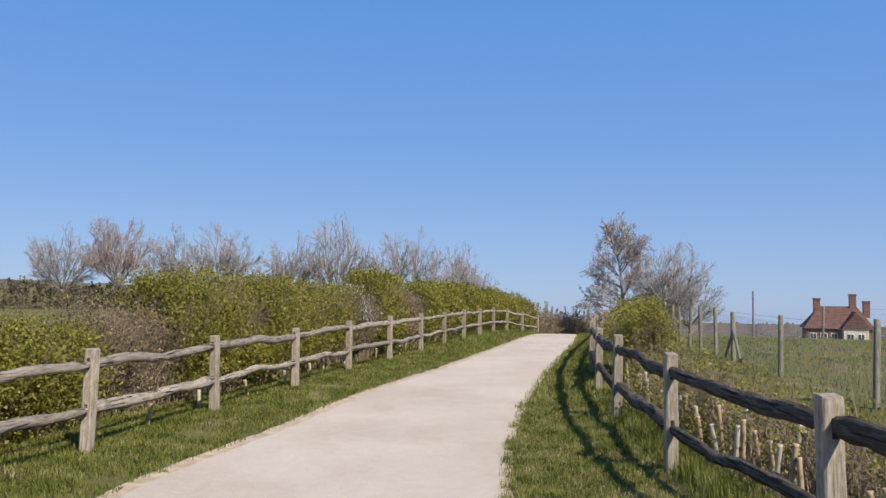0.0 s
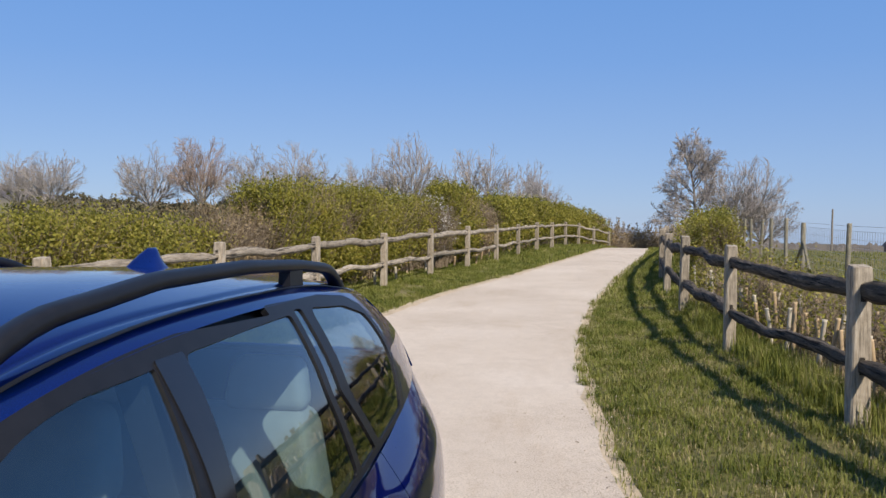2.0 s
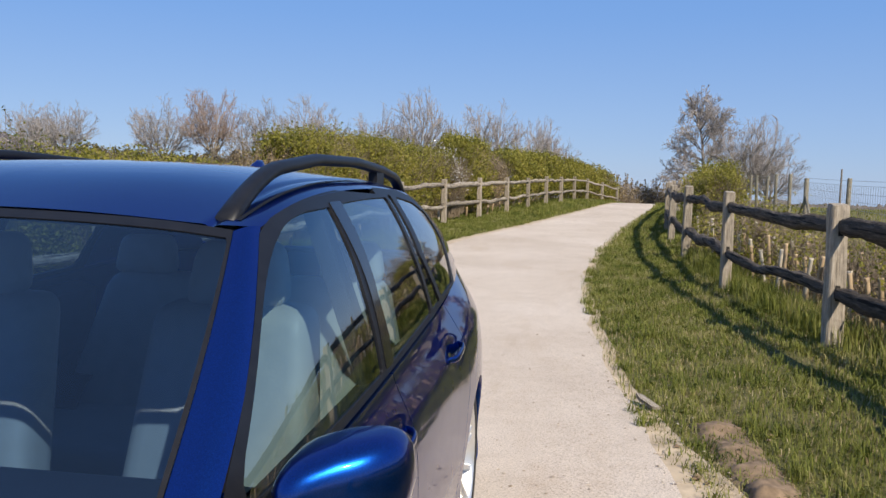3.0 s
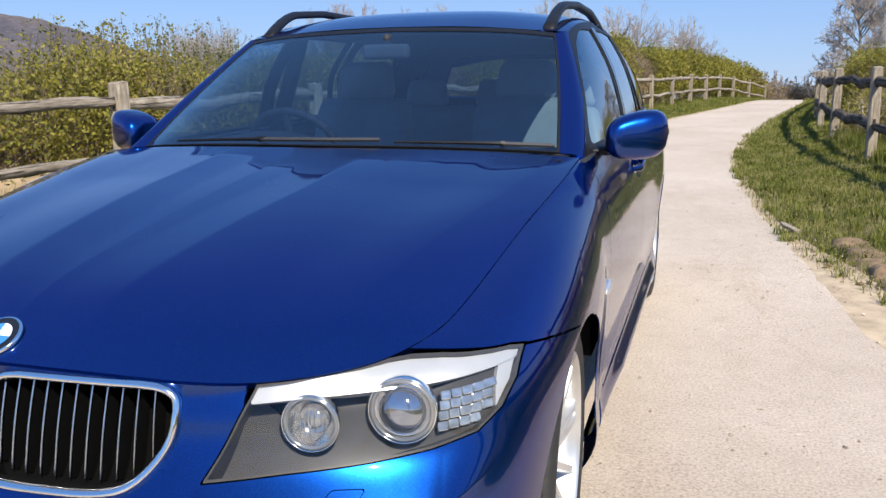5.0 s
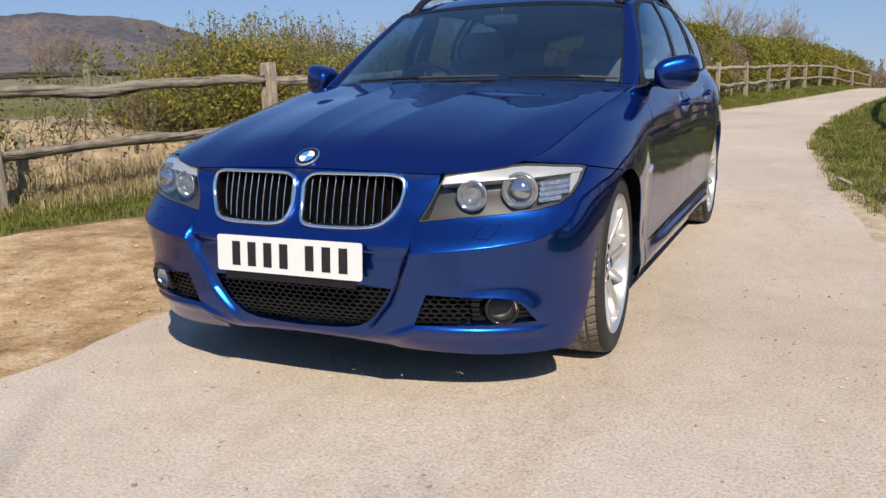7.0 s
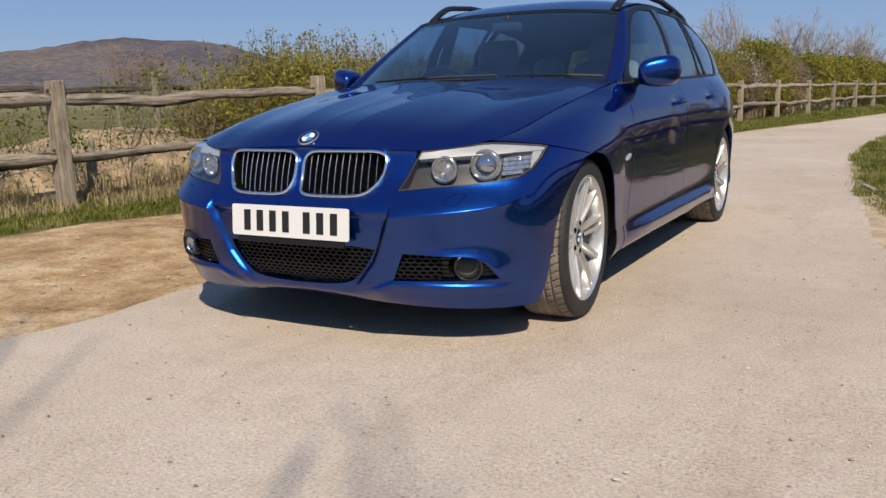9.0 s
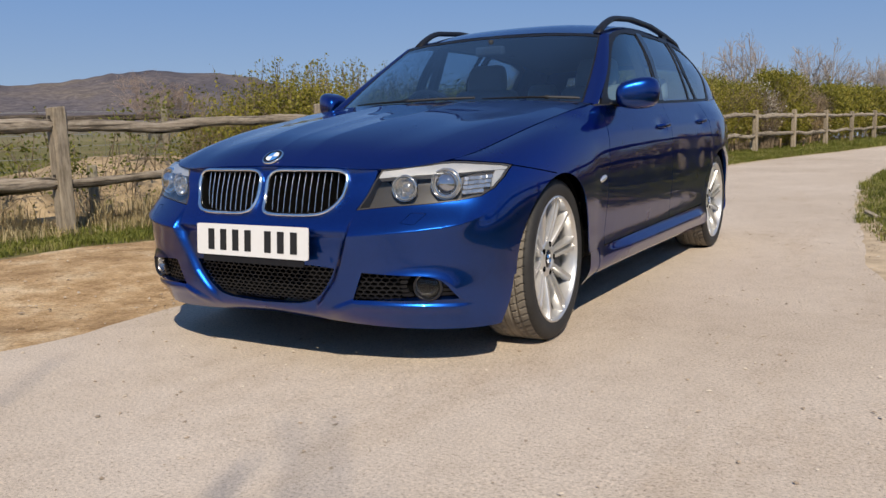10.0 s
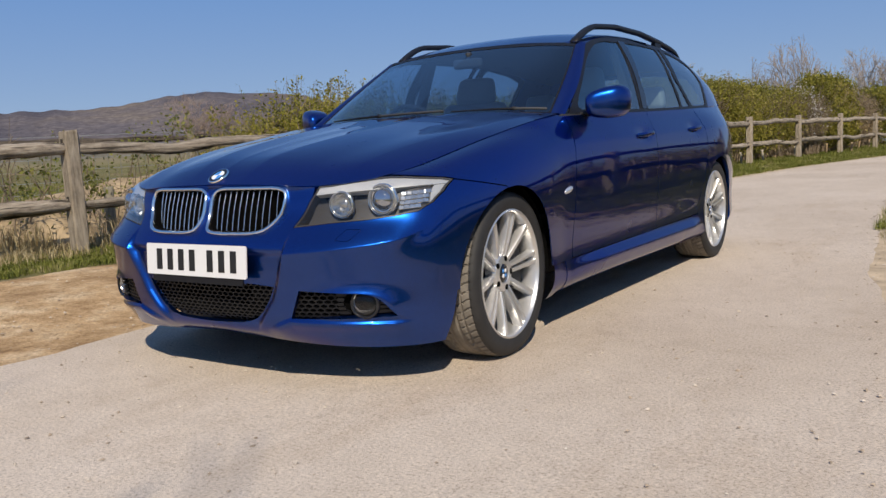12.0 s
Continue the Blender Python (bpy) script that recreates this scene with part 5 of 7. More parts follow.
def bonnet_sheet():
    """The bonnet from nose to screen with its raised centre and two long creases."""
    ss = np.linspace(0, 1, 121)
    fs = np.linspace(0, 1, 131)
    top = np.array(TOP[:9], float)
    edge = natural(range(5), np.array([top[4], top[5], top[6], top[7], (0.760, 0.60, 0.926)]), 4 * ss)
    nose = natural(range(5), top[:5], 4 * fs)
    cowl = natural([0, 0.35, 0.75, 1], [(0, 0.50, 0.952), (0.28, 0.515, 0.951), (0.58, 0.585, 0.940), (0.760, 0.66, 0.924)], fs)
    mid = natural([0, 0.12, 0.35, 0.65, 1], [(0, -0.70, 0.712), (0, -0.60, 0.772), (0, -0.35, 0.838), (0, 0.05, 0.900), (0, 0.50, 0.952)], ss)
    p = np.empty((len(ss), len(fs), 3))
    for i, s in enumerate(ss):
        for k, f in enumerate(fs):
            a = mid[i] * (1 - f) + edge[i] * f
            b = nose[k] * (1 - s) + cowl[k] * s
            c = (nose[0] * (1 - f) + nose[-1] * f) * (1 - s) + (cowl[0] * (1 - f) + cowl[-1] * f) * s
            p[i, k] = a + b - c
            x = p[i, k, 0]
            p[i, k, 2] += 0.026 * math.sin(math.pi * min(1, 1.35 * s)) ** 1.7 * (1 - f**2.5) * f * 1.6 if 0 < s < 0.74 else 0
            w = min(1, s / 0.2) * min(1, (1 - s) / 0.10)
            # a long ridge on each side of the middle, and a soft outer ridge
            xc = np.interp(s, [0, 0.2, 0.4, 0.65, 1], [0.135, 0.150, 0.175, 0.208, 0.215])
            p[i, k, 2] += w * 0.0075 * (max(0.0, 1 - (xc - x) / 0.13) ** 1.4 if x < xc else max(0.0, 1 - (x - xc) / 0.22) ** 1.4)
            xo = np.interp(p[i, k, 1], [-0.5, -0.2, 0.2, 0.45, 0.6], [0.53, 0.58, 0.645, 0.69, 0.70])
            p[i, k, 2] += w * 0.0045 * (sm((x - xo + 0.16) / 0.16) if x < xo else max(0.0, 1 - (x - xo) / 0.085) ** 1.2)
    return p


BONNET = bonnet_sheet()


# ---- car materials ----
def paint_mat():
    m, t, b = mat_base("metallic_blue_paint", 0.32, 0.96, 0.5)
    v = place(t)
    fl = mk(t, "ShaderNodeTexVoronoi", Scale=900.0)
    t.links.new(v, fl.inputs["Vector"])
    c = ramp(t, fl.outputs["Color"], [(0.0, (0.002, 0.035, 0.188)), (0.6, (0.003, 0.046, 0.25)), (1.0, (0.005, 0.063, 0.315))])
    t.links.new(c, b.inputs["Base Color"])
    b.inputs["Specular Tint"].default_value = (0.012, 0.07, 0.34, 1)
    b.inputs["Coat Weight"].default_value = 1.0
    b.inputs["Coat Roughness"].default_value = 0.025
    b.inputs["Coat IOR"].default_value = 1.48
    dust = ramp(t, noise_tex(t, 7, 5, 0.65, v), [(0.3, (0.27, 0.27, 0.27)), (0.7, (0.31, 0.31, 0.31))])
    t.links.new(dust, b.inputs["Roughness"])
    return m


def glass_mat(name, tint, gloss=(1, 1, 1), rough=0.0, f0=0.04):
    """Thin car glass: tinted see-through with a mirror gloss that grows at grazing angles."""
    m = bpy.data.materials.new(name)
    m.use_nodes = True
    t = m.node_tree
    t.nodes.clear()
    o = t.nodes.new("ShaderNodeOutputMaterial")
    lw = mk(t, "ShaderNodeLayerWeight", Blend=0.5)
    pw = t.nodes.new("ShaderNodeMath")
    pw.operation = "POWER"
    t.links.new(lw.outputs["Facing"], pw.inputs[0])
    pw.inputs[1].default_value = 4.0
    fr = t.nodes.new("ShaderNodeMath")
    fr.operation = "MULTIPLY_ADD"
    t.links.new(pw.outputs[0], fr.inputs[0])
    fr.inputs[1].default_value = 1.0 - f0
    fr.inputs[2].default_value = f0
    tr = t.nodes.new("ShaderNodeBsdfTransparent")
    tr.inputs["Color"].default_value = (*tint, 1)
    gl = mk(t, "ShaderNodeBsdfAnisotropic", Roughness=rough)
    gl.inputs["Color"].default_value = (*gloss, 1)
    mx = t.nodes.new("ShaderNodeMixShader")
    t.links.new(fr.outputs[0], mx.inputs[0])
    t.links.new(tr.outputs[0], mx.inputs[1])
    t.links.new(gl.outputs[0], mx.inputs[2])
    t.links.new(mx.outputs[0], o.inputs["Surface"])
    return m


M_PAINT = paint_mat()
M_GLASS = glass_mat("tinted_glass", (0.47, 0.60, 0.66), f0=0.12)
M_SCREEN = glass_mat("windscreen_glass", (0.35, 0.48, 0.63), f0=0.10)
M_LENS = glass_mat("clear_lens", (0.93, 0.94, 0.95))
M_TRIM = plain("black_trim", (0.011, 0.011, 0.013), 0.45, vary=0.2, spec=0.25)
M_GLOSS_BLACK = plain("gloss_black", (0.012, 0.012, 0.014), 0.12, vary=0.1)
M_RUBBER = plain("tyre_rubber", (0.020, 0.019, 0.018), 0.7, vary=0.25, scale=12, bumps=0.3)
M_TREAD = plain("dusty_tread", (0.19, 0.168, 0.138), 0.95, vary=0.25, scale=14, bumps=0.4)
M_ALLOY = plain("silver_alloy", (0.66, 0.655, 0.64), 0.30, 0.75, vary=0.06, scale=9)
M_CHROME = plain("chrome", (0.90, 0.90, 0.89), 0.12, 1.0, vary=0.02)
M_SLAT = plain("slat_chrome", (0.62, 0.62, 0.62), 0.25, 1.0, vary=0.05)
M_SATIN = plain("satin_silver", (0.66, 0.66, 0.65), 0.3, 0.9, vary=0.04)
M_PLASTIC = plain("dark_mesh_plastic", (0.007, 0.007, 0.008), 0.45, vary=0.15, spec=0.32)
# near-black for slats and bolts, and for shade put into openings as colour
M_VOID = plain("part_and_shade_black", (0.0035, 0.0035, 0.0035), 0.9, vary=0.1, spec=0.05)
M_LAMP_GREY = plain("lamp_bezel_grey", (0.056, 0.051, 0.046), 0.42, 0.0, vary=0.12, spec=0.3)
M_CRYSTAL = plain("clear_facets", (0.58, 0.58, 0.57), 0.14, 0.8, vary=0.3, scale=90)
M_HALO = plain("clear_ring", (0.34, 0.34, 0.33), 0.15, 0.6, vary=0.1)
M_BALL = plain("projector_ball", (0.42, 0.45, 0.50), 0.06, 0.9, vary=0.05)
M_REFLECT = plain("soft_reflector", (0.78, 0.78, 0.77), 0.30, 0.75, vary=0.1, scale=40)
M_BROW = plain("silver_brow", (0.52, 0.515, 0.50), 0.35, 0.25, vary=0.04)
M_PLATE = plain("white_plate", (0.70, 0.70, 0.69), 0.35, vary=0.02)
M_INK = plain("black_ink", (0.012, 0.012, 0.012), 0.5, vary=0.1)
M_LEATHER = plain("cream_leather", (0.50, 0.46, 0.385), 0.5, vary=0.06, scale=20, bumps=0.3)
M_CABIN = plain("dark_cabin_trim", (0.035, 0.036, 0.04), 0.7, vary=0.15)
M_LINING = plain("grey_headlining", (0.13, 0.125, 0.12), 0.9, vary=0.06)
M_DISC = plain("brake_steel", (0.32, 0.31, 0.30), 0.35, 0.9, vary=0.15)
M_BADGE_BLUE = plain("badge_blue", (0.05, 0.22, 0.55), 0.25, vary=0.03)
M_BADGE_WHITE = plain("badge_white", (0.80, 0.80, 0.80), 0.25, vary=0.02)
M_MIRROR = plain("mirror_face", (0.85, 0.86, 0.88), 0.02, 1.0, vary=0.01)

car = thing("car", "metallic blue estate car with silver alloy wheels parked on the lane", "car")


# ---- panels cut from the sheets ----
def soft(poly, times=2):
    """An outline with its corners cut round."""
    q = [np.array(p, float) for p in poly]
    for _ in range(times):
        q = [r for a, b in zip(q, q[1:] + q[:1]) for r in (a * 0.8 + b * 0.2, a * 0.2 + b * 0.8)]
    return [tuple(p) for p in q]


def rounded(poly, r):
    """An outline with each corner rounded off over a length r."""
    q = [np.array(p, float) for p in poly]
    out = []
    for a, b, c in zip(q[-1:] + q[:-1], q, q[1:] + q[:1]):
        u, v = a - b, c - b
        ru, rv = min(r, 0.45 * np.linalg.norm(u)), min(r, 0.45 * np.linalg.norm(v))
        s, e = b + u / np.linalg.norm(u) * ru, b + v / np.linalg.norm(v) * rv
        for k in (0.0, 0.25, 0.5, 0.75, 1.0):
            out.append(tuple(s * (1 - k) ** 2 + 2 * b * k * (1 - k) + e * k * k))
    return out


def cut(p, f, depth=0.012, lift=0.0, flip=False, both=False):
    """Verts, faces, normals of the part of grid p where f > 0, with a rim turned inwards."""
    n = sheet_normals(p)
    if flip:
        n = -n
    p = p + n * lift
    nv, nu = f.shape
    verts, norms, index, faces = [], [], {}, []

    def corner(j, i):
        if (j, i) not in index:
            index[(j, i)] = len(verts)
            verts.append(p[j, i])
            norms.append(n[j, i])
        return index[(j, i)]

    def cross(a, b):
        key = (a, b) if a < b else (b, a)
        if key not in index:
            (j0, i0), (j1, i1) = key
            s = f[key[0]] / (f[key[0]] - f[key[1]])
            index[key] = len(verts)
            verts.append(p[j0, i0] * (1 - s) + p[j1, i1] * s)
            m = n[j0, i0] * (1 - s) + n[j1, i1] * s
            norms.append(m / np.linalg.norm(m))
        return index[key]

    live = f > 0
    any4 = live[:-1, :-1] | live[1:, :-1] | live[:-1, 1:] | live[1:, 1:]
    for j, i in np.argwhere(any4):
        ring = ((j, i), (j, i + 1), (j + 1, i + 1), (j + 1, i))
        face = []
        for a, b in zip(ring, ring[1:] + ring[:1]):
            if live[a]:
                face.append(corner(*a))
            if live[a] != live[b]:
                face.append(cross(a, b))
        if len(face) > 2:
            faces.append(face if not flip else face[::-1])
    verts, norms = np.array(verts), np.array(norms)
    if depth:
        used = {}
        for face in faces:
            for a, b in zip(face, face[1:] + face[:1]):
                used[(a, b)] = used.get((a, b), 0) + 1
        rim, extra_v, extra_n = {}, [], []

        def low(k):
            if k not in rim:
                rim[k] = (len(verts) + len(extra_v), len(verts) + len(extra_v) + 1)
                extra_v.extend((verts[k], verts[k] - norms[k] * depth))
                extra_n.extend((norms[k], norms[k]))
            return rim[k]

        rims = []
        for (a, b) in used:
            if (b, a) not in used and not (abs(verts[a][0]) < 2e-4 and abs(verts[b][0]) < 2e-4):
                (a0, a1), (b0, b1) = low(a), low(b)
                rims.append((b0, a0, a1, b1))
                out = np.cross(verts[b] - verts[a], norms[a])
                for k in (a0, a1, b0, b1):
                    extra_n[k - len(verts)] = out
        if extra_v:
            verts = np.vstack([verts, extra_v])
            en = np.array(extra_n)
            norms = np.vstack([norms, en / np.maximum(1e-9, np.linalg.norm(en, axis=1))[:, None]])
            faces = faces + rims
    if both:
        k = len(verts)
        verts = np.vstack([verts, verts * (-1, 1, 1)])
        norms = np.vstack([norms, norms * (-1, 1, 1)])
        faces = faces + [[q + k for q in reversed(fc)] for fc in faces]
    return verts, faces, norms


def panel_mesh(name, data, material, mirrored=False):
    verts, faces, norms = data
    if mirrored:
        verts, norms, faces = verts * (-1, 1, 1), norms * (-1, 1, 1), [list(reversed(f)) for f in faces]
    me = mesh_of(name, verts, faces, material, True)
    me.normals_split_custom_set_from_vertices([tuple(v) for v in norms])
    return me


def pair(name, data, material, parent, label=""):
    """The same panel on both flanks."""
    return [child(name, panel_mesh(name, data, material, mirrored), parent if not isinstance(parent, list) else parent[k], label) for k, mirrored in enumerate((False, True))]


ROOT = car


FOG_HOLE = [(0.436, 0.357), (0.520, 0.353), (0.600, 0.349), (0.655, 0.343), (0.692, 0.322), (0.712, 0.290), (0.724, 0.262), (0.645, 0.261), (0.520, 0.260), (0.395, 0.260)]
FOG_HOLE = FOG_HOLE[:3] + [tuple(q) for q in natural([0, 1, 2, 3, 4], [(0.600, 0.349), (0.655, 0.343), (0.692, 0.322), (0.712, 0.290), (0.724, 0.262)], np.linspace(0.2, 4, 18))] + FOG_HOLE[7:]


def front_shape(p):
    """The sporty nose: a sharp shoulder under the lamps, a centre set back between two raked walls, a curled lip round each fog opening and a blade below."""
    x, z = p[..., 0], p[..., 2]
    n = sheet_normals(p)
    # centre panel set back
    xr = np.interp(z, [0.15, 0.20, 0.255, 0.321, 0.388, 0.452, 0.49], [0.20, 0.225, 0.268, 0.322, 0.354, 0.379, 0.392])
    low = 1 / (1 + np.exp((z - 0.484) / 0.005))
    mid = 1 / (1 + np.exp((x - xr) / 0.0045))
    d = -0.021 * mid * low * sm((z - 0.19) / 0.07)
    # shoulder crease
    zc = np.interp(x, [0.36, 0.39, 0.517, 0.604, 0.676, 0.726, 0.757, 0.80], [0.478, 0.479, 0.486, 0.493, 0.501, 0.510, 0.524, 0.55])
    ends = sm((x - xr + 0.004) / 0.02) * sm((0.80 - x) / 0.09)
    up, down = np.maximum(0, z - zc), np.maximum(0, zc - z)
    d = d + ends * 0.022 * np.where(z > zc, np.clip(1 - up / 0.088, 0, 1) ** 1.7, np.exp(-down / 0.018) * 0.5 + 0.5 * np.exp(-down / 0.075))
    # curled lip over and outside the fog opening
    gap = -sd(x, z, FOG_HOLE)
    above = sm((z - 0.215) / 0.10) * sm((x - 0.425) / 0.18) * sm((0.80 - x) / 0.05)
    lip = np.exp(-np.maximum(gap, 0) / 0.034) * 0.019 * above
    # blade under the opening
    zb = np.interp(x, [0.27, 0.30, 0.393, 0.639, 0.72], [0.206, 0.219, 0.252, 0.241, 0.236])
    blade = 0.012 * np.where(z > zb, np.exp(-((z - zb) / 0.007) ** 2), np.exp(-((zb - z) / 0.026) ** 2)) * sm((x - 0.265) / 0.08) * sm((0.765 - x) / 0.06)
    fade = np.clip((-0.36 - p[..., 1]) / 0.1, 0, 1)
    return p + n * ((d + lip + blade) * fade)[..., None]


LAMP = [(0.402, 0.566), (0.517, 0.577), (0.63, 0.584), (0.712, 0.592), (0.768, 0.604), (0.796, 0.630), (0.808, 0.664), (0.807, 0.700), (0.790, 0.707), (0.756, 0.713), (0.704, 0.719), (0.660, 0.721), (0.630, 0.719), (0.594, 0.713), (0.55, 0.708), (0.503, 0.701), (0.458, 0.697), (0.432, 0.635)]
BROW = [(0.45, 0.667), (0.53, 0.674), (0.606, 0.678), (0.693, 0.6825), (0.76, 0.688), (0.81, 0.689), (0.83, 0.76), (0.44, 0.76)]
KIDNEY = rounded([(0.010, 0.704), (0.349, 0.703), (0.352, 0.622), (0.310, 0.556), (0.250, 0.540), (0.070, 0.540), (0.024, 0.552), (0.010, 0.600)], 0.062)
INTAKE = soft([(-0.1, 0.372), (0.326, 0.372), (0.308, 0.335), (0.268, 0.278), (0.222, 0.243), (0.15, 0.228), (-0.1, 0.222)], 1)
WASHER = [(0.587, 0.556), (0.634, 0.554), (0.612, 0.519), (0.568, 0.524)]
ARCH_R, WHEEL_F, WHEEL_R, WHEEL_Z = 0.335, 0.0, 2.76, 0.318
GAP = 0.0022

# nose
nose = front_shape(SIDE.grid(0, 6.1, 380, 0, 7, 260))
x, y, z = nose[..., 0], nose[..., 1], nose[..., 2]
v_line = np.linspace(0, 7, 260)[:, None] + 0 * x
lamp_f = sd(x, z, LAMP)


def seam(y):
    """Height of the joint between bumper and wing."""
    return 0.703 - 0.16 * (y + 0.36)


bumper_f = np.minimum.reduce([
    -lamp_f - GAP, -sd(x, z, KIDNEY) - 0.001, -sd(x, z, INTAKE), -sd(x, z, FOG_HOLE), -sd(x, z, rounded(WASHER, 0.006)) - 0.0006,
    np.hypot((y - WHEEL_F) * np.where(z < WHEEL_Z, 0.90, 0.91), z - WHEEL_Z) - ARCH_R, -0.382 - 0.22 * (WHEEL_Z - z) - y + 10 * (z > WHEEL_Z), (6.9 - v_line) * 0.02, -0.06 - y,
    np.where(y > -0.42, seam(y) - z - GAP, np.where(x > 0.785, seam(-0.42) - z - GAP, np.where(x > 0.445, 0.63 - z, 1.0))),
])
bumper = child("bumper", panel_mesh("bumper", cut(nose, bumper_f, 0.02, both=True), M_PAINT), car, "body-coloured front bumper with raked ridges")
pair("washer_cover", cut(nose, sd(x, z, rounded(WASHER, 0.006)) - 0.0006, 0.004), M_PAINT, bumper)

# bonnet
bx, by = BONNET[..., 0], BONNET[..., 1]
edge_f = np.minimum(np.linspace(0.7, 0, 131)[None, :] - 0.003 + 0 * bx, 1)
bonnet = child("bonnet", panel_mesh("bonnet", cut(BONNET, np.minimum(edge_f, np.linspace(0, 1, 121)[:, None] * 1.2 - 0.004 + 0 * bx), 0.014, lift=0.002, flip=sheet_normals(BONNET)[60, 60, 2] < 0, both=True), M_PAINT), car, "long bonnet with two creases")

# flanks
wing_p = SIDE.grid(3.5, 8.4, 200, 0, 7, 120)
x, y, z = wing_p[..., 0], wing_p[..., 1], wing_p[..., 2]
door_line = np.interp(z, [0.2, 0.30, 0.45, 0.7, 0.87, 0.92], [0.53, 0.532, 0.548, 0.585, 0.628, 0.64])
wing_f = np.minimum.reduce([np.hypot((y - WHEEL_F) * np.where(y < 0, 0.91, 1.06), z - WHEEL_Z) - ARCH_R, door_line - y - GAP, np.where(y < -0.06, z - seam(y) - GAP, 1.0), z - 0.30,
                            np.where(y < -0.2, -sd(x, z, LAMP) - GAP, 1), y + 0.52])
wings = pair("front_wing", cut(wing_p, wing_f, 0.003), M_PAINT, car)
# the turned-in edge of each wing beside the bonnet and up to the pillar foot
rim_y = BONNET[:, -1, 1]
top_p = SIDE.p[-1]
front_half = top_p[(top_p[:, 0] > 0.6) & (top_p[:, 1] > -0.45) & (top_p[:, 1] < 1.2)]
edge_rows = []
for yy in np.linspace(-0.40, 0.80, 70):
    inner = [np.interp(yy, rim_y, BONNET[:, -1, i]) for i in (0, 2)] if yy < rim_y[-1] else [0.760 - 0.25 * (yy - rim_y[-1]), 0.926 - 0.02 * (yy - rim_y[-1])]
    outer = [np.interp(yy, front_half[:, 1], front_half[:, i]) for i in (0, 2)]
    edge_rows.append([(inner[0] - 0.006, yy, inner[1] - 0.004), (outer[0] - 0.001, yy, outer[1] - 0.002), (outer[0] - 0.001, yy, outer[1] - 0.03)])
strip = [p for row in edge_rows for p in row]
quads = [(3 * j + i, 3 * j + i + 1, 3 * j + i + 4, 3 * j + i + 3) for j in range(len(edge_rows) - 1) for i in range(2)]
for m in (1, -1):
    child("wing_edge", mesh_of("wing_edge", [(x_ * m, y_, z_) for x_, y_, z_ in strip], quads if m > 0 else [q[::-1] for q in quads], M_PAINT, True), wings[0 if m > 0 else 1])
flank = SIDE.grid(7.6, 16.5, 330, 0, 7, 130)
x, y, z = flank[..., 0], flank[..., 1], flank[..., 2]
door_line = np.interp(z, [0.2, 0.30, 0.45, 0.7, 0.87, 0.92], [0.53, 0.532, 0.548, 0.585, 0.628, 0.64])
b_line = 1.600 + 0.03 * np.clip((z - 0.4) / 0.5, 0, 1)
c_line = np.interp(z, [0.30, 0.42, 0.55, 0.68, 0.78, 0.97], [2.31, 2.355, 2.42, 2.49, 2.50, 2.475])
arch_r = np.hypot(y - WHEEL_R, z - WHEEL_Z) - ARCH_R
sill_z = 0.302 + 0.022 * np.clip((y - 0.5) / 1.8, 0, 1)
HANDLES = ((1.475, 0.822), (2.315, 0.843))
dent = sum(np.exp(-(((y - a) / 0.085) ** 2) - ((z - b) / 0.030) ** 2) for a, b in HANDLES)
flank_d = flank.copy()
flank_d[..., 0] -= 0.010 * dent
crease = np.exp(-((z - (0.795 + 0.022 * (y - 0.5))) / 0.022) ** 2) * np.clip((y - 0.45) / 0.3, 0, 1) * np.clip((3.3 - y) / 0.3, 0, 1)
flank_d[..., 0] += 0.0022 * crease
doors_f = pair("front_door", cut(flank_d, np.minimum.reduce([y - door_line - GAP, b_line - y - GAP, z - sill_z - GAP]), 0.02), M_PAINT, car)
doors_r = pair("rear_door", cut(flank_d, np.minimum.reduce([y - b_line - GAP, c_line - y - GAP, z - sill_z - GAP, arch_r - 0.006]), 0.02), M_PAINT, car)
pair("rear_quarter", cut(flank_d, np.minimum.reduce([y - c_line - GAP, arch_r, z - 0.17]), 0.02), M_PAINT, car)
sill_p = flank_d.copy()
bulge = np.exp(-((z - 0.262) / 0.030) ** 2) * np.clip((y - 0.5) / 0.35, 0, 1) * np.clip((2.40 - y) / 0.2, 0, 1)
sill_p[..., 0] += 0.022 * bulge
pair("side_sill", cut(sill_p, np.minimum.reduce([sill_z - GAP - z, np.hypot(y - WHEEL_F, z - WHEEL_Z) - ARCH_R, arch_r, 2.45 - y]), 0.01), M_PAINT, car, "body-coloured sill skirt")
wedge = SIDE.grid(6.5, 8.2, 60, 0, 2.4, 30)
wy, wz = wedge[..., 1], wedge[..., 2]
pair("sill_front", cut(wedge, np.minimum.reduce([0.30 - GAP - wz, np.hypot(1.06 * (wy - WHEEL_F), wz - WHEEL_Z) - ARCH_R - 0.02, 0.60 - wy]), 0.0, lift=-0.002), M_PAINT, car)
tail = SIDE.grid(16.4, 18, 60, 0, 7, 80)
child("tail", panel_mesh("tail", cut(tail, np.full(tail.shape[:2], 1.0), 0.0, both=True), M_PAINT), car, "rounded tail panel")

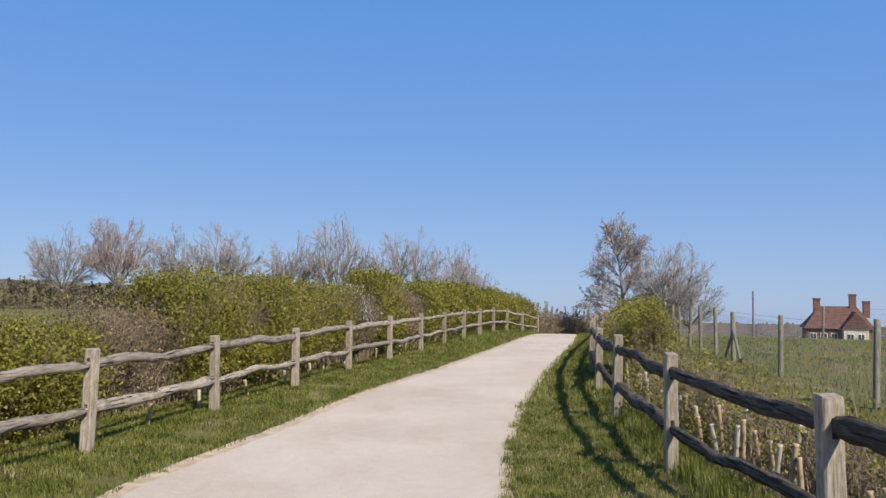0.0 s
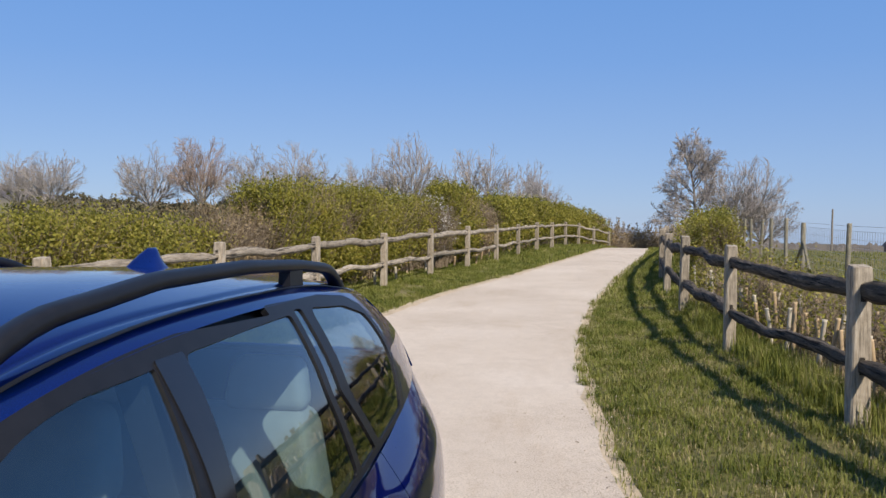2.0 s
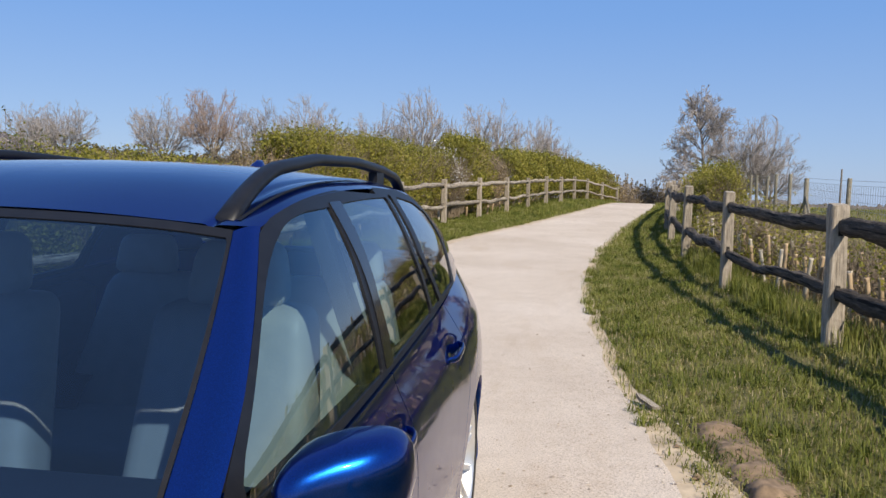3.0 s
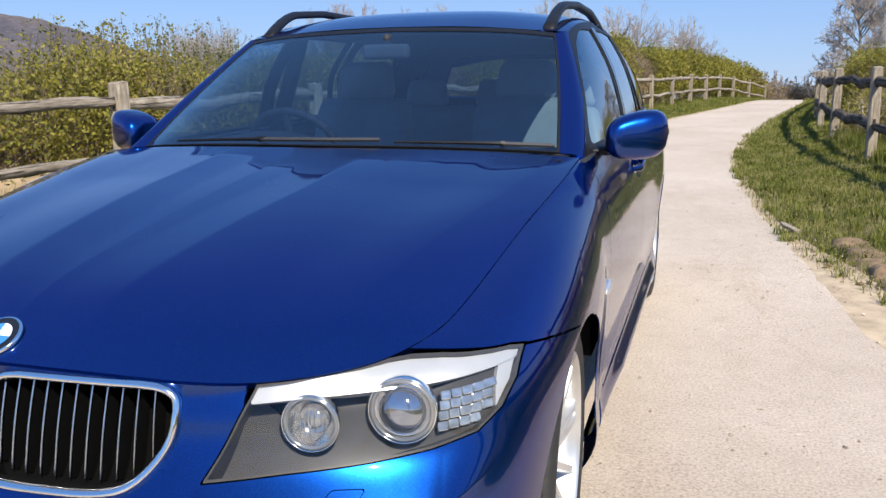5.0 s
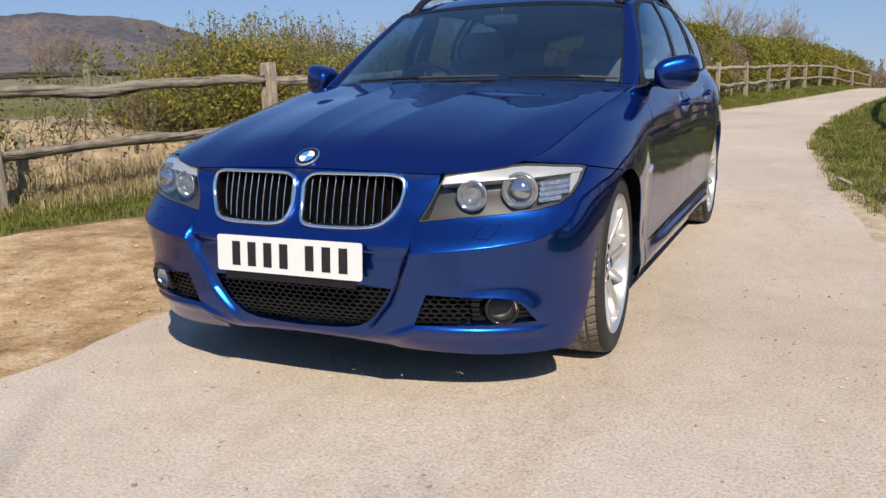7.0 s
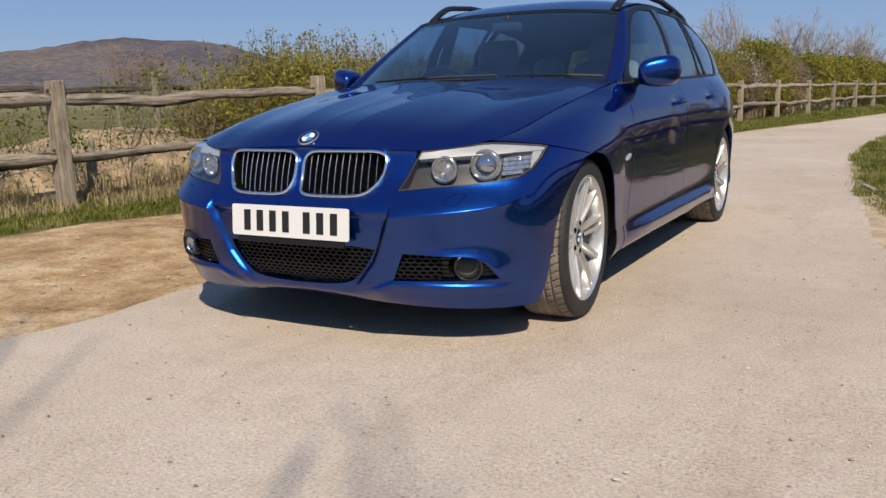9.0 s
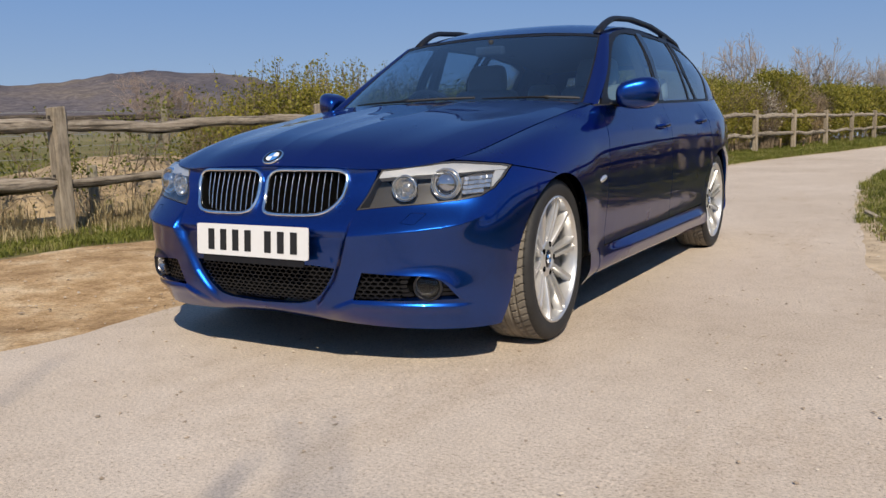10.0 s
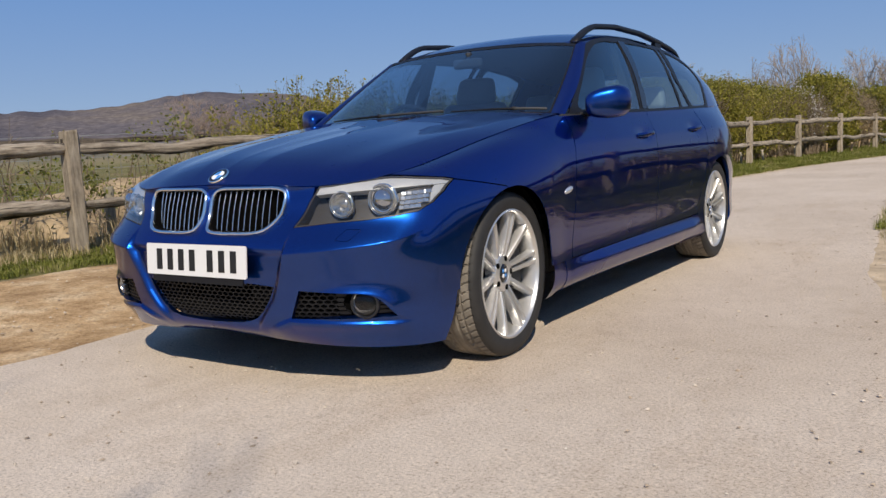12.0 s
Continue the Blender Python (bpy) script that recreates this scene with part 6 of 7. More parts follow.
# roof, pillars, hatch
roof_p = ROOF.grid(0, 6, 90, 0, 4, 70)
flip_roof = sheet_normals(roof_p)[30, 40, 2] < 0
rail_groove = np.exp(-((roof_p[..., 0] - np.interp(roof_p[..., 1], [1.2, 2.0, 3.3], [0.535, 0.553, 0.505])) / 0.008) ** 2)
roof_p[..., 2] -= 0.006 * rail_groove
child("roof", panel_mesh("roof", cut(roof_p, np.full(roof_p.shape[:2], 1.0), 0.0, flip=flip_roof, both=True), M_PAINT), car)
seam_p = ROOF.grid(0.12, 5.5, 130, 2.5, 3.95, 70)
seam_x = np.interp(seam_p[..., 1], [1.27, 1.6, 2.2, 3.1], [0.571, 0.582, 0.578, 0.537])
pair("roof_seam", cut(seam_p, 0.0042 - np.abs(seam_p[..., 0] - seam_x), 0.0, lift=0.0015, flip=flip_roof), M_TRIM, car, "black roof joint strip")
gutter = Sheet([[(x_ + o, y_, z_ - q) for x_, y_, z_ in ROOF.p[-1]] for o, q in ((0.0, 0.001), (0.004, 0.012), (0.006, 0.027))]).grid(0, 6, 90, 0, 2, 6)
pair("roof_gutter", cut(gutter, np.full(gutter.shape[:2], 1.0), 0.0, flip=sheet_normals(gutter)[3, 40, 0] < 0), M_TRIM, car, "black strip under the roof edge")
pil = PILLAR.grid(0, 2, 40, 0, 2, 20)
pair("windscreen_pillar", cut(pil, np.full(pil.shape[:2], 1.0), 0.015, flip=sheet_normals(pil)[10, 20, 0] < 0), M_PAINT, car)

RD_WIN = rounded([(1.722, 1.312), (2.0, 1.313), (2.235, 1.309), (2.205, 1.15), (2.272, 0.971), (1.686, 0.955), (1.668, 1.10)], 0.02)
FIX_WIN = rounded([(2.268, 1.315), (2.322, 1.311), (2.300, 1.14), (2.458, 0.978), (2.305, 0.973), (2.238, 1.15)], 0.012)
Q_WIN = rounded([(2.385, 1.306), (2.70, 1.276), (2.90, 1.232), (2.915, 1.12), (2.845, 0.988), (2.505, 0.980), (2.36, 1.13)], 0.035)
arc = natural([0, 1, 2, 3, 4, 5, 6], [(0.735, 0.935), (0.86, 1.032), (1.0, 1.131), (1.15, 1.226), (1.30, 1.292), (1.46, 1.327), (1.70, 1.343)], np.linspace(0, 6, 40))
FRAME = [(0.70, 0.90)] + [tuple(q) for q in arc] + rounded([(2.1, 1.341), (2.5, 1.323), (2.80, 1.290), (2.945, 1.250), (2.955, 1.13), (2.90, 0.975), (2.6, 0.90)], 0.03)
arc = natural([0, 1, 2, 3, 4], [(0.87, 1.004), (1.02, 1.111), (1.18, 1.211), (1.34, 1.281), (1.47, 1.304)], np.linspace(0, 4, 24))
FD_WIN = [(0.835, 0.952), (0.84, 0.975)] + [tuple(q) for q in arc] + rounded([(1.628, 1.312), (1.578, 1.12), (1.577, 0.953), (0.845, 0.946)], 0.012)
def raise_top(outline):
    """Window outlines follow the frame: higher towards the roof."""
    return [(y_, z_ + 0.009 * min(1.0, max(0.0, (z_ - 0.98) / 0.30))) for y_, z_ in outline]


FD_WIN, RD_WIN, FIX_WIN, Q_WIN, FRAME = (raise_top(o) for o in (FD_WIN, RD_WIN, FIX_WIN, Q_WIN, FRAME))
side_p = GREEN.grid(0, 6, 330, 0, 2, 110)
gy, gz = side_p[..., 1], side_p[..., 2]
flip_g = sheet_normals(side_p)[40, 100, 0] < 0
wins = [sd(gy, gz, w) for w in (FD_WIN, RD_WIN, FIX_WIN, Q_WIN)]
frame_f = sd(gy, gz, FRAME)
holes = np.maximum.reduce(wins)
b_post = np.minimum(sd(gy, gz, [(1.60, 0.93), (1.70, 0.93), (1.73, 1.34), (1.60, 1.34)]), -holes)
pair("window_frame", cut(side_p, np.minimum(frame_f, -holes), 0.012, flip=flip_g), M_TRIM, car, "black window surround")
pair("pillar_edge", cut(side_p, np.minimum.reduce([-frame_f - 0.001, 1.15 - gy, gz - 0.955]), 0.012, flip=flip_g), M_PAINT, car)
pair("rear_pillar", cut(side_p, np.minimum(-frame_f - 0.001, gy - 2.5), 0.012, flip=flip_g), M_PAINT, car)
for win, host, nm in ((wins[0], doors_f, "front_door_window"), (wins[1], doors_r, "rear_door_window"), (wins[2], doors_r, "fixed_window"), (wins[3], car, "quarter_window")):
    pair(nm, cut(side_p, win + 0.004, 0.0, lift=-0.004, flip=flip_g), M_GLASS, host, "dark-tinted side glass")
pair("pillar_gloss", cut(side_p, np.minimum(b_post, sd(gy, gz, [(1.598, 0.955), (1.672, 0.955), (1.715, 1.325), (1.632, 1.325)])), 0.004, lift=0.003, flip=flip_g), M_GLOSS_BLACK, car, "glossy black pillar cover")
scr = SCREEN.grid(0, 3, 60, 0, 2, 50)
flip_s = sheet_normals(scr)[25, 20, 1] > 0
fu = np.linspace(0, 3, 60)[None, :] + 0 * scr[..., 0]
fv = np.linspace(0, 2, 50)[:, None] + 0 * scr[..., 0]
rim_f = np.minimum.reduce([(2.945 - fu) * 0.25, (1.92 - fv) * 0.2, (fv - 0.012) * 0.2])
child("windscreen", panel_mesh("windscreen", cut(scr, rim_f + 0.004, 0.0, lift=-0.002, flip=flip_s, both=True), M_SCREEN), car, "tinted windscreen")
child("windscreen_seal", panel_mesh("windscreen_seal", cut(scr, -rim_f, 0.008, flip=flip_s, both=True), M_TRIM), car, "black windscreen surround")
hatch = Sheet([[(0, 3.45, 1.296), (0.26, 3.43, 1.290), (0.45, 3.37, 1.272), (0.565, 3.27, 1.236)], [(0, 3.60, 1.13), (0.28, 3.57, 1.13), (0.50, 3.48, 1.13), (0.638, 3.36, 1.126)], [(0, 3.67, 0.99), (0.32, 3.645, 0.99), (0.56, 3.58, 0.992), (0.69, 3.42, 0.994)]]).grid(0, 3, 50, 0, 2, 40)
hx_, hz_ = hatch[..., 0], hatch[..., 2]
flip_h = sheet_normals(hatch)[20, 10, 1] < 0
glass_h = sd(hx_, hz_, soft([(-0.7, 1.265), (0.44, 1.248), (0.55, 1.04), (0.50, 1.015), (-0.7, 1.015)], 1))
child("tailgate", panel_mesh("tailgate", cut(hatch, -glass_h, 0.012, flip=flip_h, both=True), M_PAINT), car)
child("rear_window", panel_mesh("rear_window", cut(hatch, glass_h + 0.003, 0.0, flip=flip_h, both=True), M_GLASS), car, "tinted tailgate glass")


def on_front(xz):
    """Places and outward normals on the nose at points of (x, z)."""
    uv = SIDE.find(np.abs(np.asarray(xz, float)), (0, 2), 0, 5.2)
    p, n = SIDE.at(uv), SIDE.at(uv, "n")
    s = np.sign(np.asarray(xz, float)[:, :1])
    s[s == 0] = 1
    flipx = np.concatenate([s, np.ones((len(p), 2))], 1)
    return p * flipx, n * flipx


# ---- grilles ----
kid_f = sd(nose[..., 0], nose[..., 2], KIDNEY)


def bead(outline, r_in, r_out, inset, proud, sides=12):
    """A rounded rim along a closed outline of (x, z) on the nose."""
    q = np.array(outline, float)
    steps = np.concatenate([[0], np.cumsum(np.linalg.norm(np.roll(q, -1, axis=0) - q, axis=1))])
    ring_s = np.linspace(0, steps[-1], 121)[:-1]
    closed = np.vstack([q, q[:1]])
    xz = np.column_stack([np.interp(ring_s, steps, closed[:, 0]), np.interp(ring_s, steps, closed[:, 1])])
    t = np.roll(xz, -1, axis=0) - np.roll(xz, 1, axis=0)
    t /= np.linalg.norm(t, axis=1)[:, None]
    turn = 1 if (xz[:, 0] * np.roll(xz[:, 1], -1) - np.roll(xz[:, 0], -1) * xz[:, 1]).sum() > 0 else -1
    inner = np.column_stack([-t[:, 1], t[:, 0]]) * turn
    p, n = on_front(xz + inner * inset)
    m = len(p)
    flat = n[:, :2] / np.linalg.norm(n[:, :2], axis=1)[:, None]
    verts = []
    for k in range(m):
        side = Vector((inner[k, 0] * -flat[k, 1], inner[k, 0] * flat[k, 0], inner[k, 1])).normalized()
        out = Vector((flat[k, 0], flat[k, 1], 0.0))
        for i in range(sides):
            a = 2 * math.pi * i / sides
            verts.append(Vector(p[k]) + out * (proud + r_out * math.sin(a)) - side * r_in * math.cos(a))
    faces = [(k * sides + i, k * sides + (i + 1) % sides, (k + 1) % m * sides + (i + 1) % sides, (k + 1) % m * sides + i) for k in range(m) for i in range(sides)]
    return verts, faces


verts, faces = bead(KIDNEY, 0.0068, 0.011, 0.0055, 0.003)
grilles = []
for sx in (1, -1):
    bm = bmesh.new()
    vs = [bm.verts.new((v.x * sx, v.y, v.z)) for v in verts]
    for f in faces:
        bm.faces.new([vs[i] for i in f])
    bmesh.ops.recalc_face_normals(bm, faces=bm.faces)
    grilles.append(part("kidney_grille", bm, M_CHROME, car, "rounded chrome grille surround", True))
# near-black sheets stand in for the shaded depth behind the slats
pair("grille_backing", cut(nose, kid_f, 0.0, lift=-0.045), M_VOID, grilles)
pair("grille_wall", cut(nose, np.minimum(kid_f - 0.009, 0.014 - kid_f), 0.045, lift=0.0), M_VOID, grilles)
for k in range(11):
    gx = 0.036 + k * 0.0268
    zz = np.linspace(0.55, 0.70, 60)
    inside = zz[sd(np.full(60, gx), zz, KIDNEY) > 0.008]
    p, n = on_front([(gx, q) for q in np.linspace(inside[0], inside[-1], 9)])
    p[:, 1] += np.linspace(0.028, 0, 9)
    mid_n = n.mean(axis=0) / np.linalg.norm(n.mean(axis=0))
    n[:] = mid_n
    p = p[0] + (p[-1] - p[0]) * np.linspace(0, 1, 9)[:, None] + mid_n * (0.004 * np.sin(np.linspace(0, math.pi, 9)))[:, None]
    for m, sx in enumerate((1, -1)):
        bm, bm2 = bmesh.new(), bmesh.new()
        last = last2 = None
        for a, b in zip(p, n):
            a, b = a * (sx, 1, 1), Vector(b * (sx, 1, 1))
            f = Vector(a) - b * 0.006
            cur = [bm.verts.new(f + Vector((-0.0010, 0, 0)) - b * 0.0025), bm.verts.new(f + Vector((0, 0, 0)) + b * 0.0012), bm.verts.new(f + Vector((0.0010, 0, 0)) - b * 0.0025)]
            cur2 = [bm2.verts.new(f + Vector((-0.0030, 0, 0)) - b * 0.0045), bm2.verts.new(f + Vector((-0.0028, 0, 0)) - b * 0.032), bm2.verts.new(f + Vector((0.0028, 0, 0)) - b * 0.032), bm2.verts.new(f + Vector((0.0030, 0, 0)) - b * 0.0045)]
            if last:
                for q in range(2):
                    bm.faces.new((last[q], last[q + 1], cur[q + 1], cur[q]))
                for q in range(3):
                    bm2.faces.new((last2[q], last2[q + 1], cur2[q + 1], cur2[q]))
            last, last2 = cur, cur2
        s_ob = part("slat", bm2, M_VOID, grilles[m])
        part("slat_edge", bm, M_SLAT, grilles[m], "thin chrome slat edge", True)


def honeycomb(region, x0, x1, z0, z1, w, h, sink):
    """Flattened hexagon mesh on the nose inside an outline."""
    bm = bmesh.new()
    done = set()
    rows = int((z1 - z0) / (h * 0.75)) + 2
    cols = int((x1 - x0) / w) + 2
    edges = []
    for r in range(rows):
        for c in range(cols):
            cx = x0 + (c + 0.5 * (r % 2)) * w
            cz = z0 + r * h * 0.75
            pts = [(cx, cz + h / 2), (cx + w / 2, cz + h / 4), (cx + w / 2, cz - h / 4), (cx, cz - h / 2), (cx - w / 2, cz - h / 4), (cx - w / 2, cz + h / 4)]
            for a, b in zip(pts, pts[1:] + pts[:1]):
                key = tuple(sorted(((round(a[0], 4), round(a[1], 4)), (round(b[0], 4), round(b[1], 4)))))
                if key not in done:
                    done.add(key)
                    m = np.array([[(a[0] + b[0]) / 2], [(a[1] + b[1]) / 2]])
                    if sd(np.abs(m[0]), m[1], region)[0] > -0.004:
                        edges.append((a, b))
    flat = [q for e in edges for q in e]
    p, n = on_front(flat)
    for k in range(0, len(flat), 2):
        a, b, na = Vector(p[k]), Vector(p[k + 1]), Vector(n[k])
        side = (b - a).cross(na).normalized() * 0.0024
        a, b = a - na * sink, b - na * sink
        q = [bm.verts.new(v) for v in (a - side, a + side, b + side, b - side, a - side * 1.3 - na * 0.012, a + side * 1.3 - na * 0.012, b + side * 1.3 - na * 0.012, b - side * 1.3 - na * 0.012)]
        for f in ((0, 1, 2, 3), (0, 4, 5, 1), (2, 6, 7, 3), (1, 5, 6, 2), (3, 7, 4, 0)):
            bm.faces.new([q[i] for i in f])
    return bm


part("intake_mesh", honeycomb(INTAKE, -0.34, 0.34, 0.215, 0.385, 0.0265, 0.0185, 0.030), M_PLASTIC, bumper, "dark honeycomb intake mesh")
# backings of intake and fog openings are coloured as deep shade
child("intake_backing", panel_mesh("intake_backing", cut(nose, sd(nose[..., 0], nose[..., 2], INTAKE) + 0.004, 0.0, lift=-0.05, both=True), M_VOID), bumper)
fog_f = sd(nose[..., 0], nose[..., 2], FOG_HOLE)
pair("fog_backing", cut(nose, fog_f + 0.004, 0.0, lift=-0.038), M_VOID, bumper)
for sx in (1, -1):
    lo, hi = (0.39, 0.575) if sx > 0 else (-0.575, -0.39)
    part("fog_mesh", honeycomb([(0.40, 0.26), (0.435, 0.352), (0.565, 0.350), (0.565, 0.26)], lo, hi, 0.255, 0.36, 0.0265, 0.0195, 0.016), M_PLASTIC, bumper, "dark honeycomb mesh")
slat_f = np.minimum.reduce([fog_f + 0.002, nose[..., 0] - 0.565, np.hypot(nose[..., 0] - 0.636, nose[..., 2] - 0.308) - 0.050])
for q in range(5):
    zc = 0.275 + q * 0.0165
    for way in (-1, 1):
        shape = np.minimum.reduce([slat_f, 0.0058 - np.abs(nose[..., 2] - zc), way * (nose[..., 0] - 0.636)])
        if (shape > 0).sum() > 6:
            pair("fog_slat", cut(nose, shape, 0.012, lift=-0.014), M_PLASTIC, bumper)
child("lip", panel_mesh("lip", cut(SIDE.grid(0, 4.6, 80, 0, 0.5, 8), np.full((8, 80), 1.0), 0.0, lift=-0.012, both=True), M_TRIM), bumper, "black lower lip")


def ring_lathe(profile, sides=40):
    """A turned shape about +z from (radius, height) rows."""
    bm = bmesh.new()
    rows = [[bm.verts.new((r * math.cos(2 * math.pi * i / sides), r * math.sin(2 * math.pi * i / sides), h)) for i in range(sides)] if r > 1e-5 else [bm.verts.new((0, 0, h))] for r, h in profile]
    for a, b in zip(rows, rows[1:]):
        for i in range(sides):
            j = (i + 1) % sides
            if len(a) == 1:
                bm.faces.new((a[0], b[j], b[i]))
            elif len(b) == 1:
                bm.faces.new((a[i], a[j], b[0]))
            else:
                bm.faces.new((a[i], a[j], b[j], b[i]))
    bmesh.ops.recalc_face_normals(bm, faces=bm.faces)
    return bm


def turned(name, profile, material, parent, at, way, label="", sides=40, smooth=True):
    bm = ring_lathe(profile, sides)
    bm.transform(Matrix.Translation(at) @ Vector(way).to_track_quat("Z", "Y").to_matrix().to_4x4())
    return part(name, bm, material, parent, label, smooth)


# fog lamps
for sx in (1, -1):
    at, way = Vector((0.636 * sx, -0.648, 0.308)), Vector((0.30 * sx, -1, 0))
    fog = turned("fog_lamp", [(0.052, -0.02), (0.052, 0.004), (0.048, 0.010), (0.043, 0.008), (0.040, 0.0)], M_GLOSS_BLACK, bumper, at, way, "round fog lamp")
    turned("reflector", [(0.041, 0.0), (0.034, -0.018), (0.02, -0.03), (0, -0.032)], M_SLAT, fog, at, way)
    turned("lens", [(0.041, 0.001), (0.03, 0.008), (0.015, 0.0115), (0, 0.012)], M_LENS, fog, at, way)

# headlights
lamp_f = sd(nose[..., 0], nose[..., 2], LAMP)
brow_f = np.minimum(lamp_f, sd(nose[..., 0], nose[..., 2], BROW))
lens_pair = pair("headlight", cut(nose, np.minimum(lamp_f, 0.0035 - lamp_f), 0.05, lift=-0.001), M_LAMP_GREY, car, "clear wraparound headlight with twin round lamps")
pair("lens", cut(nose, lamp_f - 0.002, 0.0, lift=0.0015), M_LENS, lens_pair)
pair("bezel", cut(nose, lamp_f - 0.003, 0.0, lift=(-0.050 + 0.034 * sm((nose[..., 0] - 0.66) / 0.10))[..., None]), M_LAMP_GREY, lens_pair, "grey lamp bezel")
pair("brow", cut(nose, brow_f - 0.003 * (1 - 0.6 * sm((nose[..., 0] - 0.64) / 0.12)), 0.03, lift=-0.005), M_BROW, lens_pair, "silver brow strip")
for m, sx in enumerate((1, -1)):
    host = lens_pair[m]
    way = Vector((0.16 * sx, -1, 0.02))
    turn = way.to_track_quat("Z", "Y").to_matrix().to_4x4()
    a = Vector((0.533 * sx, -0.612, 0.634))
    turned("lamp_ring", [(0.0455, -0.012), (0.0465, 0.002), (0.0455, 0.005), (0.0440, 0.003)], M_CHROME, host, a, way, "thin bright lamp ring")
    turned("halo", [(0.0440, 0.002), (0.0415, 0.005), (0.0390, 0.005), (0.0370, 0.001)], M_HALO, host, a, way, "clear ring light")
    turned("reflector", [(0.038, 0.002), (0.034, -0.012), (0.022, -0.026), (0.0, -0.03)], M_CHROME, host, a, way)
    turned("lamp_core", [(0.024, -0.022), (0.020, -0.010), (0.010, -0.006), (0, -0.005)], M_CRYSTAL, host, a, way)
    for q in range(8):
        bm = bmesh.new()
        rx = -0.0245 + q * 0.007
        h = 0.75 * math.sqrt(max(1e-4, 0.033**2 - rx * rx))
        rod(bm, (rx, -h, -0.003), (rx, h, -0.003), 0.0011, 6)
        bm.transform(Matrix.Translation(a) @ turn)
        part("flute", bm, M_CRYSTAL, host)
    b = Vector((0.661 * sx, -0.553, 0.646))
    turned("lamp_ring", [(0.0535, -0.014), (0.0545, 0.002), (0.0535, 0.005), (0.0518, 0.003)], M_CHROME, host, b, way, "thin bright lamp ring")
    turned("halo", [(0.0518, 0.002), (0.0490, 0.006), (0.0462, 0.006), (0.0440, 0.001)], M_HALO, host, b, way, "clear ring light")
    turned("shroud", [(0.0445, 0.0), (0.0425, -0.006), (0.0395, -0.007), (0.0375, -0.003)], M_CHROME, host, b, way)
    turned("projector", [(0.0375, -0.004), (0.0345, 0.008), (0.027, 0.0175), (0.014, 0.023), (0, 0.0245)], M_BALL, host, b, way, "round projector lens")
    for r in range(6):
        for c in range(5):
            cell_x, cell_z = 0.7245 + c * 0.0142, 0.604 + r * 0.0152 + c * 0.0012
            if sd(np.array([cell_x]), np.array([cell_z]), LAMP)[0] < 0.010 or cell_z > np.interp(cell_x, [0.45, 0.693, 0.76, 0.81], [0.667, 0.6825, 0.688, 0.689]) - 0.007:
                continue
            spot, out = on_front([(cell_x * sx, cell_z)])
            out = Vector(out[0])
            across_ = Vector((0, 0, 1)).cross(out).normalized()
            up_ = out.cross(across_)
            q = Vector(spot[0]) - out * 0.011
            axes_ = Matrix((across_, up_, out)).transposed().to_4x4()
            bm = bmesh.new()
            bmesh.ops.create_cube(bm, size=1, matrix=Matrix.Translation(q) @ axes_ @ Matrix.Diagonal((0.0136 / max(0.4, abs(across_.x)), 0.0146, 0.007, 1)))
            bmesh.ops.bevel(bm, geom=bm.edges[:], offset=0.0022, segments=2, profile=0.5, affect="EDGES")
            part("indicator_cell", bm, M_CRYSTAL, host, "faceted indicator cell")
tip_f = np.minimum(lamp_f - 0.004, nose[..., 0] - 0.786 - 0.10 * (0.69 - nose[..., 2]))
pair("lamp_tip", cut(nose, tip_f, 0.012, lift=-0.008), M_BROW, lens_pair, "silver outer lamp tip")

# ---- plate and badges ----
bm = bmesh.new()
bmesh.ops.create_cube(bm, size=1, matrix=Matrix.Diagonal((0.52, 0.004, 0.113, 1)))
bmesh.ops.bevel(bm, geom=[e for e in bm.edges if abs(e.verts[0].co.y - e.verts[1].co.y) > 1e-4], offset=0.008, segments=3, profile=0.5, affect="EDGES")
bm.transform(Matrix.Translation((0, -0.803, 0.453)) @ Matrix.Rotation(radians(-4), 4, "X"))
plate = part("number_plate", bm, M_PLATE, car, "white number plate with black marks")
bm = bmesh.new()
bmesh.ops.create_cube(bm, size=1, matrix=Matrix.Translation((0, -0.797, 0.440)) @ Matrix.Rotation(radians(-4), 4, "X") @ Matrix.Diagonal((0.470, 0.006, 0.138, 1)))
part("plate_holder", bm, M_TRIM, plate)
for z_, w_ in ((0.3905, 0.050), (0.3800, 0.082)):
    bm = bmesh.new()
    bmesh.ops.create_cube(bm, size=1, matrix=Matrix.Translation((0.045, -0.7985 - (z_ - 0.38) * 0.07, z_)) @ Matrix.Rotation(radians(-4), 4, "X") @ Matrix.Diagonal((w_, 0.0012, 0.006, 1)))
    part("bar", bm, M_SATIN, plate)
tilt = Matrix.Translation((0, -0.803, 0.453)) @ Matrix.Rotation(radians(-4), 4, "X")
for q in range(7):
    cx = -0.188 + q * 0.0585 + (0.034 if q > 3 else 0)
    bm = bmesh.new()
    bmesh.ops.create_cube(bm, size=1, matrix=tilt @ Matrix.Translation((cx, -0.0026, 0.0)) @ Matrix.Diagonal((0.030, 0.0012, 0.076, 1)))
    part("bar", bm, M_INK, plate)


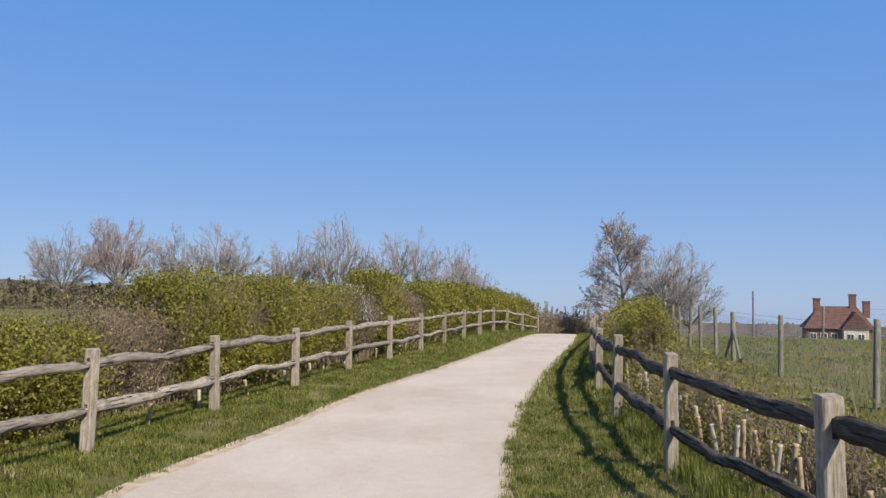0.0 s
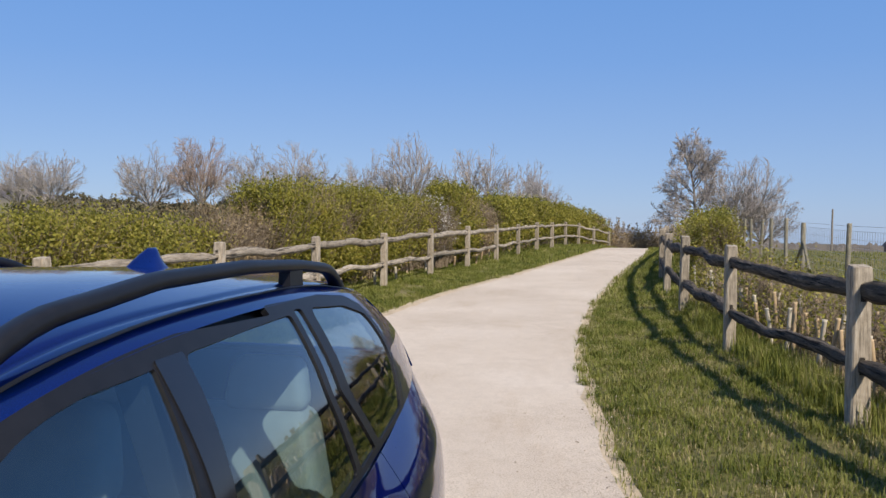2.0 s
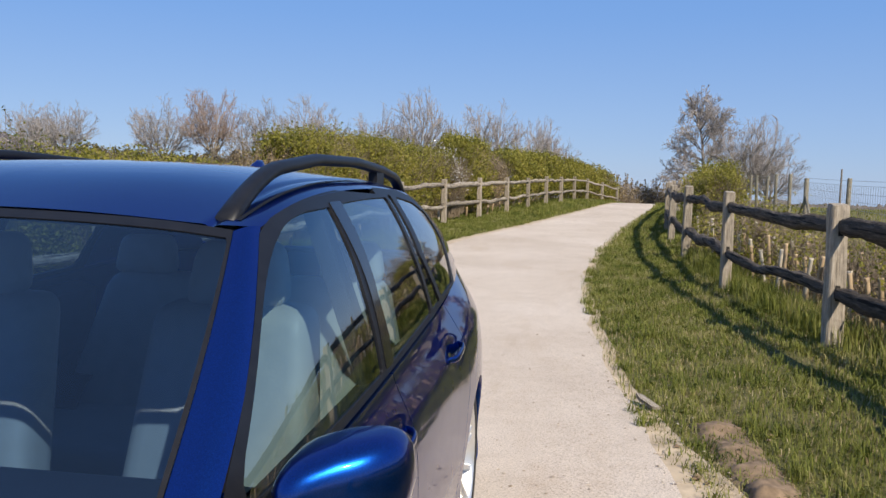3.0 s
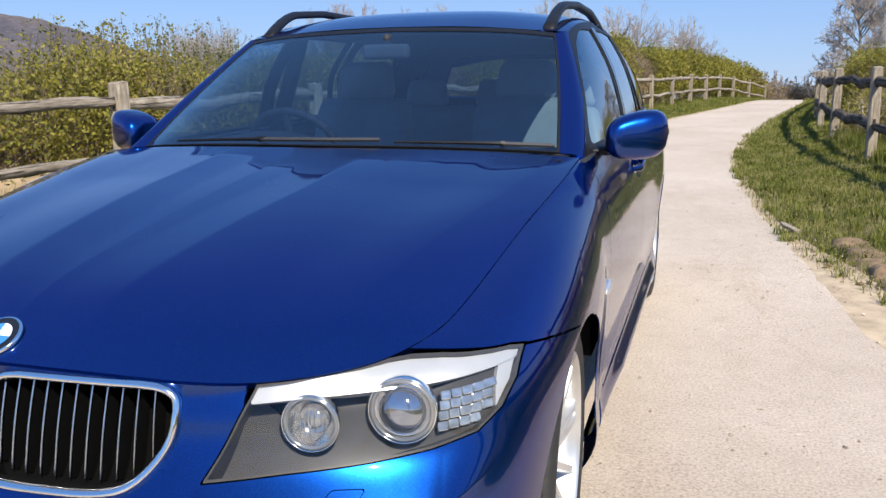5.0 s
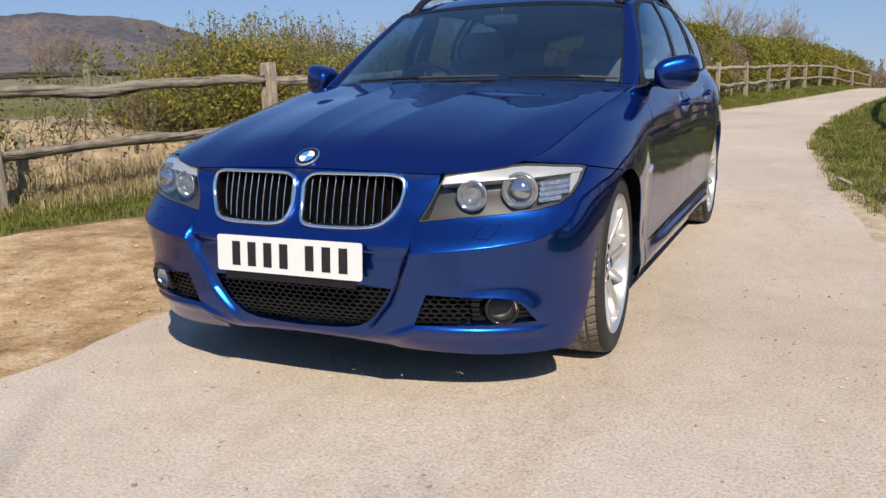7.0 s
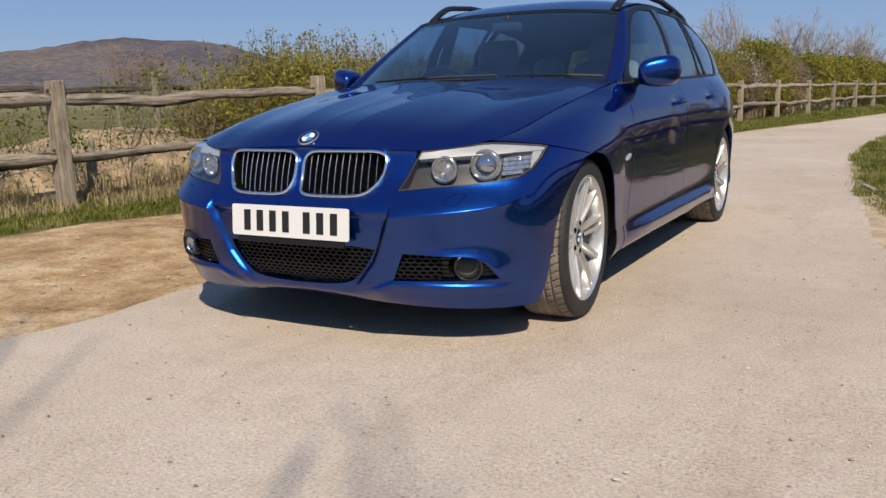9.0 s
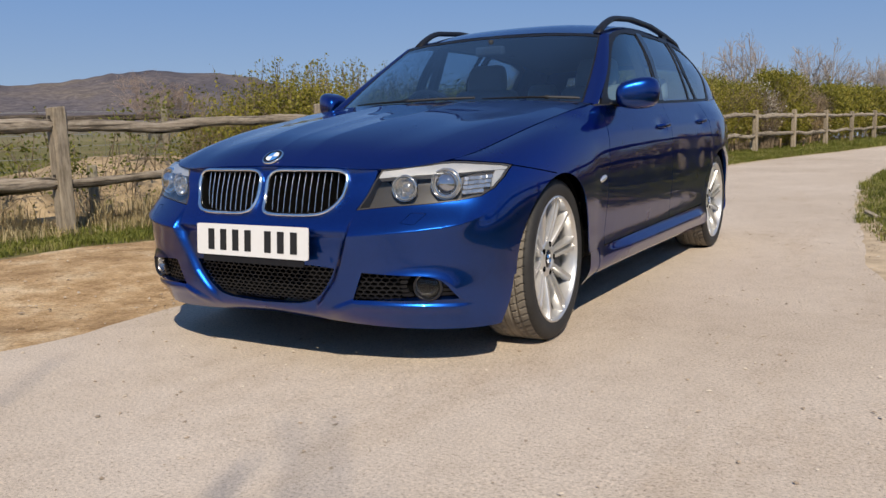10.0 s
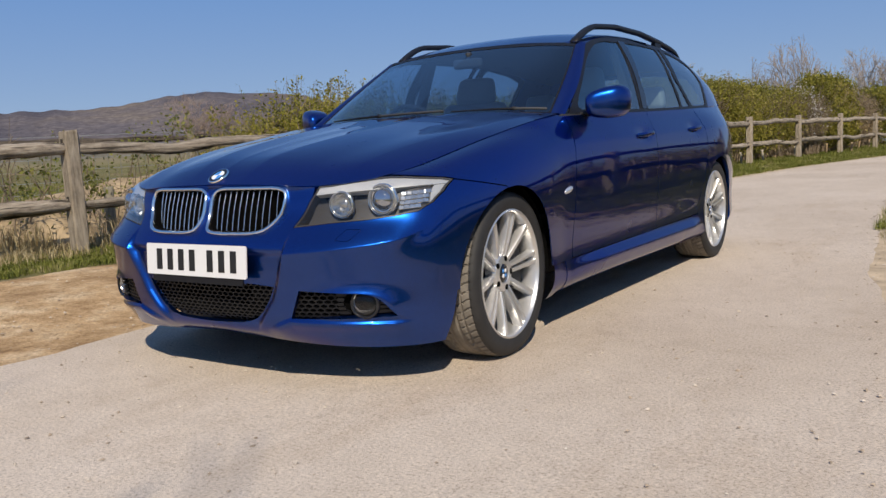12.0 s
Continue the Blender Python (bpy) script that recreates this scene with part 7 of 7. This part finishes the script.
def roundel(name, at, way, r, parent, label):
    b = turned(name, [(r, -0.003), (r, 0.002), (r * 0.95, 0.004), (r * 0.9, 0.0035)], M_CHROME, parent, at, way, label)
    turned("ring", [(r * 0.92, 0.0025), (r * 0.62, 0.003)], M_GLOSS_BLACK, b, at, way)
    q4 = Matrix.Translation(at) @ Vector(way).to_track_quat("Z", "Y").to_matrix().to_4x4()
    for q in range(4):
        bm = bmesh.new()
        c = bm.verts.new((0, 0, 0.0036))
        arc = [bm.verts.new((r * 0.62 * math.cos(math.pi / 2 * (q + s / 6)), r * 0.62 * math.sin(math.pi / 2 * (q + s / 6)), 0.0036)) for s in range(7)]
        for s in range(6):
            bm.faces.new((c, arc[s], arc[s + 1]))
        bm.transform(q4)
        part("quarter", bm, M_BADGE_BLUE if q % 2 else M_BADGE_WHITE, b)
    return b


roundel("bonnet_badge", (0, -0.662, 0.7435), (0, -0.55, 0.83), 0.041, bonnet, "round blue and white badge")

# side repeaters, handles
for m, sx in enumerate((1, -1)):
    bm = bmesh.new()
    bmesh.ops.create_uvsphere(bm, u_segments=16, v_segments=10, radius=1, matrix=Matrix.Translation((0.856 * sx, 0.485, 0.600)) @ Matrix.Rotation(radians(12), 4, "X") @ Matrix.Diagonal((0.009, 0.042, 0.0125, 1)))
    part("side_repeater", bm, M_REFLECT, wings[m], "small clear side repeater lamp", True)
    turned("repeater_badge", [(0.013, 0), (0.013, 0.002), (0, 0.003)], M_GLOSS_BLACK, wings[m], (0.858 * sx, 0.40, 0.60), (sx, 0, 0))
    for (hy_, hz_), host in zip(HANDLES, (doors_f, doors_r)):
        bm = bmesh.new()
        last = None
        for s in np.linspace(-1, 1, 13):
            cy = hy_ + 0.105 * s
            out = 0.030 * (1 - abs(s) ** 5)
            px = 0.836 + out
            rr = 0.0125 * (1 - 0.35 * s**4)
            ringv = [bm.verts.new(((px + 0.45 * rr * math.cos(a)) * sx, cy, hz_ + 0.006 * s + rr * math.sin(a))) for a in np.linspace(0, 2 * math.pi, 10, endpoint=False)]
            if last:
                for i in range(10):
                    bm.faces.new((last[i], last[(i + 1) % 10], ringv[(i + 1) % 10], ringv[i]))
            last = ringv
        bmesh.ops.recalc_face_normals(bm, faces=bm.faces)
        part("door_handle", bm, M_PAINT, host[m], "body-coloured door handle", True)

# ---- mirrors, rails, fin, wipers ----
for m, sx in enumerate((1, -1)):
    bm = bmesh.new()
    nu_, nv_ = 36, 22
    rows_ = []
    for j in range(nv_ + 1):
        t = -1 + 2 * j / nv_
        taper = (1 - abs(t) ** 4.2) ** 0.5 if abs(t) < 1 else 0.0
        hz_ = 0.072 * (1 - 0.20 * max(0, -t)) * taper
        fy = (0.098 - 0.030 * t) * taper
        cxx = 0.886 + 0.092 * t
        row = []
        for i in range(nu_):
            a = 2 * math.pi * i / nu_
            ca, sa = math.cos(a), math.sin(a)
            ex = 0.62
            yy = -math.copysign(abs(ca) ** ex, ca)
            zz = math.copysign(abs(sa) ** ex, sa)
            yy = yy * (fy if yy < 0 else 0.050 * taper)
            row.append(bm.verts.new((cxx * sx, 0.895 + yy + 0.020 * t, 0.980 + hz_ * zz - 0.009 * (1 - t))))
        rows_.append(row)
    for a, b in zip(rows_, rows_[1:]):
        for i in range(nu_):
            bm.faces.new((a[i], a[(i + 1) % nu_], b[(i + 1) % nu_], b[i]))
    bmesh.ops.remove_doubles(bm, verts=bm.verts, dist=1e-5)
    bmesh.ops.recalc_face_normals(bm, faces=bm.faces)
    mirror = part("door_mirror", bm, M_PAINT, doors_f[m], "rounded body-coloured door mirror", True)
    bm = bmesh.new()
    last = None
    for s in np.linspace(0, 1, 8):
        c = Vector((0.745 + 0.115 * s, 0.855 + 0.025 * s, 0.926 + 0.002 * s))
        ringv = [bm.verts.new((c.x * sx, c.y + 0.040 * (1 - 0.3 * s) * math.cos(a), c.z + (0.013 + 0.004 * s) * math.sin(a))) for a in np.linspace(0, 2 * math.pi, 14, endpoint=False)]
        if last:
            for i in range(14):
                bm.faces.new((last[i], last[(i + 1) % 14], ringv[(i + 1) % 14], ringv[i]))
        last = ringv
    bmesh.ops.recalc_face_normals(bm, faces=bm.faces)
    part("mirror_stalk", bm, M_TRIM, mirror, "black mirror foot", True)
    bm = bmesh.new()
    bmesh.ops.create_circle(bm, cap_ends=True, segments=28, radius=1, matrix=Matrix.Translation((0.890 * sx, 0.947, 0.975)) @ Matrix.Rotation(radians(90), 4, "X") @ Matrix.Diagonal((0.070, 0.052, 1, 1)))
    part("mirror_glass", bm, M_MIRROR, mirror)

    bm = bmesh.new()
    last = None
    pts = []
    for s in np.linspace(0, 1, 44):
        yy = 1.262 + 1.83 * s
        base_x = np.interp(yy, [1.26, 1.6, 2.2, 3.1], [0.542, 0.556, 0.552, 0.508])
        base_z = np.interp(yy, [1.26, 1.5, 1.8, 2.2, 2.6, 3.0, 3.1], [1.303, 1.346, 1.368, 1.364, 1.342, 1.305, 1.293])
        rise = -0.012 + 0.066 * (1 - (1 - min(1, s / 0.17)) ** 2.4) * (1 - (1 - min(1, (1 - s) / 0.13)) ** 2.4)
        pts.append((base_x, yy, base_z + rise, min(s, 1 - s)))
    for bx_, yy, zz, e in pts:
        th = 0.0150 + 0.004 * math.exp(-e / 0.05)
        w = 0.0185 + 0.006 * math.exp(-e / 0.04)
        ringv = [bm.verts.new(((bx_ + w * math.copysign(abs(math.cos(a)) ** 0.7, math.cos(a))) * sx, yy, zz + th * math.copysign(abs(math.sin(a)) ** 0.7, math.sin(a)))) for a in np.linspace(0, 2 * math.pi, 14, endpoint=False)]
        if last:
            for i in range(14):
                bm.faces.new((last[i], last[(i + 1) % 14], ringv[(i + 1) % 14], ringv[i]))
        else:
            bm.faces.new(ringv)
        last = ringv
    bm.faces.new(last)
    bmesh.ops.recalc_face_normals(bm, faces=bm.faces)
    rail = part("roof_rail", bm, M_TRIM, car, "black raised roof rail", True)
    bm = bmesh.new()
    prism(bm, [(0.550 * sx, 1.322), (0.516 * sx, 1.322), (0.520 * sx, 1.388), (0.548 * sx, 1.388)], 2.50, 2.60)
    part("rail_foot", bm, M_TRIM, rail)

bm = bmesh.new()
last = None
for s in np.linspace(0, 1, 14):
    zz = 1.352 + 0.068 * s
    y0, y1 = 2.700 + 0.150 * s**1.25, 2.968 - 0.070 * math.sin(0.5 * math.pi * s) ** 0.7
    w = 0.034 * (1 - s) ** 0.6 + 0.004
    ringv = []
    for a in np.linspace(0, 2 * math.pi, 20, endpoint=False):
        ringv.append(bm.verts.new((w * math.sin(a) * (1 - 0.35 * math.cos(a + math.pi)), (y0 + y1) / 2 + (y1 - y0) / 2 * math.cos(a), zz)))
    if last:
        for i in range(20):
            bm.faces.new((last[i], last[(i + 1) % 20], ringv[(i + 1) % 20], ringv[i]))
    last = ringv
bm.faces.new(last)
bmesh.ops.recalc_face_normals(bm, faces=bm.faces)
part("aerial_fin", bm, M_PAINT, car, "blue shark-fin aerial", True)


def on_screen(f, s):
    p = SCREEN.at([(abs(f) * 3, s * 2)])[0]
    return Vector((math.copysign(p[0], f), p[1], p[2])) + Vector((0, -0.010, 0.008))


def bar(pts, r0, r1, sides=6):
    """One bent rod through the points."""
    bm = bmesh.new()
    last = None
    for k, p in enumerate(pts):
        way = (pts[min(k + 1, len(pts) - 1)] - pts[max(k - 1, 0)]).normalized()
        q = way.to_track_quat("Z", "Y").to_matrix()
        r = r0 + (r1 - r0) * k / (len(pts) - 1)
        cur = [bm.verts.new(p + q @ Vector((r * math.cos(2 * math.pi * i / sides), r * math.sin(2 * math.pi * i / sides), 0))) for i in range(sides)]
        if last:
            for i in range(sides):
                bm.faces.new((last[i], last[(i + 1) % sides], cur[(i + 1) % sides], cur[i]))
        else:
            bm.faces.new(cur)
        last = cur
    bm.faces.new(last)
    bmesh.ops.recalc_face_normals(bm, faces=bm.faces)
    return bm


for a, h, b in ((-0.62, -0.22, 0.20), (0.25, 0.66, 0.965)):
    wiper = part("wiper", bar([on_screen(h + (b - h) * q / 10, 0.020 + 0.006 * q / 10) for q in range(11)], 0.0075, 0.0065), M_CABIN, car, "black windscreen wiper")
    part("wiper_arm", bar([on_screen(h + (a - h) * q / 10, 0.022 - 0.010 * q / 10) for q in range(11)], 0.0065, 0.0035), M_TRIM, wiper)
    part("wiper_joint", bar([on_screen(h - 0.012, 0.024), on_screen(h + 0.012, 0.024)], 0.010, 0.009, 8), M_TRIM, wiper)
bm = bmesh.new()
box(bm, -0.72, 0.72, 0.52, 0.70, 0.90, 0.928)
part("cowl", bm, M_TRIM, car, "black scuttle panel")


# ---- wheels ----
def tyre_data():
    profile = [(-0.103, 0.244), (-0.110, 0.256), (-0.1135, 0.282), (-0.107, 0.305), (-0.094, 0.3135)]
    tread = np.linspace(-0.088, 0.088, 25)
    n = 432
    ths = np.linspace(0, 2 * math.pi, n, endpoint=False)
    cols = [np.stack([np.full(n, xx), np.full(n, rr)], 1) for xx, rr in profile]
    for k, xx in enumerate(tread):
        r = 0.318 - 0.004 * (abs(xx) / 0.088) ** 4
        groove = min(abs(xx - g) for g in (-0.045, -0.012, 0.022, 0.050)) < 0.0042
        ph = (ths * 62 / (2 * math.pi) + (abs(xx) - 0.04) * 14) % 1.0
        sipe = (ph < 0.14) & (abs(xx) > 0.024)
        cols.append(np.stack([np.full(n, xx), np.where(sipe | groove, r - 0.0075, r)], 1))
    cols += [np.stack([np.full(n, -xx), np.full(n, rr)], 1) for xx, rr in profile[::-1]]
    verts = [(c[i, 0], c[i, 1] * math.cos(ths[i]), c[i, 1] * math.sin(ths[i])) for c in cols for i in range(n)]
    m = len(cols)
    faces = [(k * n + i, k * n + (i + 1) % n, (k + 1) * n + (i + 1) % n, (k + 1) * n + i) for k in range(m - 1) for i in range(n)]
    me = mesh_of("tyre", verts, faces, M_RUBBER)
    me.materials.append(M_TREAD)
    idx = [1 if 5 <= k < m - 6 else 0 for k in range(m - 1) for i in range(n)]
    me.polygons.foreach_set("material_index", idx)
    me.polygons.foreach_set("use_smooth", [i == 0 for i in idx])
    return me


def spoke(bm, r0, r1, w0, w1, face=0.097, dish=0.030, bend=0.0):
    """One spoke from hub to rim: flat-topped, with chamfered shoulders and deep flanks."""
    last = None
    for s in np.linspace(0, 1, 10):
        r = r0 + s * (r1 - r0)
        th = bend * math.sin(math.pi * s) / max(r, 0.05)
        w = w0 + (w1 - w0) * s + 0.004 * max(0, (s - 0.85) / 0.15) ** 2
        xf = face - dish * (1 - s) ** 1.7 - 0.003 * math.sin(math.pi * s)
        rad = Vector((0, math.cos(th), math.sin(th)))
        tan = Vector((0, -math.sin(th), math.cos(th)))
        c = rad * r
        cur = [bm.verts.new(c + tan * (w * a) + Vector((xf - d, 0, 0))) for a, d in ((-1.15, 0.034), (-1, 0.006), (-0.7, 0.0), (0.7, 0.0), (1, 0.006), (1.15, 0.034))]
        if last:
            for i in range(5):
                bm.faces.new((last[i], last[i + 1], cur[i + 1], cur[i]))
        last = cur


TYRE = tyre_data()
rim_bm = ring_lathe([(0.250, -0.105), (0.240, -0.09), (0.230, -0.05), (0.226, 0.03), (0.230, 0.070), (0.234, 0.092), (0.237, 0.103), (0.242, 0.109), (0.2475, 0.107), (0.248, 0.098)], 96)
rim_bm.transform(Matrix.Rotation(radians(90), 4, "Y"))
hub_bm = ring_lathe([(0.078, 0.03), (0.076, 0.060), (0.066, 0.070), (0.040, 0.073), (0.036, 0.068)], 40)
hub_bm.transform(Matrix.Rotation(radians(90), 4, "Y"))
tmp = bpy.data.meshes.new("hub_tmp")
hub_bm.to_mesh(tmp)
hub_bm.free()
rim_bm.from_mesh(tmp)
bpy.data.meshes.remove(tmp)
bmesh.ops.recalc_face_normals(rim_bm, faces=rim_bm.faces)
RIM = bpy.data.meshes.new("wheel")
rim_bm.to_mesh(RIM)
rim_bm.free()
RIM.materials.append(M_ALLOY)
RIM.polygons.foreach_set("use_smooth", [True] * len(RIM.polygons))
RIM.set_sharp_from_angle(angle=radians(38))
SPOKES = []
for args in ((0.050, 0.234, 0.0075, 0.0085, 0.098, 0.034, 0.0), (0.050, 0.234, 0.0120, 0.0105, 0.095, 0.034, 0.0)):
    bm = bmesh.new()
    spoke(bm, *args)
    bmesh.ops.recalc_face_normals(bm, faces=bm.faces)
    me = bpy.data.meshes.new("spoke")
    bm.to_mesh(me)
    bm.free()
    me.materials.append(M_ALLOY)
    me.polygons.foreach_set("use_smooth", [True] * len(me.polygons))
    me.set_sharp_from_angle(angle=radians(30))
    SPOKES.append(me)
for sx, wy_ in ((1, WHEEL_F), (1, WHEEL_R), (-1, WHEEL_F), (-1, WHEEL_R)):
    w = child("wheel", RIM, car, "silver alloy wheel with five twin and five single spokes")
    w.matrix_basis = Matrix.Translation(((0.728 if wy_ == 0 else 0.735) * sx, wy_, 0.316)) @ Matrix.Rotation(radians(2.5) if wy_ == 0 else 0, 4, "Z") @ Matrix.Rotation(0 if sx > 0 else math.pi, 4, "Z") @ Matrix.Rotation(0.5 * wy_, 4, "X")
    child("tyre", TYRE, w, "dusty low-profile tyre")
    for q in range(5):
        a = 2 * math.pi * q / 5 + 0.14
        for off, tilt_ in ((0.0135, 0.035), (-0.0135, -0.035)):
            twin = child("spoke", SPOKES[0], w)
            twin.matrix_basis = Matrix.Rotation(a, 4, "X") @ Matrix.Translation((0, 0, off * 0.72)) @ Matrix.Rotation(tilt_, 4, "X")
        child("spoke", SPOKES[1], w).rotation_euler = (a + math.pi / 5, 0, 0)
    turned("brake_disc", [(0.06, 0.0), (0.16, 0.0), (0.165, -0.01), (0.165, -0.03)], M_DISC, w, (0.02, 0, 0), (1, 0, 0))
    bm = bmesh.new()
    box(bm, -0.01, 0.055, 0.09, 0.175, -0.075, 0.075)
    part("caliper", bm, M_TRIM, w)
    # near-black disc in place of the shade behind the spokes
    turned("barrel_back", [(0.0, -0.02), (0.2, -0.02)], M_VOID, w, (-0.04, 0, 0), (1, 0, 0))
    cap = turned("centre_cap", [(0.036, -0.004), (0.035, 0.003), (0.02, 0.005), (0, 0.0055)], M_GLOSS_BLACK, w, (0.068, 0, 0), (1, 0, 0), "round dark centre cap")
    for q in range(4):
        turned("cap_quarter", [(0.008, 0.0), (0.008, 0.002), (0, 0.0025)], M_BADGE_BLUE if q % 2 else M_BADGE_WHITE, w, (0.0725, 0.0095 * (1 if q in (0, 3) else -1), 0.0095 * (1 if q < 2 else -1)), (1, 0, 0), sides=16)
    for q in range(5):
        a = 2 * math.pi * q / 5
        turned("wheel_bolt", [(0.011, 0.0), (0.011, 0.006), (0, 0.007)], M_VOID, w, (0.067, 0.058 * math.cos(a), 0.058 * math.sin(a)), (1, 0, 0), sides=12)
    # liner coloured near-black, with the arch's shade in its colour
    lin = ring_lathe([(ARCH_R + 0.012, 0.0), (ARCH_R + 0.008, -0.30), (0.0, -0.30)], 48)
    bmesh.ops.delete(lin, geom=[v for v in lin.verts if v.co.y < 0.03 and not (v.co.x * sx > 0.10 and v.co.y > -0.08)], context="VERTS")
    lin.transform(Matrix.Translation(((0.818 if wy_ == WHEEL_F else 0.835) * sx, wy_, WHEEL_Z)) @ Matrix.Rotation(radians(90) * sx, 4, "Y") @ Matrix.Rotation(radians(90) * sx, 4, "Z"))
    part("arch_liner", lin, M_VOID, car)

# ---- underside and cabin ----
# plain slab and box, near-black for the shade under and inside the car
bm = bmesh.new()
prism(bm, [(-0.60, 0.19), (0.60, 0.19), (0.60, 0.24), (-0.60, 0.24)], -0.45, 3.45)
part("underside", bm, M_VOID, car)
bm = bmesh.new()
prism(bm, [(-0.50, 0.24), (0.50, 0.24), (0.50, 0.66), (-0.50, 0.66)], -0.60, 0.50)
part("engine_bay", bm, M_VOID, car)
bm = bmesh.new()
box(bm, -0.74, 0.74, 0.50, 3.5, 0.24, 0.36)
part("cabin_floor", bm, M_CABIN, car)
bm = bmesh.new()
last = None
for cx in np.linspace(-0.72, 0.72, 25):
    hood = 0.045 * math.exp(-((cx + 0.37) / 0.17) ** 4)
    cur = [bm.verts.new((cx, yy, zz)) for yy, zz in ((0.56, 0.90), (0.70, 0.935), (0.95, 0.925 + hood), (1.05, 0.885 + hood * 0.8), (1.08, 0.80), (1.02, 0.62), (0.98, 0.45))]
    if last:
        for i in range(6):
            bm.faces.new((last[i], last[i + 1], cur[i + 1], cur[i]))
    last = cur
part("dashboard", bm, M_CABIN, car, "dark dashboard", True)
bm = bmesh.new()
for k in range(28):
    a, b = 2 * math.pi * k / 28, 2 * math.pi * (k + 1) / 28
    rod(bm, (0.185 * math.cos(a), 0.185 * math.sin(a), 0), (0.185 * math.cos(b), 0.185 * math.sin(b), 0), 0.015, 8)
for a in (math.pi, 0, -math.pi / 2):
    rod(bm, (0, 0, -0.02), (0.18 * math.cos(a), 0.18 * math.sin(a), 0), 0.018, 6)
bmesh.ops.create_uvsphere(bm, u_segments=12, v_segments=8, radius=0.07, matrix=Matrix.Translation((0, 0, -0.015)) @ Matrix.Diagonal((1, 1, 0.45, 1)))
bm.transform(Matrix.Translation((-0.37, 1.13, 0.865)) @ Matrix.Rotation(radians(-66), 4, "X"))
part("steering_wheel", bm, M_CABIN, car, "dark leather steering wheel", True)


def cushion(bm, x0, x1, y0, y1, z0, z1, slant=0.0, r=0.05):
    """A padded block, its top pushed back by slant."""
    g = bmesh.ops.create_cube(bm, size=1, matrix=Matrix.Translation(((x0 + x1) / 2, (y0 + y1) / 2, (z0 + z1) / 2)) @ Matrix.Diagonal((x1 - x0, y1 - y0, z1 - z0, 1)))
    vs = g["verts"]
    es = list({e for v in vs for e in v.link_edges})
    out = bmesh.ops.bevel(bm, geom=es, offset=r, segments=4, affect="EDGES", profile=0.6)
    for v in {v for f in out["faces"] for v in f.verts} | {v for v in vs if v.is_valid}:
        s = (v.co.z - z0) / (z1 - z0)
        v.co.y += slant * s
        v.co.x += ((x0 + x1) / 2 - v.co.x) * 0.22 * max(0, s) ** 2 * (1 if slant else 0)


for cx in (-0.36, 0.36):
    bm = bmesh.new()
    cushion(bm, cx - 0.25, cx + 0.25, 1.54, 1.70, 0.45, 1.06, 0.17, 0.06)
    seat = part("front_seat", bm, M_LEATHER, car, "cream leather front seat", True)
    bm = bmesh.new()
    cushion(bm, cx - 0.25, cx + 0.25, 1.06, 1.62, 0.34, 0.52, 0.0, 0.06)
    part("seat_base", bm, M_LEATHER, seat, smooth=True)
    bm = bmesh.new()
    cushion(bm, cx - 0.13, cx + 0.13, 1.73, 1.84, 1.05, 1.215, 0.03, 0.045)
    part("headrest", bm, M_LEATHER, seat, smooth=True)
    bm = bmesh.new()
    for d in (-0.06, 0.06):
        rod(bm, (cx + d, 1.76, 1.02), (cx + d, 1.78, 1.10), 0.007, 6)
    part("headrest_stem", bm, M_CHROME, seat)
bm = bmesh.new()
cushion(bm, -0.66, 0.66, 2.55, 2.70, 0.45, 0.99, 0.15, 0.05)
bench = part("rear_seat", bm, M_LEATHER, car, "cream leather rear bench", True)
for cx in (-0.40, 0.0, 0.40):
    bm = bmesh.new()
    cushion(bm, cx - 0.12, cx + 0.12, 2.71, 2.80, 0.985, 1.13, 0.02, 0.04)
    part("headrest", bm, M_LEATHER, bench, smooth=True)
bm = bmesh.new()
cushion(bm, -0.66, 0.66, 2.10, 2.62, 0.36, 0.52, 0.0, 0.05)
part("seat_base", bm, M_LEATHER, bench, smooth=True)
lining = ROOF.grid(0.05, 5.9, 40, 0, 3.9, 30)
child("headlining", panel_mesh("headlining", cut(lining, np.full(lining.shape[:2], 1.0), 0.0, lift=-0.03, flip=flip_roof, both=True), M_LINING), car)
bm = bmesh.new()
cushion(bm, -0.085, 0.085, 1.10, 1.14, 1.21, 1.262, 0.0, 0.018)
rvm = part("rear_view_mirror", bm, M_LINING, car, "interior rear-view mirror", True)
bm = bmesh.new()
rod(bm, (0, 1.13, 1.25), (0, 1.13, 1.295), 0.016, 8)
part("mirror_arm", bm, M_CABIN, rvm)
for sx in (1, -1):
    bm = bmesh.new()
    prism(bm, [(0.70 * sx, 0.36), (0.80 * sx, 0.36), (0.772 * sx, 0.925), (0.70 * sx, 0.90)], 0.62, 2.9)
    part("door_card", bm, M_CABIN, car)
    bm = bmesh.new()
    prism(bm, [(0.715 * sx, 0.90), (0.765 * sx, 0.90), (0.612 * sx, 1.325), (0.570 * sx, 1.325)], 1.625, 1.685)
    part("pillar_lining", bm, M_CABIN, car)
